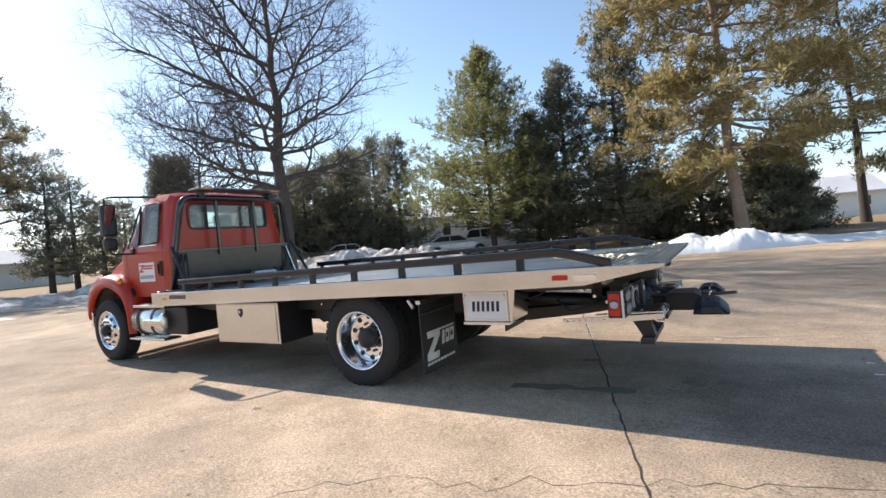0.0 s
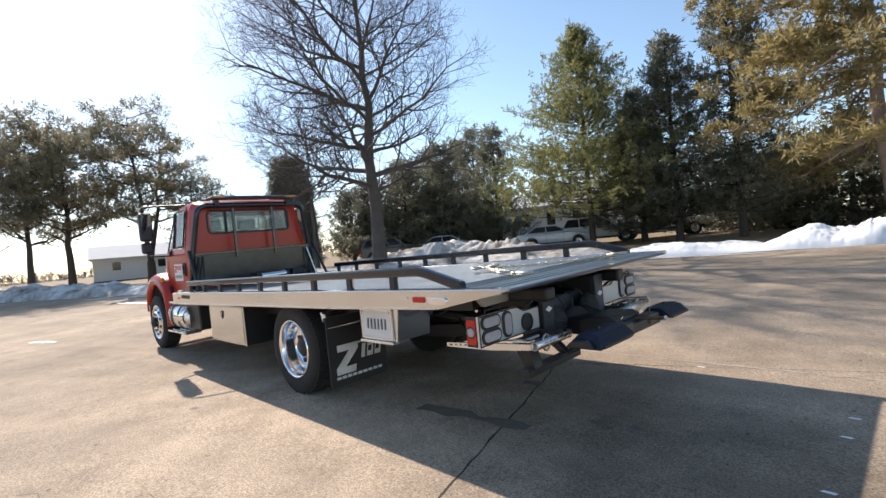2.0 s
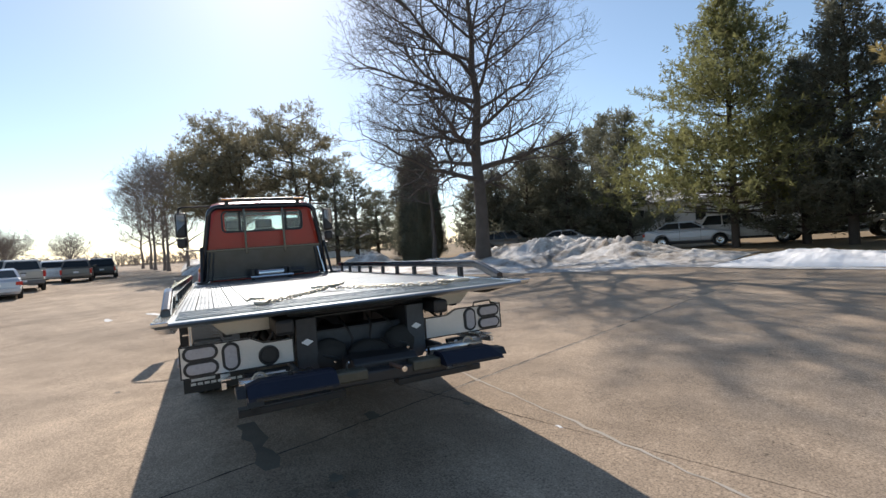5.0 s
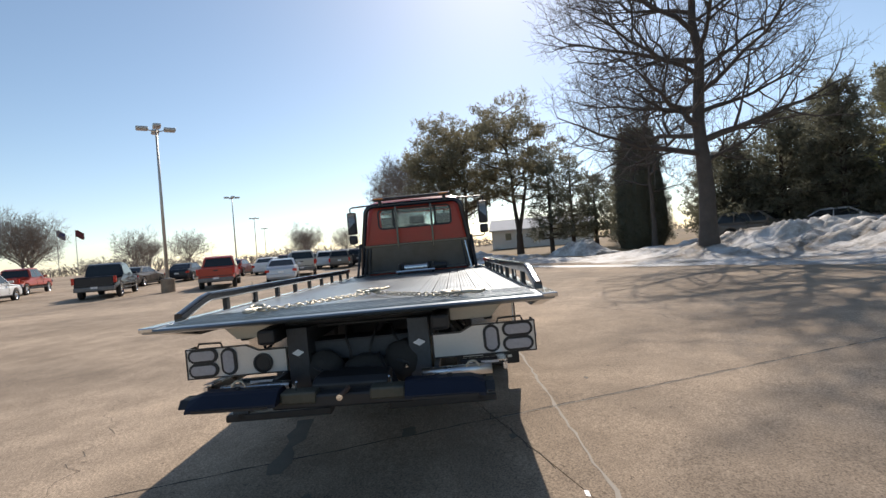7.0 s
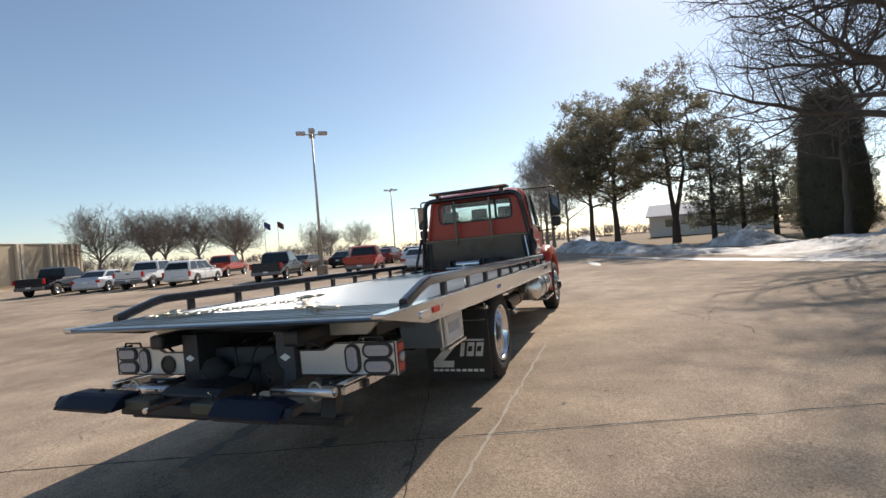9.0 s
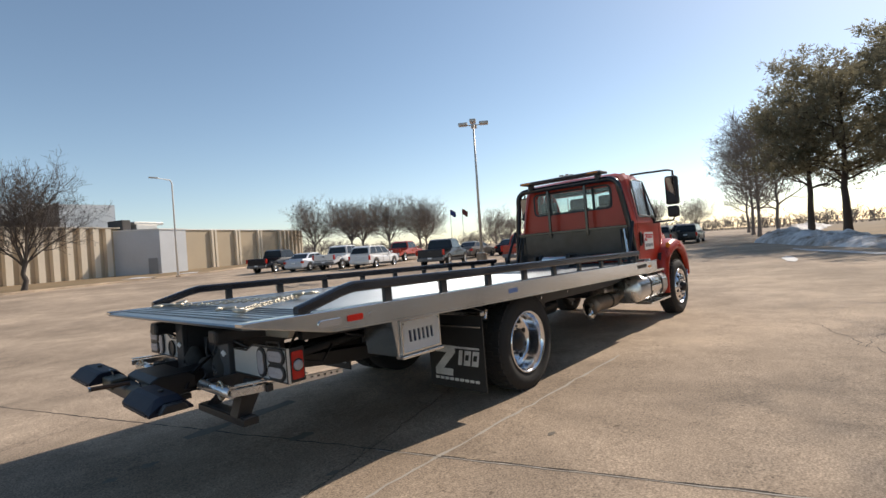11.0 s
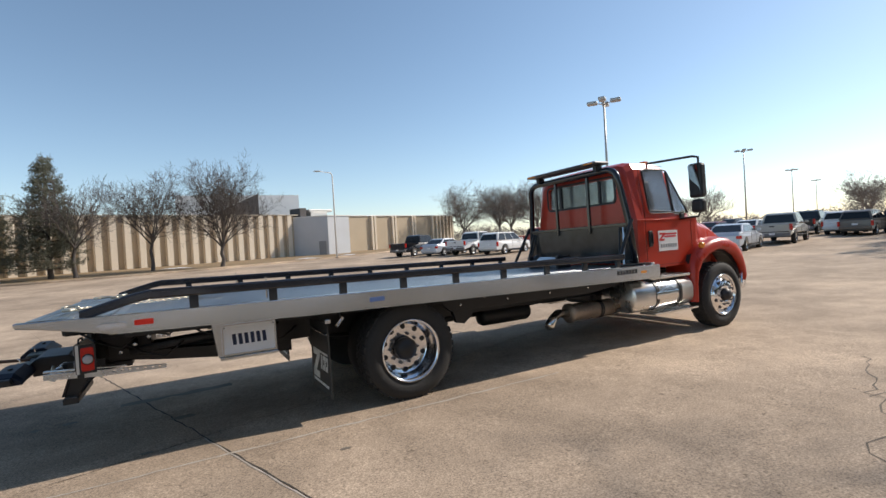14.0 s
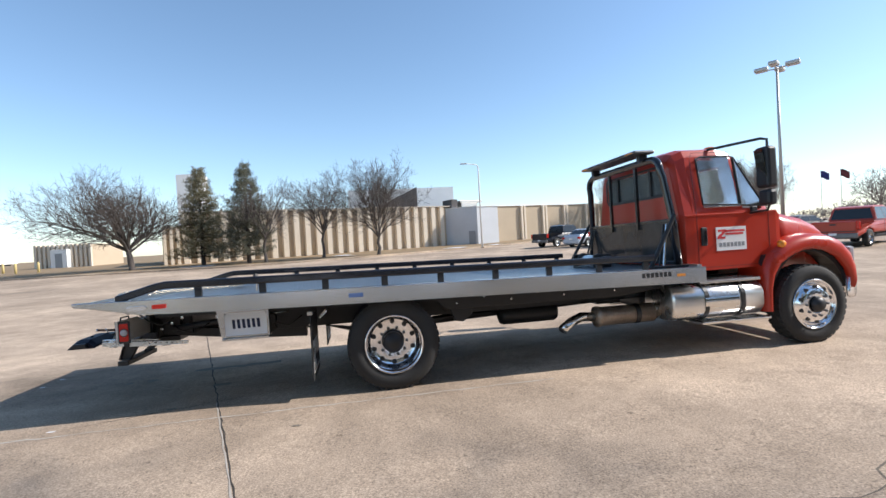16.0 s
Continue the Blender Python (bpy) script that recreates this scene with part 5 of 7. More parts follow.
# ---- trees ----
def bowed(p0, p1, p2, n, rnd, wob):
    """Points along a bent limb from p0 towards p2, drawn towards p1, with small kinks."""
    pts = []
    for k in range(n + 1):
        t = k / n
        p = p0 * ((1 - t) ** 2) + p1 * (2 * t * (1 - t)) + p2 * (t * t)
        if 0 < k:
            p = p + Vector((rnd.gauss(0, wob), rnd.gauss(0, wob), rnd.gauss(0, wob * 0.7))) * (0.4 + 0.6 * t)
        pts.append(p)
    return pts


def fork_out(wood, twigs, rnd, path, rs, level, levels, gaps, min_r, lift):
    """Side shoots along a limb, each with its own side shoots, down to fine twigs."""
    lens = [(b - a).length for a, b in zip(path, path[1:])]
    total = sum(lens)
    count = max(2, int(total / gaps[level] + rnd.random()))
    turn = rnd.uniform(0, 6.28)
    for k in range(count + 1):
        f = 0.16 + 0.84 * (k + rnd.random() * 0.7) / (count + 0.7)
        f = min(f, 0.995)
        s_ = f * total
        i = 0
        while i < len(lens) - 1 and s_ > lens[i]:
            s_ -= lens[i]
            i += 1
        at = path[i].lerp(path[i + 1], min(1.0, s_ / lens[i]))
        ahead = (path[i + 1] - path[i]).normalized()
        turn += 2.4 + rnd.gauss(0, 0.5)
        side = ahead.cross(Vector((0.3, 0.2, 1.0))).normalized()
        side = side * math.cos(turn) + ahead.cross(side) * math.sin(turn)
        open_a = radians(rnd.uniform(32, 62))
        d = (ahead * math.cos(open_a) + side * math.sin(open_a) + Vector((0, 0, lift))).normalized()
        ln = (0.34 + 0.30 * rnd.random()) * (total * (1.12 - 0.72 * f)) if level < 3 else gaps[3] * rnd.uniform(0.9, 2.2)
        ln = max(ln, gaps[3])
        r = max(min_r, rs[i] * rnd.uniform(0.42, 0.62))
        n = 4 if level == 1 else 3 if level == 2 else 1
        tip = at + d * ln
        p = bowed(at, at + d * ln * 0.5 + Vector((0, 0, -0.05 * ln)), tip + Vector((0, 0, 0.10 * ln)), n, rnd, 0.045 * ln)
        rr = [max(min_r * 0.55, r * (1 - 0.7 * q / n)) for q in range(n + 1)]
        (wood if level < 2 else twigs).bar(p, rr, 5 if level == 1 else 3)
        if level < levels:
            fork_out(wood, twigs, rnd, p, rr, level + 1, levels, gaps, min_r, lift)


def bare_tree(name, base, height, reach, trunk_r, seed, label, limbs=9, bole=0.3, min_r=0.01, lean=(0, 0), dome=True, bark=None, levels=3, gaps=(0, 0.45, 0.34, 0.26), lift=0.12, shift=(0, 0), low_rise=0.30):
    """A leafless tree: a tapered trunk, bowed limbs that reach out to its crown, and side shoots down to fine twigs.
    dome: the trunk ends in a fork and the limbs spread into a round head; else it runs on to the top."""
    rnd = random.Random(seed)
    wood, twigs = Sticks(), Sticks()
    t = thing(name, Matrix.Translation(on_ground(*base, -0.1)), label, "tree")
    stem_h = height * (bole + 0.10) if dome else height * 0.95
    n = 5 if dome else 12
    stem = bowed(Vector((0, 0, 0)), Vector((lean[0] * 0.3, lean[1] * 0.3, 0.5)) * stem_h, Vector((lean[0], lean[1], 1)) * stem_h, n, rnd, 0.012 * height if dome else 0.007 * height)
    srs = [trunk_r * (1.25 if k == 0 else 1.0 - (0.35 if dome else 0.93) * (k / n) ** (1.0 if dome else 0.85)) for k in range(n + 1)]
    wood.bar(stem, srs, 10)
    az = rnd.uniform(0, 6.28)
    for k in range(limbs):
        u = (k + 0.5 * rnd.random()) / limbs
        az += 2.4 + rnd.gauss(0, 0.25)
        f = (0.72 + 0.28 * u) if dome else bole + (0.97 - bole) * u
        i = min(int(f * n), n - 1)
        at = stem[i].lerp(stem[i + 1], f * n - i)
        if dome:
            rad = reach * math.sqrt(rnd.uniform(0.10, 1.0)) * rnd.uniform(0.9, 1.08)
            z = height * (1.0 - 0.42 * (rad / reach) ** 2.2) * rnd.uniform(0.93, 1.04)
            r0 = srs[i] * rnd.uniform(0.42, 0.62)
        else:
            rad = reach * math.sqrt(max(0.02, 1 - ((u - 0.22) / 0.80) ** 2)) * rnd.uniform(0.82, 1.10) * (0.85 + 0.15 * min(1, u * 6))
            z = at.z + rad * (low_rise + 1.15 * u ** 1.3) * rnd.uniform(0.8, 1.2)
            z = min(z, height * rnd.uniform(0.96, 1.03))
            r0 = max(0.03, srs[i] * rnd.uniform(0.42, 0.66))
        tip = Vector((at.x + math.cos(az) * rad + shift[0] * (1 - 0.5 * u), at.y + math.sin(az) * rad + shift[1] * (1 - 0.5 * u), z))
        knee = at.lerp(tip, 0.5) + Vector((0, 0, (0.10 if dome else -0.06) * (tip - at).length))
        m_ = 7
        p = bowed(at, knee, tip, m_, rnd, 0.022 * (tip - at).length)
        rr = [max(min_r, r0 * (1 - 0.86 * q / m_)) for q in range(m_ + 1)]
        wood.bar(p, rr, 6)
        fork_out(wood, twigs, rnd, p, rr, 1, levels, gaps, min_r, lift)
    flat_mesh("trunk", wood.verts, wood.faces, bark or BARK, t, True)
    tagged(flat_mesh("crown", twigs.verts, twigs.faces, bark or BARK, t), "fine bare twigs")
    return t


def needle_cloud(rnd, spots, spray, size, width):
    """Tufts of needles round many short twigs: slim leaves that stand out from each twig's axis."""
    k = len(spots)
    n = k * spray
    g = np.random.RandomState(rnd.randint(0, 10 ** 6))
    axis = np.array([s[3:6] for s in spots]) + g.normal(size=(k, 3)) * 0.38
    axis /= np.linalg.norm(axis, axis=1)[:, None] + 1e-9
    scale = np.repeat(size * g.uniform(0.65, 1.3, k), spray)[:, None]
    c = np.repeat(np.array([s[:3] for s in spots]), spray, axis=0)
    axis = np.repeat(axis, spray, axis=0)
    r = g.normal(size=(n, 3))
    r /= np.linalg.norm(r, axis=1)[:, None] + 1e-9
    d = axis * 0.6 + r * 0.85
    d /= np.linalg.norm(d, axis=1)[:, None] + 1e-9
    s = np.cross(d, g.normal(size=(n, 3)))
    s /= np.linalg.norm(s, axis=1)[:, None] + 1e-9
    ln = scale * g.uniform(0.45, 0.8, n)[:, None]
    c = c + axis * scale * g.uniform(-0.3, 0.9, n)[:, None]
    w = width * g.uniform(0.6, 1.3, n)[:, None]
    v = np.stack([c - s * w * 0.5, c + d * ln * 0.55 - s * w, c + d * ln, c + d * ln * 0.55 + s * w], 1).reshape(-1, 3)
    f = np.arange(4 * n).reshape(-1, 4)
    return v, f


def conifer(name, base, height, radius, seed, label, needles, bark=None, bare=0.12, trunk_r=0.2, whorls=16, per=7, dense=9, size=0.34, shape=0.75, ragged=0.35, lean=(0, 0), category="pine tree", lift=0.15, spray=16, width=0.06):
    """A conifer: straight trunk, whorls of limbs, and sprays of needles along their outer parts, with gaps between."""
    rnd = random.Random(seed)
    t = thing(name, Matrix.Translation(on_ground(*base, -0.1)), label, category)
    wood = Sticks()
    top = Vector((lean[0] * height, lean[1] * height, height))
    wood.bar([top * f for f in (0, 0.25, 0.5, 0.75, 1.0)], [trunk_r, trunk_r * 0.8, trunk_r * 0.6, trunk_r * 0.35, 0.03], 9)
    spots = []
    for k in range(whorls):
        f = bare + (1 - bare) * (k + rnd.random() * 0.5) / whorls
        reach = radius * ((1 - f) / (1 - bare)) ** shape
        reach += 0.25
        a0 = rnd.uniform(0, 6.28)
        for j in range(per):
            if rnd.random() < ragged * 0.35:
                continue
            a = a0 + 6.283 * j / per + rnd.gauss(0, 0.25)
            ln = reach * rnd.uniform(1 - ragged, 1.12)
            rise = rnd.uniform(-0.05, 0.25) + lift * (1 if f > 0.5 else 0.3)
            p0 = top * f
            tip = p0 + Vector((math.cos(a) * ln, math.sin(a) * ln, ln * rise))
            mid = p0.lerp(tip, 0.55) - Vector((0, 0, ln * 0.06))
            wood.bar([p0, mid, tip], [max(0.012, trunk_r * 0.22 * (1 - f * 0.6)), 0.016, 0.006], 4)
            m = max(3, int(dense * ln / radius * 1.2) + 2)
            for q in range(m):
                u = 0.28 + 0.72 * (q + rnd.random()) / m
                c = (p0.lerp(mid, u / 0.55) if u < 0.55 else mid.lerp(tip, (u - 0.55) / 0.45))
                sw = ln * 0.26 * (1.05 - u * 0.6)
                c = c + Vector((-math.sin(a), math.cos(a), 0)) * rnd.gauss(0, sw) + Vector((0, 0, rnd.gauss(0.05, 0.10)))
                o = (tip - p0).normalized() * 0.6 + Vector((0, 0, 0.45))
                spots.append((*c, *o))
    flat_mesh("trunk", wood.verts, wood.faces, bark or BARK_DARK, t, True)
    v, f = needle_cloud(rnd, spots, spray, size, size * width)
    flat_mesh("crown", v.tolist(), f.tolist(), needles, t)
    return t


def clump_pine(name, base, height, reach, low, seed, label, needles, bark, trunk_r, limbs=24, clump=0.95, per=22, size=0.5, spray=12, lean=(0, 0), fork=0.0, peak=0.35, rise=0.22, width=0.05, droop=0.0):
    """An old pine: a bare bole, crooked limbs and separate clumps of needles at their ends, with sky between."""
    rnd = random.Random(seed)
    t = thing(name, Matrix.Translation(on_ground(*base, -0.1)), label, "pine tree")
    wood, spots = Sticks(), []
    tops = [Vector((lean[0], lean[1], 1)) * height]
    if fork:
        tops = [Vector((lean[0] * height, lean[1] * height - 0.16 * reach, height)), Vector((lean[0] * height, lean[1] * height + 0.34 * reach, height * 0.86))]
    foot = Vector((0, 0, 0))
    split = Vector((lean[0], lean[1], 1)) * height * (fork or 0.12)
    stems = []
    wood.bar([foot, split * 0.5, split], [trunk_r * 1.2, trunk_r, trunk_r * 0.92], 9)
    for tp in tops:
        st = bowed(split, split.lerp(tp, 0.4) + Vector((0, (tp.y - split.y) * 0.25, 0)), tp, 8, rnd, 0.007 * height)
        wood.bar(st, [trunk_r * (0.9 if len(tops) == 1 else 0.7) * (1 - 0.88 * q / 8) for q in range(9)], 8)
        stems.append(st)
    az = rnd.uniform(0, 6.28)
    for k in range(limbs):
        f = low + (0.985 - low) * (k + 0.4 * rnd.random()) / limbs
        st = stems[k % len(stems)]
        i = min(range(8), key=lambda q: abs(st[q].z - f * height * (1.0 if k % len(stems) == 0 else 0.86)))
        at = st[i].lerp(st[i + 1], rnd.random())
        az += 2.4 + rnd.gauss(0, 0.3)
        g = (f - low) / (1 - low)
        prof = (0.70 + 0.30 * g / peak) if g < peak else math.sqrt(max(0.03, 1 - ((g - peak) / (1.04 - peak)) ** 2))
        rad = reach * prof * rnd.uniform(0.68, 1.10)
        tip = at + Vector((math.cos(az) * rad, math.sin(az) * rad, rad * (rise - droop * (1 - g) ** 2 + rnd.gauss(0, 0.10))))
        p = bowed(at, at.lerp(tip, 0.5) + Vector((0, 0, -0.05 * rad)), tip, 5, rnd, 0.03 * rad)
        r0 = max(0.03, trunk_r * 0.34 * (1 - 0.6 * g))
        wood.bar(p, [max(0.014, r0 * (1 - 0.8 * q / 5)) for q in range(6)], 5)
        m_ = max(2, int(rad / (clump * 0.85)) + 1)
        for q in range(m_):
            u = 1.0 - 0.62 * q / m_
            i2 = min(int(u * 5), 4)
            c = p[i2].lerp(p[i2 + 1], u * 5 - i2)
            off = Vector((-math.sin(az), math.cos(az), 0)) * rnd.gauss(0, 0.30 * rad * (0.4 + 0.6 * u)) + Vector((0, 0, rnd.gauss(0.10, 0.22)))
            c2 = c + off
            wood.bar([c, c2], [0.018, 0.008], 3)
            cs = clump * rnd.uniform(0.6, 1.15) * (1 if q else 0.85)
            for _ in range(int(per * rnd.uniform(0.7, 1.2))):
                w = Vector((rnd.gauss(0, 1), rnd.gauss(0, 1), rnd.gauss(0, 0.55))) * (cs * 0.46)
                o = (w * 0.9 + Vector((math.cos(az) * 0.25, math.sin(az) * 0.25, 0.35)))
                spots.append((*(c2 + w), *o.normalized()))
    flat_mesh("trunk", wood.verts, wood.faces, bark, t, True)
    v, f_ = needle_cloud(rnd, spots, spray, size, size * width)
    flat_mesh("crown", v.tolist(), f_.tolist(), needles, t)
    return t


# tall bare tree by the snow bank and the slim one behind it
bare_tree("bare_tree", (-15.5, 11.8), 18.6, 6.3, 0.40, 4, "tall bare deciduous tree with a wide spreading crown, standing in snow", limbs=32, bole=0.23, min_r=0.0065, lean=(-0.015, 0.01), dome=False, gaps=(0, 0.50, 0.36, 0.32), shift=(-0.4, -0.8), low_rise=0.24)
bare_tree("bare_tree", (-23.3, 12.7), 10.2, 4.2, 0.18, 9, "slim bare young tree beside a dark clipped conifer", limbs=18, bole=0.36, min_r=0.010, dome=False, gaps=(0, 0.5, 0.36, 0.3))

# conifers round the far side of the lot
conifer("pine_tree", (-9.4, 23.0), 12.8, 6.7, 21, "full green pine with a pointed crown, sunlit yellow-green at its foot", NEEDLE_GREEN, whorls=34, per=10, dense=21, bare=0.14, size=0.42, trunk_r=0.2, shape=0.98, ragged=0.52, lift=0.30, spray=17, width=0.065)
conifer("pine_tree", (-7.0, 24.6), 8.6, 2.9, 22, "dark green spruce in the shade of its neighbours", NEEDLE_DARK, whorls=24, per=10, dense=9, bare=0.04, shape=0.85, size=0.4, lift=0.35, width=0.065)
conifer("pine_tree", (-4.7, 23.6), 10.7, 2.8, 23, "dark pine with a narrow crown and upswept tips", NEEDLE_DARK, whorls=25, per=9, dense=9, bare=0.10, ragged=0.5, size=0.44, shape=0.68, lift=0.35, width=0.065)
conifer("pine_tree", (-1.7, 23.4), 12.4, 3.0, 24, "tall dark pine with gaps in its crown", NEEDLE_DARK, whorls=24, per=8, dense=9, bare=0.09, ragged=0.6, size=0.45, shape=0.66, lift=0.3, width=0.065)
clump_pine("pine_tree", (3.9, 21.2), 17.5, 5.5, 0.185, 25, "large yellow-green pine with a bare pink-brown leaning trunk", NEEDLE_YELLOW, BARK_PINE, 0.29, limbs=68, clump=0.72, per=12, size=0.46, spray=15, lean=(-0.06, 0.0), rise=0.26, width=0.075, droop=0.62, peak=0.16)
clump_pine("pine_tree", (9.9, 30.0), 15.5, 4.4, 0.24, 26, "open grey-green pine with a slender dark trunk", NEEDLE_BLUE, BARK_DARK, 0.24, limbs=40, clump=0.7, per=11, size=0.5, spray=14, rise=0.25, width=0.07, lean=(-0.04, 0.0), droop=0.3)
for k, (x, y, h, r) in enumerate(((2.0, 29.0, 5.6, 3.2), (5.0, 26.6, 4.4, 2.2), (6.3, 28.2, 4.2, 2.1), (-3.0, 29.5, 5.0, 3.0), (-0.6, 27.6, 4.4, 2.8))):
    conifer("pine_tree", (x, y), h, r, 27 + k, "dark low spruce behind taller pines and snow", NEEDLE_DARK, whorls=17, per=10, dense=12, bare=0.02, lift=0.05, width=0.09)
for k, (x, y, h, r) in enumerate(((-19.5, 21.0, 7.9, 2.7), (-22.5, 19.9, 6.9, 2.8), (-25.5, 19.2, 6.2, 2.6), (-29.0, 19.5, 5.8, 2.8), (-23.5, 23.5, 8.2, 2.7), (-20.8, 26.0, 9.6, 2.7), (-24.4, 28.0, 9.6, 2.8), (-17.6, 24.6, 9.0, 2.6), (-27.5, 24.0, 8.0, 2.8), (-21.2, 21.6, 4.6, 2.6), (-26.8, 20.6, 4.2, 2.6))):
    conifer("pine_tree", (x, y), h, r, 40 + k, "dark green pine in a dense row behind parked cars", NEEDLE_DARK, whorls=17, per=8, dense=9, bare=0.07, ragged=0.55, size=0.5, shape=0.62, lift=0.30)
column = conifer("clipped_conifer", (-28.2, 13.9), 7.9, 1.75, 60, "tall dark column-shaped conifer", NEEDLE_DARK, whorls=40, per=18, dense=12, bare=0.01, shape=0.30, ragged=0.06, size=0.22, lift=0.6, spray=12)
core = lathed((0, 0, 0), "z", [(0.05, 1.35), (0.8, 1.62), (2.5, 1.70), (4.5, 1.58), (6.0, 1.30), (7.0, 0.95), (7.6, 0.5), (7.9, 0.05)], 40)
for v in core.verts:
    v.co *= 1 + 0.10 * noise.noise(v.co * 1.3) + 0.06 * noise.noise(v.co * 5.0)
part("dense_foliage", core, NEEDLE_DARK, column, "close-clipped inner foliage")
# pines beyond the truck
clump_pine("pine_tree", (-37.0, 6.6), 12.5, 4.0, 0.36, 61, "tall pine with a forked trunk and an open crown", NEEDLE_GLARE, BARK_DARK, 0.30, limbs=40, clump=0.8, per=11, size=0.5, fork=0.14, rise=0.26, width=0.065)
clump_pine("pine_tree", (-40.6, 2.2), 11.4, 4.5, 0.27, 62, "broad pine with a rounded crown, olive needles lightened for glare", NEEDLE_GLARE, BARK_DARK, 0.28, limbs=44, clump=0.9, per=12, size=0.5, rise=0.40, width=0.07)
clump_pine("pine_tree", (-42.4, 0.0), 11.0, 4.3, 0.28, 63, "broad pine with a rounded crown, olive needles lightened for glare", NEEDLE_GLARE, BARK_DARK, 0.25, limbs=40, clump=0.9, per=12, size=0.5, rise=0.40, width=0.07)
for k, (x, y, h, r) in enumerate(((-33.0, 8.6, 7.3, 2.6), (-35.3, 10.9, 7.6, 2.8), (-36.5, 13.2, 6.4, 2.6), (-41.0, 17.0, 6.8, 2.4))):
    conifer("spruce_tree", (x, y), h, r, 70 + k, "dark spruce with drooping branches", NEEDLE_DARK, whorls=15, per=8, dense=8, bare=0.14, category="spruce tree", size=0.40, ragged=0.55, shape=0.62, lift=0.05)
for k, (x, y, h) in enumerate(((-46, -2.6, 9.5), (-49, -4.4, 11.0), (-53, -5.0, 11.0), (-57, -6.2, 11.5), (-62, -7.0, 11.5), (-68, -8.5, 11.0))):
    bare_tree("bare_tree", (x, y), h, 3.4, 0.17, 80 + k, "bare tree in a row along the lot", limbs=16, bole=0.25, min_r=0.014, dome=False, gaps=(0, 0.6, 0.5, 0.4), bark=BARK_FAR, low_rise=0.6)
# ---- parked vehicles ----
CAR_PAINT = {}


def paint(name, color, metal=0.0):
    if name not in CAR_PAINT:
        CAR_PAINT[name] = mat(name, color, 0.32, metal, var=0.06, scale=2, coat=0.2, spec=0.35)
    return CAR_PAINT[name]


def car_wheels(car, xs, half, r):
    for x in xs:
        for sd in (1, -1):
            w = part("wheel", lathed((x, sd * (half - 0.11), r), "y", [(-0.11, r * 0.62), (-0.11, r * 0.9), (-0.08, r), (0.08, r), (0.11, r * 0.9), (0.11, r * 0.62)], 22, caps=False), RUBBER, car, "", True)
            part("rim", lathed((x, sd * (half - 0.11), r), "y", [(sd * 0.09, r * 0.64), (sd * 0.05, r * 0.55), (sd * 0.07, r * 0.2), (sd * 0.09, r * 0.15), (sd * 0.091, 0.0)], 14, caps=False), ALU, w, "", True)


def arch(x, r):
    return [(x + (r + 0.06) * math.cos(radians(a)), r + (r + 0.06) * math.sin(radians(a))) for a in range(0, 181, 30)]


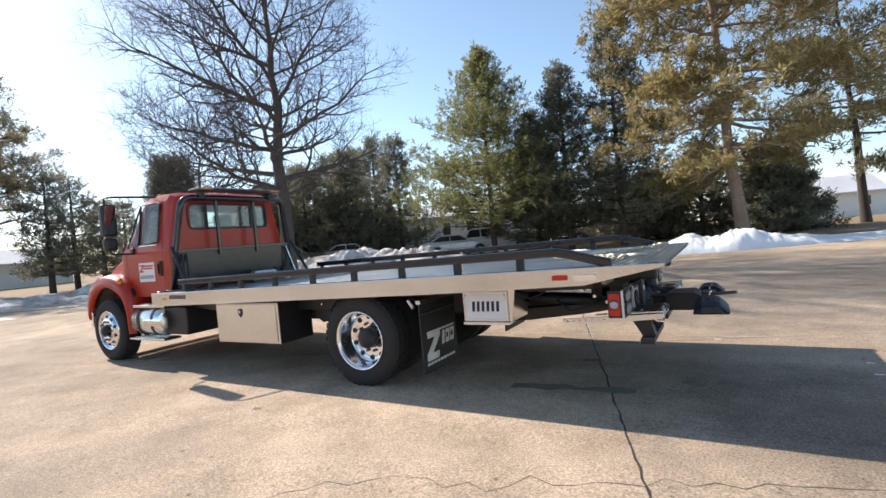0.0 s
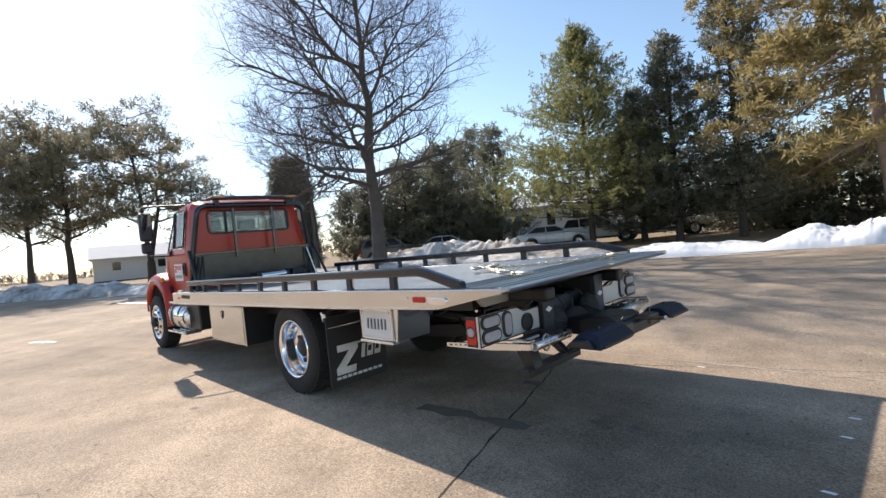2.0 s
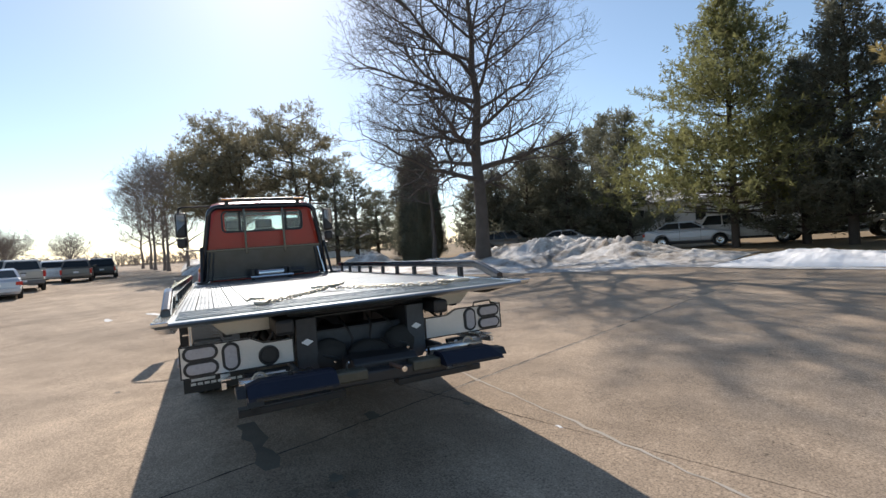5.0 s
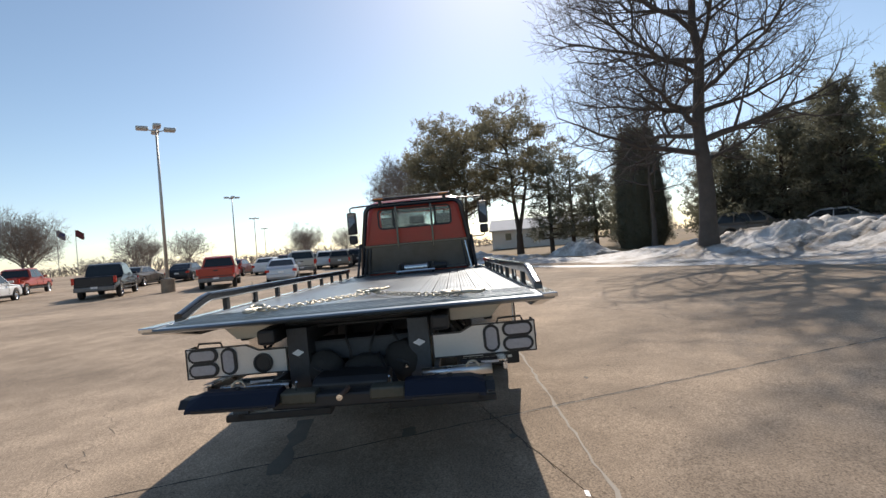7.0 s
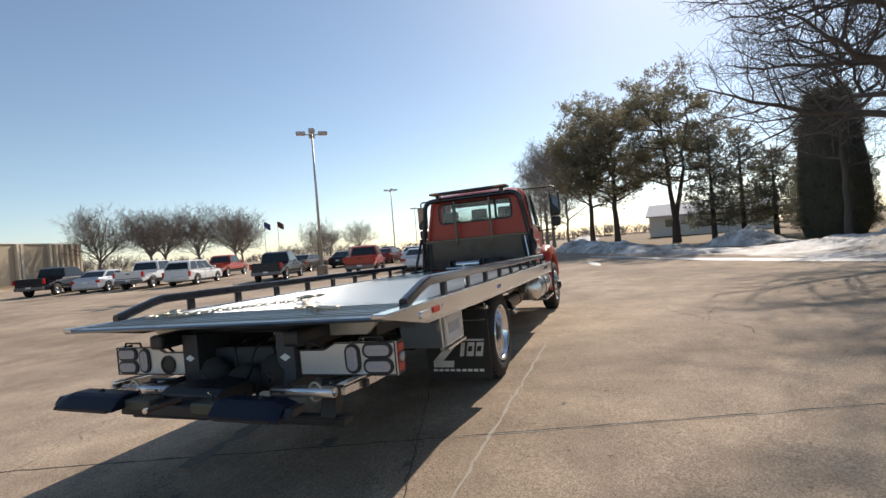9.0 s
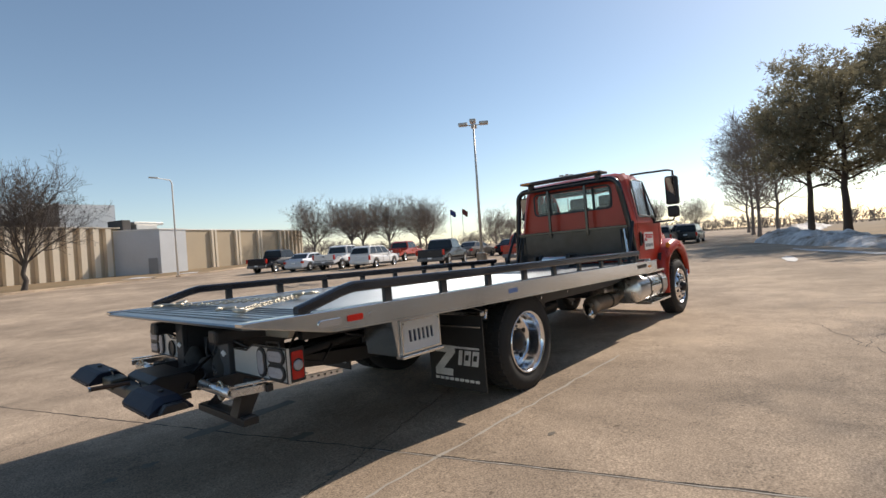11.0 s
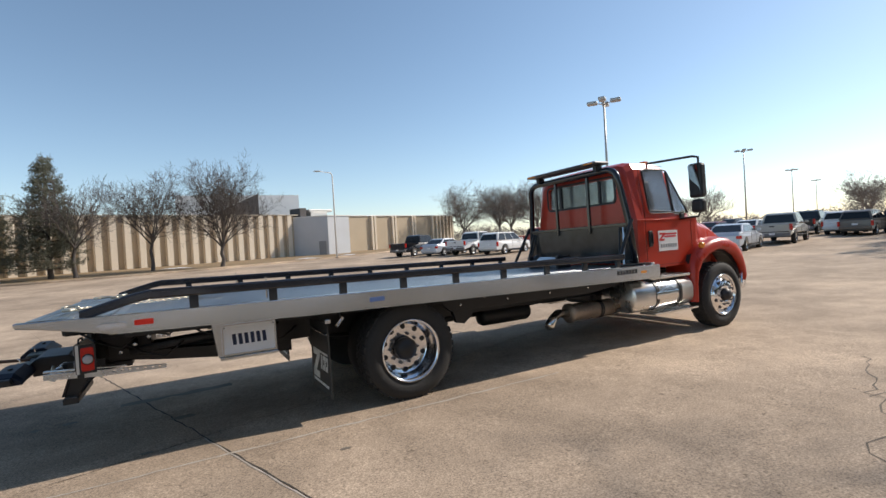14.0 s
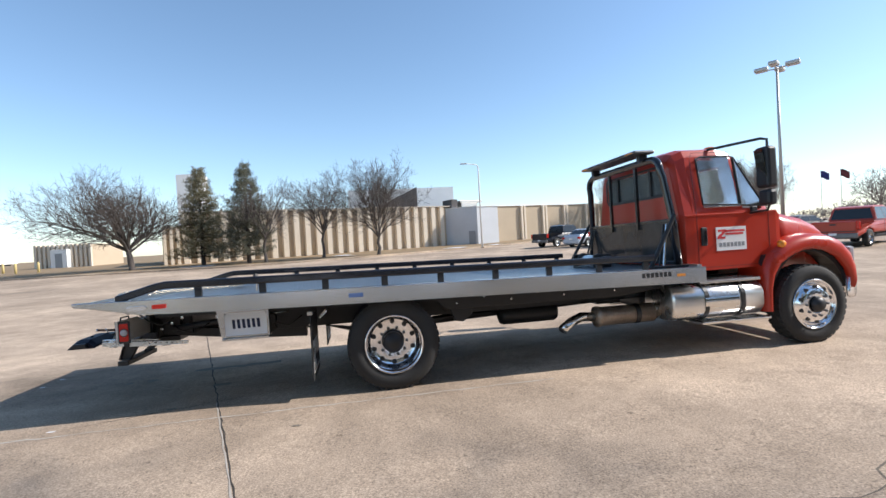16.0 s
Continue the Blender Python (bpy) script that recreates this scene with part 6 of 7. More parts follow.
def vehicle(kind, at, heading, material, label, group="parked vehicles in the lot"):
    """A parked car. Local x runs to its rear, which lies at 0; heading turns it."""
    L, half, r = {"sedan": (4.8, 0.90, 0.33), "suv": (4.8, 0.93, 0.36), "pickup": (5.7, 0.98, 0.40)}[kind]
    car = thing({"sedan": "sedan_car", "suv": "sport_utility_vehicle", "pickup": "pickup_truck"}[kind], Matrix.Translation(on_ground(*at, -0.005)) @ Matrix.Rotation(radians(heading), 4, "Z"), label, {"sedan": "car", "suv": "car", "pickup": "pickup truck"}[kind], group)
    xr, xf = -1.0 if kind != "pickup" else -1.15, -L + 0.9
    a1, a2 = arch(xr, r), arch(xf, r)
    low = 0.24 if kind == "sedan" else 0.34 if kind == "suv" else 0.46
    ar = [p for p in reversed(a1) if p[1] > low]
    af = [p for p in reversed(a2) if p[1] > low]
    if kind == "sedan":
        top = [(0.0, 0.45), (-0.02, 0.85), (-0.12, 0.98), (-1.0, 1.0), (-3.4, 0.95), (-4.4, 0.82), (-4.76, 0.65), (-4.8, 0.42)]
        gh = [(-0.55, 0.98), (-1.25, 1.40), (-1.7, 1.45), (-2.5, 1.44), (-3.45, 0.95)]
    elif kind == "suv":
        top = [(0.0, 0.50), (-0.03, 1.0), (-0.06, 1.08), (-3.45, 1.05), (-4.5, 0.95), (-4.76, 0.75), (-4.8, 0.50)]
        gh = [(-0.05, 1.06), (-0.35, 1.60), (-0.7, 1.70), (-2.6, 1.68), (-3.5, 1.04)]
    else:
        top = [(0.0, 0.62), (0.0, 1.20), (-3.9, 1.17), (-4.2, 1.14), (-5.4, 1.05), (-5.65, 0.9), (-5.7, 0.55)]
        gh = [(-1.95, 1.18), (-2.1, 1.80), (-2.5, 1.88), (-3.5, 1.86), (-4.25, 1.14)]
    body = [(0.0, low)] + top + [(-L, low)] + af[::-1][::-1] + ar[::-1][::-1]
    # outline runs over the top towards the nose and back along the sill, with both arches
    sill = [(-L + 0.05, low)] + sorted(af, key=lambda p: p[0]) + sorted(ar, key=lambda p: p[0]) + [(-0.05, low)]
    bm = bmesh.new()
    prism(bm, top + sill, "y", -half, half, 0.06)
    for v in bm.verts:
        u = (v.co.x + L / 2) / (L / 2)
        v.co.y *= (1 - 0.09 * abs(u) ** 4) * (1 - 0.05 * max(0.0, (v.co.z - 0.75) / 0.4)) * (1 - 0.05 * max(0.0, (0.55 - v.co.z) / 0.3))
    if kind == "pickup":
        b = part("body", bm, material, car)
        c = part("cut_bed", boxed(-1.85, -0.06, -half + 0.08, half - 0.08, 0.75, 1.6), material)
        b.matrix_basis = c.matrix_basis = Matrix.Identity(4)
        cut_local(b, c)
    else:
        b = part("body", bm, material, car)
    bm = bmesh.new()
    rings = []
    zb, zt = gh[0][1], max(p[1] for p in gh)
    for sd in (-1, 1):
        rings.append([bm.verts.new((x, sd * (half - 0.05 - 0.17 * (z - zb) / (zt - zb)), z)) for x, z in gh])
    skin(bm, rings)
    bmesh.ops.bevel(bm, geom=[e for e in bm.edges if e.calc_face_angle(0) > 0.5], offset=0.04, segments=2, affect="EDGES")
    roof = part("cabin", bm, material, car)
    cx = sum(p[0] for p in gh) / len(gh)
    for sd in (-1, 1):
        def pt(x, z, o=0.008):
            return (x, sd * (half - 0.05 - 0.17 * (z - zb) / (zt - zb) + o), z)
        zl, zh = zb + 0.05, zt - 0.09
        def edge(z, front):
            seq = gh[::-1] if front else gh
            for (xa, za), (xb, zb2) in zip(seq, seq[1:]):
                if min(za, zb2) <= z <= max(za, zb2) and za != zb2:
                    return xa + (xb - xa) * (z - za) / (zb2 - za)
            return seq[0][0]
        x0l, x0h, x1l, x1h = edge(zl, False) - 0.09, edge(zh, False) - 0.09, edge(zl, True) + 0.14, edge(zh, True) + 0.10
        n = 2 if kind != "suv" else 3
        for k in range(n):
            fa, fb = k / n + 0.012, (k + 1) / n - 0.012
            g = bmesh.new()
            g.faces.new([g.verts.new(pt(x0l + (x1l - x0l) * f, zl) if z == 0 else pt(x0h + (x1h - x0h) * f, zh)) for f, z in ((fa, 0), (fa, 1), (fb, 1), (fb, 0))])
            part("side_window", g, CAR_GLASS, roof)
    for front in (False, True):
        seq = gh[::-1] if front else gh
        (xa, za), (xb, zb2) = seq[0], seq[1]
        o = 0.012 if not front else -0.012
        g = bmesh.new()
        w0, w1 = half - 0.16, half - 0.30
        f0, f1 = 0.12, 0.9
        g.faces.new([g.verts.new((xa + (xb - xa) * f + o, y, za + (zb2 - za) * f + 0.006)) for f, y in ((f0, -w0), (f1, -w1), (f1, w1), (f0, w0))])
        part("windscreen" if front else "rear_window", g, CAR_GLASS, roof)
    car_wheels(car, (xr, xf), half, r)
    zt2 = top[1][1]
    for sd in (-1, 1):
        tall = 0.16 if kind == "sedan" else 0.34
        part("tail_lamp", boxed(-0.10, 0.012, sd * (half - (0.24 if kind == "sedan" else 0.13)), sd * (half + 0.004), zt2 - 0.03 - tall, zt2 - 0.03, 0.012), LENS_RED, car, "red tail lamp")
        part("headlamp", boxed(-L - 0.008, -L + 0.14, sd * (half - 0.30), sd * (half - 0.02), 0.62 if kind == "sedan" else 0.78, 0.74 if kind == "sedan" else 0.95, 0.012), LENS_CLEAR, car)
        part("door_mirror", boxed(gh[-1][0] + 0.25, gh[-1][0] + 0.38, sd * (half + 0.0), sd * (half + 0.18), gh[-1][1] + 0.05, gh[-1][1] + 0.19, 0.02), material, car)
    bz = 0.45 if kind == "sedan" else 0.55
    part("bumper", boxed(-0.08, 0.06, -half + 0.08, half - 0.08, bz - 0.11, bz + 0.11, 0.03), GREY_STEEL if kind == "pickup" else material, car)
    part("number_plate", boxed(0.0, 0.066, -0.15, 0.15, bz + (0.02 if kind == "pickup" else 0.16), bz + (0.12 if kind == "pickup" else 0.27)), WHITE, car)
    for sd in (-1, 1):
        part("sill_trim", boxed(xf + r + 0.12, xr - r - 0.12, sd * (half - 0.01), sd * (half + 0.012), low + 0.0, low + 0.07, 0.01), PLASTIC, car)
        part("door_handle", boxed(gh[-1][0] + 1.25, gh[-1][0] + 1.42, sd * half, sd * (half + 0.022), gh[0][1] - 0.16, gh[0][1] - 0.13, 0.006), material, car)
        for xs_ in (gh[-1][0] + 0.45, gh[-1][0] + 1.5):
            part("door_seam", boxed(xs_ - 0.006, xs_ + 0.006, sd * (half - 0.004), sd * (half + 0.003), low + 0.08, gh[0][1] - 0.04), BLACK, car)
    if kind == "pickup":
        part("tailgate_handle", boxed(-0.01, 0.014, -0.12, 0.12, 1.02, 1.09, 0.006), BLACK, car)
        part("tailgate_step", boxed(-0.005, 0.01, -half + 0.16, half - 0.16, 0.72, 0.76, 0.004), PLASTIC, car)
    part("underbody", boxed(-L + 0.3, -0.3, -half + 0.2, half - 0.2, low - 0.06, low + 0.12), BLACK, car)
    return car


def cut_local(ob, cutter):
    par = ob.parent
    ob.parent = None
    bpy.context.view_layer.update()
    cut(ob, [cutter])
    ob.parent = par


RED_CAR, BLUE_CAR, WHITE_CAR = paint("faded_red_car_paint", (0.42, 0.05, 0.025)), paint("dark_blue_car_paint", (0.006, 0.008, 0.016)), paint("white_car_paint", (0.75, 0.75, 0.74))
SILVER_CAR, BLACK_CAR, GREY_CAR = paint("silver_blue_car_paint", (0.54, 0.57, 0.62), 0.3), paint("black_car_paint", (0.015, 0.015, 0.018)), paint("grey_brown_car_paint", (0.17, 0.15, 0.13), 0.3)
TAN_CAR, GREEN_CAR = paint("pale_tan_car_paint", (0.42, 0.40, 0.36), 0.3), paint("dark_green_car_paint", (0.02, 0.03, 0.027))
MAROON_CAR = paint("maroon_car_paint", (0.16, 0.022, 0.02))
for kind, at, head, paint_m, label in (
        ("pickup", (-20.8, -12.6), 21, RED_CAR, "orange-red pickup truck parked beside a light pole"),
        ("sedan", (-22.6, -9.6), 16, SILVER_CAR, "silver-blue four-door sedan parked in the lot"),
        ("pickup", (-18.7, -17.9), 23, BLUE_CAR, "dark blue pickup truck beside a concrete pole base"),
        ("suv", (-18.5, -25.0), 20, WHITE_CAR, "white crossover parked between two pickups"),
        ("pickup", (-17.25, -27.75), 22, WHITE_CAR, "white crew-cab pickup truck"),
        ("sedan", (-16.2, -30.3), 24, SILVER_CAR, "silver sedan parked beside a dark pickup"),
        ("pickup", (-14.7, -33.3), 24, BLUE_CAR, "dark blue pickup truck at the end of the row"),
        ("pickup", (-25.2, -29.0), 22, RED_CAR, "faded red pickup truck in the second row"),
        ("sedan", (-27.5, -22.4), 10, GREY_CAR, "grey car in the second row"),
        ("sedan", (-31.5, -21.0), 10, BLUE_CAR, "dark blue car in the second row"),
        ("sedan", (-33.5, -17.8), 8, MAROON_CAR, "maroon car in the second row"),
        ("sedan", (-34.5, -15.4), 8, WHITE_CAR, "white car in the second row"),
        ("pickup", (-28.5, -10.2), 16, TAN_CAR, "pale silver-tan pickup truck behind a silver sedan"),
        ("suv", (-38.8, -11.2), 10, WHITE_CAR, "white wagon far down the lot"),
        ("pickup", (-39.5, -13.9), 12, GREEN_CAR, "dark green pickup truck far down the lot"),
        ("suv", (-37.0, -9.5), 8, GREY_CAR, "grey-brown wagon far down the lot"),
        ("suv", (-41.0, -8.6), 6, BLACK_CAR, "black van far down the lot"),
        ("sedan", (-45.0, -14.0), 6, BLACK_CAR, "black car far down the lot"),
        ("suv", (-48.0, -17.0), 6, SILVER_CAR, "silver wagon far down the lot"),
        ("sedan", (-52.0, -20.0), 6, MAROON_CAR, "maroon car far down the lot"),
        ("suv", (-55.0, -13.0), 6, GREY_CAR, "grey wagon far down the lot"),
        ("sedan", (-50.0, -26.0), 6, BLUE_CAR, "dark blue car far down the lot"),
        ("suv", (-12.4, 24.4), -150, WHITE_CAR, "white wagon behind the snow bank"),
        ("sedan", (-14.6, 22.6), -150, SILVER_CAR, "pale silver car behind the snow bank"),
        ("pickup", (-10.0, 26.5), -150, WHITE_CAR, "white pickup with red tail lamps behind the snow bank"),
        ("suv", (-24.5, 17.4), -150, GREY_CAR, "grey wagon behind the snow bank"),
        ("sedan", (-21.0, 19.6), -150, SILVER_CAR, "silver car behind the snow bank")):
    vehicle(kind, at, head, paint_m, label)


# ---- lamp posts and flags ----
def lot_lamp(at, height, label):
    """A tall lot lamp: concrete drum, tapered pole, two flat lantern heads on short arms."""
    p = thing("light_pole", Matrix.Translation(on_ground(*at, -0.02)) @ Matrix.Rotation(radians(35), 4, "Z"), label, "lamp post", "lot lamp posts")
    part("base", lathed((0, 0, 0), "z", [(0, 0.36), (0.72, 0.36), (0.76, 0.33), (0.765, 0)], 20), CONCRETE, p, "concrete drum base")
    part("base_plate", boxed(-0.2, 0.2, -0.2, 0.2, 0.76, 0.80, 0.01), GALV, p)
    part("pole", tubed([(0, 0, 0.76), (0, 0, height * 0.6), (0, 0, height)], [0.10, 0.075, 0.055], 10), GALV, p, "", True)
    for k in range(4):
        a = math.pi / 2 * k
        d = Vector((math.cos(a), math.sin(a), 0))
        arm = part("arm", tubed([(0, 0, height - 0.08), d * 0.45 + Vector((0, 0, height))], 0.03, 6), GALV, p)
        h = boxed(0.38, 0.98, -0.2, 0.2, height - 0.03, height + 0.16, 0.05, m=Matrix.Rotation(a, 4, "Z"))
        head = part("lantern", h, GALV, p, "flat lamp head")
        part("lens", boxed(0.42, 0.94, -0.17, 0.17, height - 0.045, height - 0.03, 0.004, m=Matrix.Rotation(a, 4, "Z")), LENS_CLEAR, head)
    return p


lot_lamp((-21.1, -15.5), 9.15, "tall galvanised lot lamp on a concrete base")
lot_lamp((-58.9, -28.6), 9.5, "tall lot lamp further down the lot")
lot_lamp((-95.1, -40.6), 9.4, "tall lot lamp far down the lot")
lot_lamp((-131.0, -52.6), 9.4, "tall lot lamp far down the lot")

sl = thing("street_lamp", Matrix.Translation(on_ground(-11.8, -41.8, 0)), "slim white street lamp with one arm over the lawn edge", "lamp post")
part("pole", tubed([(0, 0, 0), (0, 0, 8.2), (0.15, 0.06, 8.45), (0.6, 0.2, 8.5)], [0.09, 0.06, 0.05, 0.04], 10), WALL_WHITE, sl, "", True)
part("arm", tubed([(0.15, 0.06, 8.45), (1.5, 0.55, 8.52)], 0.035, 8), WALL_WHITE, sl)
part("lantern", boxed(1.3, 1.95, 0.42, 0.72, 8.46, 8.56, 0.03), GALV, sl)
part("foot", boxed(-0.16, 0.16, -0.16, 0.16, 0.0, 0.12, 0.02), CONCRETE, sl)

FLAG_RED, FLAG_BLUE = mat("flag_red_cloth", (0.16, 0.06, 0.07), 0.8), mat("flag_blue_cloth", (0.04, 0.06, 0.2), 0.8)
for (x, y), m_, nm in (((-124.0, -107.0), FLAG_BLUE, "dark blue flag on a pole"), ((-127.5, -104.5), FLAG_RED, "striped flag on a pole")):
    fp = thing("flagpole", Matrix.Translation(on_ground(x, y, 0)), nm, "flagpole")
    part("pole", tubed([(0, 0, 0), (0, 0, 13.0)], [0.12, 0.07], 8), GALV, fp)
    bm = bmesh.new()
    n = 8
    rows = [[bm.verts.new((0.5 * s + 0.05, 2.9 * s, 12.7 - v * 1.9 - 0.8 * s + 0.2 * math.sin(5 * s + v))) for v in (0, 0.5, 1)] for s in [k / n for k in range(n + 1)]]
    for a, b in zip(rows, rows[1:]):
        for k in range(2):
            bm.faces.new((a[k], a[k + 1], b[k + 1], b[k]))
    bmesh.ops.solidify(bm, geom=bm.faces[:], thickness=0.01)
    part("flag", bm, m_, fp, "", True)

# ---- the long ribbed building ----
BASE_W = 0.20
bld = thing("industrial_building", Matrix.Identity(4), "long low concrete building with vertical ribs and a flat roof", "building", kind="")
# the wall runs parallel to the slabs of the lot; FACE carries its own lengths (along, out, up) into the world
FACE = Matrix.Translation((-10.68, -56.0, 0.0)) @ Matrix.Rotation(SLAB_TURN, 4, "Z")


def set_in(ob):
    ob.matrix_basis = FACE
    return ob


wall = set_in(part("wall", boxed(-0.5, 30.4, -14, 0, BASE_W, 5.62), WALL_TAN, bld, "tan wall between pale ribs"))
rib = prismed([(-0.36, 0.0), (-0.27, 0.40), (0.27, 0.40), (0.36, 0.0)], "z", BASE_W, 5.68)
first = part("rib", rib, WALL_RIB, bld, "pale precast concrete rib")
first.matrix_basis = FACE @ pose(30.0, 0, 0)
for k in range(1, 25):
    again(first, bld, FACE @ pose(30.0 - 1.22 * k, 0, 0))
set_in(part("coping", boxed(-0.5, 30.5, -0.1, 0.46, 5.69, 5.78, 0.02), WALL_RIB, bld))
set_in(part("end_wall", boxed(30.4, 32.1, -14, 0.25, BASE_W, 4.3), WALL_TAN, bld))
for k in range(3):
    set_in(part("rib", boxed(30.7 + 0.6 * k - 0.14, 30.7 + 0.6 * k + 0.14, 0.25, 0.5, BASE_W, 4.32, 0.02), WALL_RIB, bld))
shed = set_in(part("annex", prismed([(0.02, 0.0), (-2.58, 3.6), (-5.73, 3.6), (-5.73, -4.0), (0.02, -4.0)], "z", BASE_W, 5.36), WALL_GREY, bld, "plain grey-white sheet-metal annex"))
part("annex_edge", prismed([(0.10, 0.0), (-2.54, 3.68), (-5.81, 3.68), (-5.81, -4.0), (0.10, -4.0)], "z", 5.36, 5.48), WALL_WHITE, shed)
part("annex_door", boxed(-0.45, 0.45, 0.0, 0.05, BASE_W, 2.35, 0.01, m=Matrix.Translation((-2.10, 3.02, 0)) @ Matrix.Rotation(math.atan2(3.6, -2.58) - math.pi, 4, "Z") @ Matrix.Rotation(math.pi, 4, "Z") @ Matrix.Translation((0, -0.06, 0))), GREY_PRINT, shed, "grey steel door")
for x0, x1, z0, z1 in ((-1.6, -0.7, 5.4, 6.6), (-4.6, -2.2, 5.4, 6.15), (-5.4, -2.0, 6.15, 6.45)):
    set_in(part("roof_unit", boxed(x0, x1, -2, 0.5, z0, z1, 0.05), GALV if z0 > 6 or x1 < -2 else ROOF_DARK, bld, "metal roof unit"))
w2 = set_in(part("wall", boxed(-28.4, -5.73, -10, 0.6, BASE_W, 5.55), WALL_TAN, bld, "smooth tan panel wall"))
part("coping", boxed(-28.5, -5.73, -10, 0.75, 5.55, 5.68, 0.02), WALL_WHITE, w2)
for x in (-11.6, -12.1, -15.4, -15.9, -19.3, -19.8, -23.6, -24.5, -25.3, -26.1, -26.9, -27.7, -28.2):
    part("pilaster", boxed(x - 0.16, x + 0.16, 0.6, 0.95, BASE_W, 5.53, 0.02), WALL_RIB, w2)
part("roof_block", boxed(-15, 2, -82, -72, 4.5, 10.0), WALL_WHITE, bld, "tall pale hall behind the long wall")
bm = bmesh.new()
prism(bm, [(2.0, 4.5), (2.0, 5.0), (-9.0, 10.2), (-9.0, 4.5)], "y", -74, -71.9)
part("roof_slope", bm, ROOF_DARK, bld, "dark sloping roof")
part("tower", boxed(25.0, 28.5, -80, -76, 0.3, 14.0), WALL_WHITE, bld, "pale square tower block")
set_in(part("roof", boxed(-5.6, 30.3, -13.9, -0.12, 5.62, 5.67), ROOF_DARK, bld))
low = thing("gate_house", Matrix.Translation((37.0, -65.0, 0.35)) @ Matrix.Rotation(radians(-10), 4, "Z"), "small ribbed concrete building with a pale doorway", "building")
part("wall", boxed(-3.6, 3.6, -3, 3, 0, 3.1), WALL_TAN, low)
for k in range(13):
    part("rib", boxed(-3.6 + 0.58 * k - 0.16, -3.6 + 0.58 * k + 0.16, 3.0, 3.25, 0, 3.2, 0.02), WALL_RIB, low)
dr = part("doorway", boxed(-1.2, 0.9, 3.2, 3.9, 0, 2.55, 0.03), WALL_WHITE, low, "white door surround")
part("door", boxed(-0.6, 0.3, 3.88, 3.93, 0, 2.05, 0.01), GREY_PRINT, dr)
tr = thing("box_trailer", Matrix.Translation((52.0, -70.0, 0.3)) @ Matrix.Rotation(radians(-25), 4, "Z"), "white box trailer parked behind the lawn", "trailer")
part("box", boxed(-5, 4, -1.25, 1.25, 1.1, 3.2, 0.04), WALL_WHITE, tr)
part("wheel", lathed((-3, 1.1, 0.5), "y", [(-0.15, 0.3), (-0.15, 0.5), (0.15, 0.5), (0.15, 0.3)], 16), RUBBER, tr)
part("wheel", lathed((-4.1, 1.1, 0.5), "y", [(-0.15, 0.3), (-0.15, 0.5), (0.15, 0.5), (0.15, 0.3)], 16), RUBBER, tr)
part("landing_leg", boxed(2.4, 2.6, 0.8, 1.0, 0, 1.1), BLACK, tr)
part("frame", boxed(-4.8, 3.8, -0.5, 0.5, 0.9, 1.1), BLACK, tr)
BOLLARD = mat("yellow_bollard_paint", (0.62, 0.50, 0.22), 0.6)
for x, y in ((33.5, -47.0), (31.8, -47.5), (36.5, -50.0), (40.0, -51.0)):
    bo = part("bollard", lathed((0, 0, 0), "z", [(0, 0.11), (1.05, 0.11), (1.12, 0.08), (1.14, 0.0)], 14), BOLLARD, None, "", True)
    bo.matrix_basis = Matrix.Translation(on_ground(x, y, -0.02))
    tagged(bo, "pale yellow steel bollard at the lawn edge", "bollard", "bollards")

# kerb along the lawn
bm = bmesh.new()
xs = [100 - 2.0 * k for k in range(90)]
rings = []
for x in xs:
    y = curb_y(x)
    z = ground_z(x, y)
    rings.append([bm.verts.new((x, y + a, z + b)) for a, b in ((0.0, -0.05), (0.0, 0.10), (-0.04, 0.13), (-0.18, 0.13), (-0.18, -0.05))])
skin(bm, rings)
tagged(part("kerb", bm, CONCRETE), "low concrete kerb along the lawn", "kerb", kind="structure")
verts, faces = [], []
for x in xs:
    y0 = curb_y(x)
    for f in (0, 0.15, 0.4, 1.0):
        y = y0 - 0.17 - f * 30
        verts.append((x, y, ground_z(x, y) + 0.10))
for i in range(len(xs) - 1):
    for j in range(3):
        faces.append((i * 4 + j, i * 4 + j + 1, (i + 1) * 4 + j + 1, (i + 1) * 4 + j))
tagged(flat_mesh("lawn", verts, faces, GRASS), "strip of dry brown winter lawn", "lawn", kind="structure")
for k, (x, y, w) in enumerate(((-9.5, -44.5, 1.6), (2.0, -43.0, 1.5), (14.0, -38.0, 2.0), (-14.5, -46.5, 1.4))):
    vs = [(x, y, ground_z(x, y) + 0.16)] + [(x + w * math.cos(a) * (0.7 + 0.3 * math.sin(3 * a + k)), y + 0.4 * w * math.sin(a), ground_z(x, y) + 0.105) for a in [6.283 * q / 16 for q in range(16)]]
    tagged(flat_mesh("snow_patch", vs, [(0, 1 + q, 1 + (q + 1) % 16) for q in range(16)], SNOW, None, True), "thin melting snow patch on the lawn", "snow", kind="stuff")

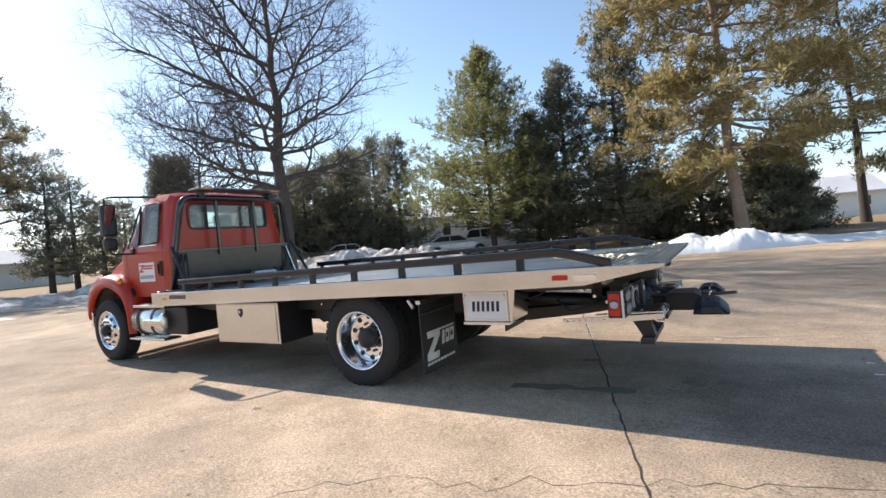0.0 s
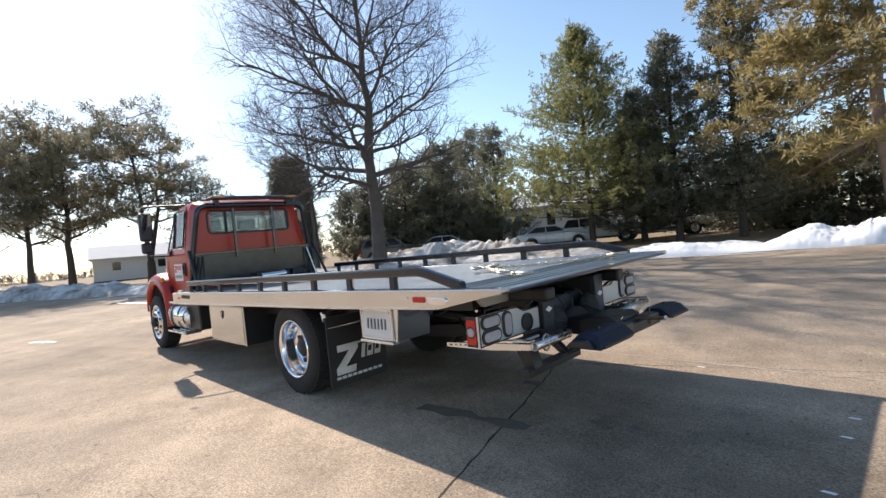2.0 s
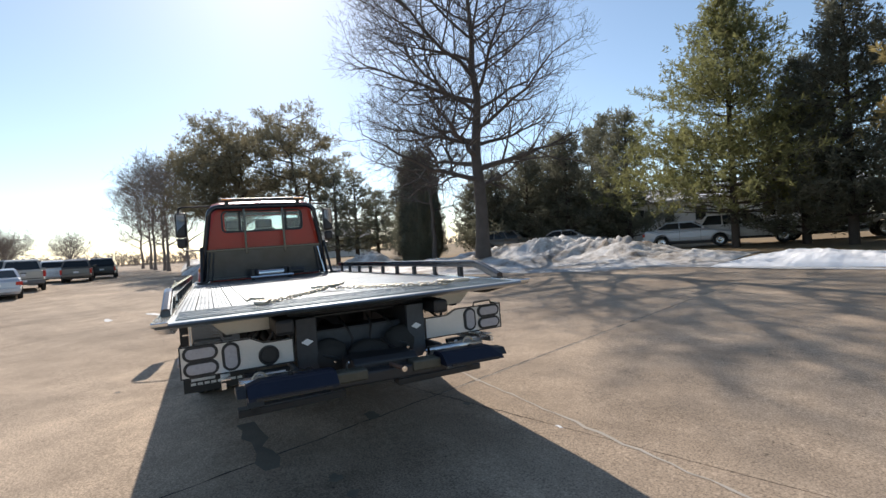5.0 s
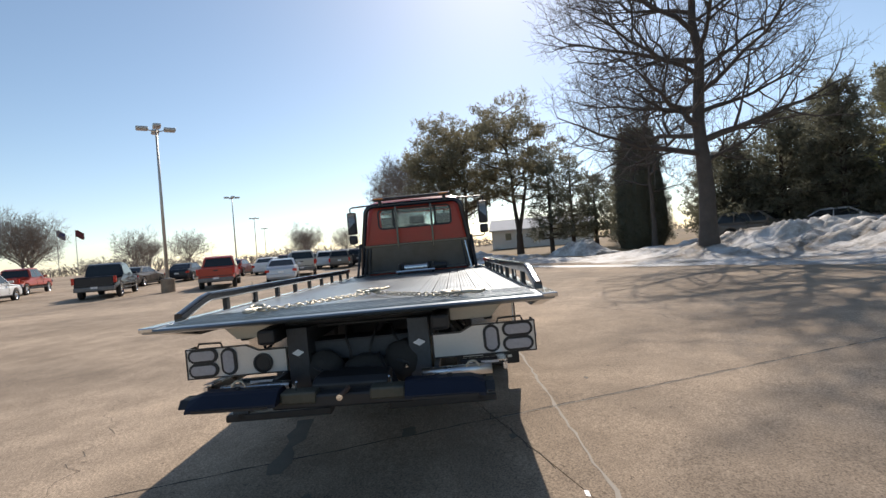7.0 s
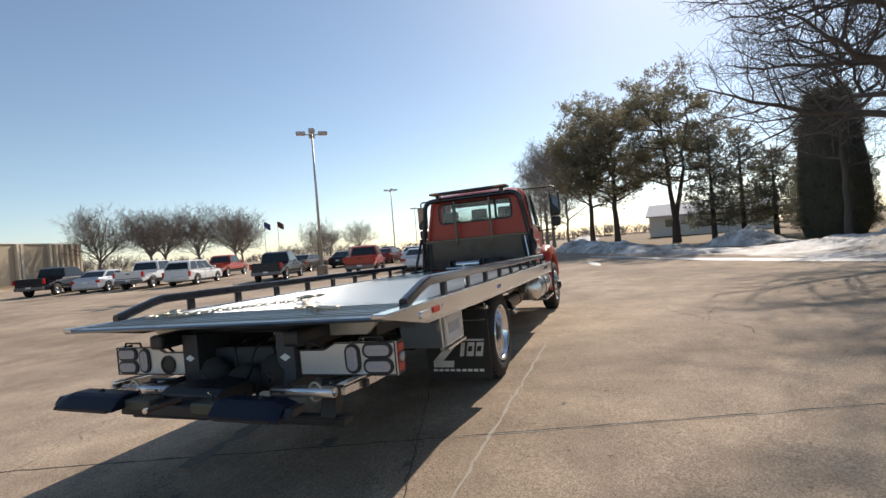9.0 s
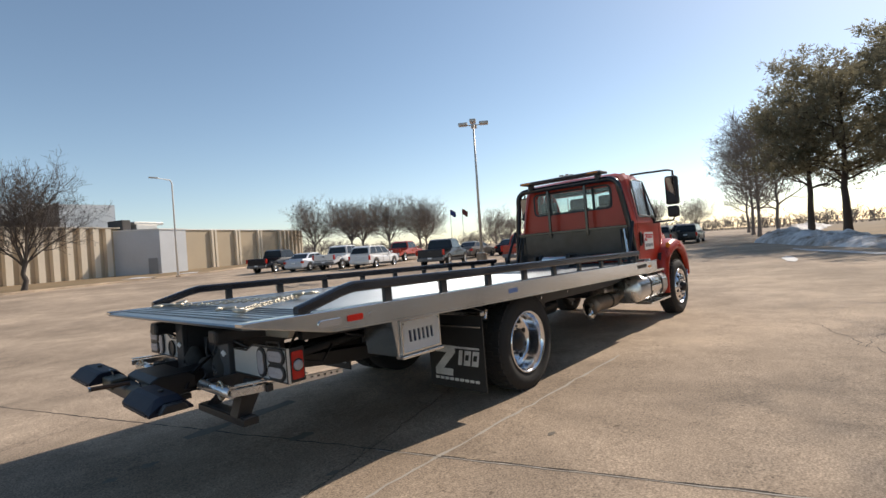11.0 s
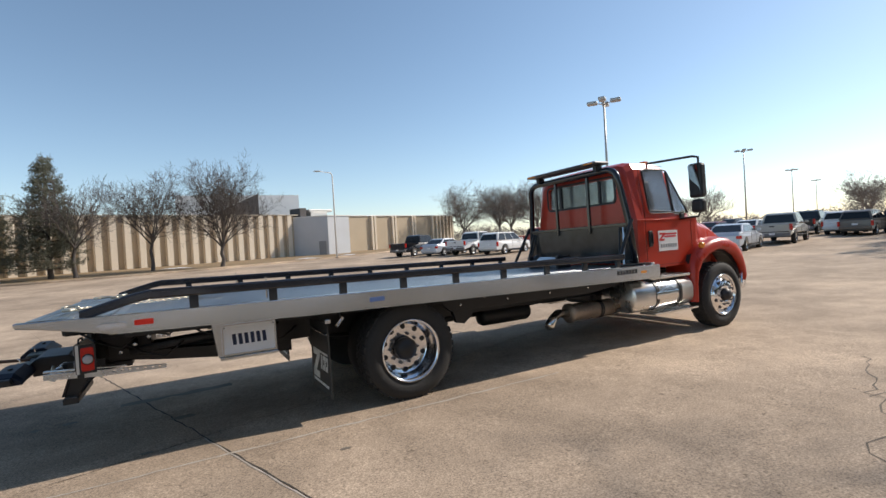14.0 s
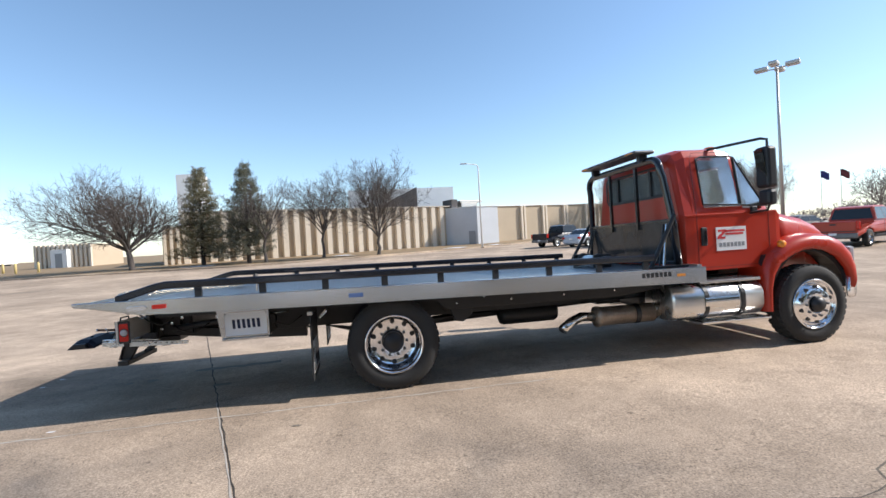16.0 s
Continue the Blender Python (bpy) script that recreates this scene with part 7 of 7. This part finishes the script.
# ---- houses and buildings on the far side ----
def house(at, turn, length, depth, eave, ridge, label, rows):
    h = thing("house", Matrix.Translation(on_ground(*at, -0.1)) @ Matrix.Rotation(radians(turn), 4, "Z"), label, "house")
    w_ = prismed([(-depth / 2, 0), (-depth / 2, eave), (0, ridge), (depth / 2, eave), (depth / 2, 0)], "x", -length / 2, length / 2)
    wl_ = part("wall", w_, WALL_WHITE, h, "off-white walls")
    for sd in (1, -1):
        part("roof", prismed([(sd * (depth / 2 + 0.4), eave - 0.15), (sd * (depth / 2 + 0.4), eave), (0, ridge + 0.2), (0, ridge + 0.05)], "x", -length / 2 - 0.3, length / 2 + 0.3), ROOF_SNOW, h, "snow-dusted roof")
    for k in range(rows):
        x = -length / 2 + length * (k + 0.5) / rows
        for sd in (1, -1):
            part("window", boxed(x - 0.35, x + 0.35, sd * depth / 2, sd * (depth / 2 + 0.04), eave * 0.45, eave * 0.8), CAR_GLASS, wl_)
    return h


ROOF_SNOW = mat("snow_dusted_roof", (0.62, 0.62, 0.63), 0.8, var=0.2, scale=0.4)
house((-56.0, 12.0), 80, 12, 6, 2.3, 3.5, "long low white house with a gable, behind the pines", 3)
house((12.5, 58.0), 15, 6.5, 6, 2.4, 4.0, "white house with a gable beyond the pines", 2)
house((-21.0, 37.0), 32, 20, 8, 3.1, 4.2, "low beige building behind parked cars", 9)

# ---- snow ----
def snow_bank(name, line, width, heights, seed, label, rough=0.22, dirt=None, crest=0.0, grit=1.0):
    """A ploughed ridge of snow along a line: uneven crest, ragged edges, lumps."""
    rnd = random.Random(seed)
    n = 190
    m_ = 36
    tot = [0.0]
    for a, b in zip(line, line[1:]):
        tot.append(tot[-1] + math.dist(a, b))
    verts, faces = [], []
    for i in range(n + 1):
        s = tot[-1] * i / n
        k = max(q for q in range(len(tot) - 1) if tot[q] <= s)
        f = (s - tot[k]) / (tot[k + 1] - tot[k])
        c = Vector(line[k]).lerp(Vector(line[k + 1]), f)
        d = (Vector(line[k + 1]) - Vector(line[k])).normalized()
        nrm = Vector((-d.y, d.x))
        h0 = along([(q / (len(heights) - 1), v) for q, v in enumerate(heights)], i / n)
        for j in range(m_ + 1):
            w = j / m_
            off = (w - 0.15) * width * (1 + 0.25 * noise.noise((s * 0.35, seed, 0)))
            p = c + nrm * off
            prof = max(0.0, math.sin(math.pi * min(1, w * 1.0) ** 0.75)) ** 0.8
            if crest:
                up_ = min(1.0, max(0.0, (w - 0.22) / (crest - 0.22)))
                prof = (0.10 * min(1.0, w / 0.08) + 0.90 * up_ * up_ * (3 - 2 * up_)) if w < crest else max(0.0, math.cos(0.5 * math.pi * (w - crest) / (1 - crest))) ** 0.8
            lump = 0.6 * noise.noise((p.x * 0.55, p.y * 0.55, seed)) + grit * (0.35 * noise.noise((p.x * 1.7, p.y * 1.7, seed)) + 0.22 * noise.noise((p.x * 4, p.y * 4, seed)) + 0.12 * noise.noise((p.x * 9, p.y * 9, seed)))
            z = ground_z(p.x, p.y) - 0.05 + (h0 * prof * (1 + 0.7 * lump) + rough * lump * prof) * math.sin(math.pi * min(1, max(0, (i + 0.5) / n))) ** 0.35
            verts.append((p.x, p.y, z))
    for i in range(n):
        for j in range(m_):
            a = i * (m_ + 1) + j
            faces.append((a, a + m_ + 1, a + m_ + 2, a + 1))
    return tagged(flat_mesh(name, verts, faces, SNOW_DIRTY if dirt else SNOW, None, True), label, "snow bank", kind="stuff")


def dirty_snow():
    m_ = mat("dirty_snow", (0.72, 0.70, 0.68), 0.75, var=0.22, scale=1.6, fine=14, bump=0.9)
    n, l = m_.node_tree.nodes, m_.node_tree.links
    b = n["Principled BSDF"]
    base = b.inputs["Base Color"].links[0].from_socket
    co, t1, r1, mx = n.new("ShaderNodeNewGeometry"), n.new("ShaderNodeTexNoise"), n.new("ShaderNodeMapRange"), n.new("ShaderNodeMix")
    t1.inputs["Scale"].default_value, t1.inputs["Detail"].default_value, t1.inputs["Roughness"].default_value = 0.55, 10.0, 0.78
    l.new(co.outputs["Position"], t1.inputs["Vector"])
    r1.inputs["From Min"].default_value, r1.inputs["From Max"].default_value = 0.43, 0.62
    l.new(t1.outputs["Fac"], r1.inputs["Value"])
    mx.data_type = "RGBA"
    l.new(r1.outputs["Result"], mx.inputs[0])
    l.new(base, mx.inputs[6])
    mx.inputs[7].default_value = (0.21, 0.16, 0.115, 1)
    l.new(mx.outputs[2], b.inputs["Base Color"])
    return m_


SNOW_DIRTY = dirty_snow()
snow_bank("snow_bank", [(-21.5, 5.6), (-13.4, 9.7), (-8.5, 11.5), (-4.2, 12.9)], 9.5, [0.12, 0.28, 0.5, 0.88, 1.0, 0.92, 0.6, 0.25], 5, "long dirty ploughed snow bank below the bare tree", 0.26, True, 0.68)
snow_bank("snow_bank", [(-4.6, 14.2), (-1.5, 14.9), (1.0, 15.6)], 3.2, [0.15, 0.4, 0.35, 0.3], 6, "low clean snow strip along the lot edge", 0.12, grit=0.5)
snow_bank("snow_bank", [(0.2, 15.6), (3.5, 15.9), (7.5, 17.6)], 3.4, [0.12, 0.62, 0.85, 0.66, 0.36, 0.28], 7, "high clean snow pile at the lot edge", 0.14, grit=0.7)
snow_bank("snow_bank", [(6.5, 17.0), (12, 20.2), (24, 27.0), (40, 36.5)], 3.4, [0.26, 0.34, 0.32, 0.4, 0.35], 8, "long clean snow ridge along the lot edge", 0.15, grit=0.6)
snow_bank("snow_bank", [(-44, -2.6), (-36, -2.2), (-27, 1.9), (-20, 6.0)], 3.8, [0.5, 0.75, 0.6, 0.45, 0.3], 9, "low grey snow ridge along the lot edge", 0.2, True)
snow_bank("snow_bank", [(-95, -4.0), (-60, -3.2), (-44, -2.8)], 3.0, [0.3, 0.5, 0.6, 0.5], 10, "low grey snow ridge far down the lot", 0.2, True)
ICE = mat("thin_packed_snow", (0.54, 0.53, 0.52), 0.6, var=0.35, scale=1.5, fine=12)
for k, (x, y, lx, ly, a) in enumerate(((-21.5, 2.6, 4.2, 0.32, 28), (-17.0, 5.2, 3.6, 0.36, 30), (-13.0, 7.9, 3.2, 0.5, 30), (-18.5, 1.2, 1.6, 0.22, 10), (-9.2, -3.4, 0.4, 0.09, 15), (-9.5, -2.4, 0.5, 0.11, 20), (-8.8, 11.3, 3.0, 0.5, 26), (-2.0, 13.6, 3.0, 0.3, 5))):
    rnd2 = random.Random(200 + k)
    ca, sa = math.cos(radians(a)), math.sin(radians(a))
    ring_ = []
    for q in range(28):
        t_ = 6.283 * q / 28
        r_ = 1 + 0.3 * noise.noise((math.cos(t_) * 2, math.sin(t_) * 2, k * 3.1)) + rnd2.uniform(-0.1, 0.1)
        px, py = lx * r_ * math.cos(t_), ly * r_ * math.sin(t_)
        ring_.append(on_ground(x + ca * px - sa * py, y + sa * px + ca * py, 0.006))
    tagged(flat_mesh("ice_patch", [on_ground(x, y, 0.016)] + ring_, [(0, 1 + q, 1 + (q + 1) % 28) for q in range(28)], ICE, None, True), "thin white patch of packed snow on concrete", "snow", kind="stuff")
mound = snow_bank("dirt_mound", [(-27.5, 7.2), (-25.5, 8.4), (-23.8, 9.2)], 2.6, [0.4, 0.95, 0.9, 0.4], 14, "brown mound of soil and old snow", 0.2, True)

# ---- trees on the lawn and beyond ----
bare_tree("bare_tree", (19.4, -38.4), 7.6, 6.2, 0.27, 31, "wide-spreading bare ornamental tree on the lawn", limbs=16, bole=0.20, min_r=0.010, lean=(0.1, 0.0), shift=(1.6, 0))
bare_tree("bare_tree", (8.5, -37.8), 7.0, 3.9, 0.15, 32, "small bare tree on the lawn", limbs=10, bole=0.32, min_r=0.010)
bare_tree("bare_tree", (3.9, -41.0), 8.2, 3.7, 0.15, 33, "bare tree with upswept branches on the lawn", limbs=11, bole=0.28, min_r=0.010)
bare_tree("bare_tree", (-1.2, -39.4), 8.3, 4.2, 0.18, 34, "bare tree with a low fork on the lawn", limbs=11, bole=0.16, min_r=0.010, lean=(-0.1, 0))
conifer("spruce_tree", (14.3, -40.1), 8.9, 2.5, 35, "grey-green spruce before the ribbed wall", NEEDLE_BLUE, whorls=24, per=10, dense=11, bare=0.10, category="spruce tree", shape=0.9)
conifer("spruce_tree", (10.1, -38.7), 8.8, 2.6, 36, "dark spruce before the ribbed wall", NEEDLE_DARK, whorls=24, per=10, dense=11, bare=0.10, category="spruce tree", shape=0.9)
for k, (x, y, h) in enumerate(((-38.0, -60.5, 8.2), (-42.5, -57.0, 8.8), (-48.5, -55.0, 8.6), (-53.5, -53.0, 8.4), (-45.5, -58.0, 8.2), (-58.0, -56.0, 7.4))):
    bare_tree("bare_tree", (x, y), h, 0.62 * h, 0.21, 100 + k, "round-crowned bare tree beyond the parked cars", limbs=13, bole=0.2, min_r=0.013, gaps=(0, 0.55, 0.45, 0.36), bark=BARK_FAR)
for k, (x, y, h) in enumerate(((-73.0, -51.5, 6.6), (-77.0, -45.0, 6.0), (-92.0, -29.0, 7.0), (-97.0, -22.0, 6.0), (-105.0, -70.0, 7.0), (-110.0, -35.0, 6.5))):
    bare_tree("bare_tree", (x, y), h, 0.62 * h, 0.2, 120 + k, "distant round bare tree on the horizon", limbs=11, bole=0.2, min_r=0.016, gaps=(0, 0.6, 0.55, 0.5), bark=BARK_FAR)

# far scrub and woods along the horizon, too many stems to count
wood_rnd = random.Random(77)
scrub = Sticks()
for k in range(2600):
    az = radians(wood_rnd.uniform(148, 246))
    r_ = wood_rnd.uniform(125, 175)
    x, y = r_ * math.cos(az), r_ * math.sin(az)
    h_ = (1.6 + 2.6 * max(0.0, 0.5 + noise.noise((az * 9, 0.3, 1.7))) + 1.2 * noise.noise((az * 40, 2.1, 0.4))) * wood_rnd.uniform(0.6, 1.15)
    b_ = Vector(on_ground(x, y, -0.1))
    lx_, ly_ = wood_rnd.gauss(0, 0.55) * h_, wood_rnd.gauss(0, 0.55) * h_
    scrub.bar([b_, b_ + Vector((lx_ * 0.4, ly_ * 0.4, h_ * 0.5)), b_ + Vector((lx_, ly_, h_))], [0.06, 0.04, 0.015], 3)
    for q in range(8):
        f_ = wood_rnd.uniform(0.25, 0.9)
        p_ = b_ + Vector((lx_ * f_, ly_ * f_, h_ * f_))
        scrub.bar([p_, p_ + Vector((wood_rnd.gauss(0, 0.45), wood_rnd.gauss(0, 0.45), wood_rnd.uniform(0.2, 0.7))) * (h_ * 0.35)], [0.05, 0.015], 3)
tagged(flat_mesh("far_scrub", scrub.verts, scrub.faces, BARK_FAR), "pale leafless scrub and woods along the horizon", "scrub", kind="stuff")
# ---- chains lying on the deck ----
def chain(points, name, label):
    """A slack chain laid along points on the deck: alternate flat and standing links, a hook at each end."""
    root = thing(name, TILT.copy(), label, "chain", "tie-down chains")
    rnd = random.Random(len(points))
    link = bmesh.new()
    loop = [(0.016 * math.cos(a) + (0.010 if math.cos(a) > 0 else -0.010), 0.013 * math.sin(a), 0) for a in [6.283 * k / 12 for k in range(12)]]
    tube(link, loop + loop[:2], 0.0046, 5, caps=False)
    first = part("link", link, ZINC, root, "", True)
    pts = [Vector((x, y, deck_z(x) + 0.012)) for x, y in points]
    line, pitch = [], 0.034
    for a, b in zip(pts, pts[1:]):
        n = max(1, int((b - a).length / pitch))
        line += [(a.lerp(b, k / n) + Vector((rnd.gauss(0, 0.004), rnd.gauss(0, 0.004), 0)), b - a) for k in range(n)]
    for k, (p, d) in enumerate(line):
        m = Matrix.Translation(p + Vector((0, 0, 0.006))) @ Matrix.Rotation(math.atan2(d.y, d.x), 4, "Z") @ Matrix.Rotation(radians(90 if k % 2 else 8), 4, "X")
        if k == 0:
            first.matrix_basis = m
        else:
            again(first, root, m)
    for p, d, s in ((pts[0], pts[0] - pts[1], 1), (pts[-1], pts[-1] - pts[-2], -1)):
        a = math.atan2(d.y, d.x)
        m = Matrix.Translation(p) @ Matrix.Rotation(a, 4, "Z")
        hk = tubed([m @ Vector(q) for q in ((0.0, 0, 0.02), (0.05, 0.0, 0.022), (0.10, 0.02, 0.022), (0.14, 0.055, 0.02), (0.13, 0.095, 0.02), (0.09, 0.10, 0.02), (0.065, 0.075, 0.02))], [0.010, 0.012, 0.014, 0.013, 0.012, 0.010, 0.006], 8)
        part("hook", hk, ZINC, root, "forged grab hook", True)
        rg = tubed([m @ Vector((-0.02 + 0.04 * math.cos(t), 0.03 * math.sin(t), 0.02)) for t in [6.283 * k / 10 for k in range(12)]], 0.009, 6, caps=False)
        part("ring", rg, ZINC, root, "", True)
        hk2 = tubed([m @ Vector(q) for q in ((-0.03, -0.02, 0.03), (-0.06, -0.08, 0.03), (-0.03, -0.13, 0.035), (0.02, -0.12, 0.03), (0.03, -0.08, 0.03))], [0.009, 0.011, 0.011, 0.009, 0.006], 8)
        part("hook", hk2, ZINC, root, "", True)
    return root


chain([(2.52, -0.66), (2.3, -0.45), (1.95, -0.2), (1.70, -0.04)], "chain", "yellow zinc tie-down chain lying slack on the deck")
chain([(2.62, 0.70), (2.35, 0.42), (2.0, 0.15), (1.72, -0.02)], "chain", "yellow zinc tie-down chain lying slack on the deck")
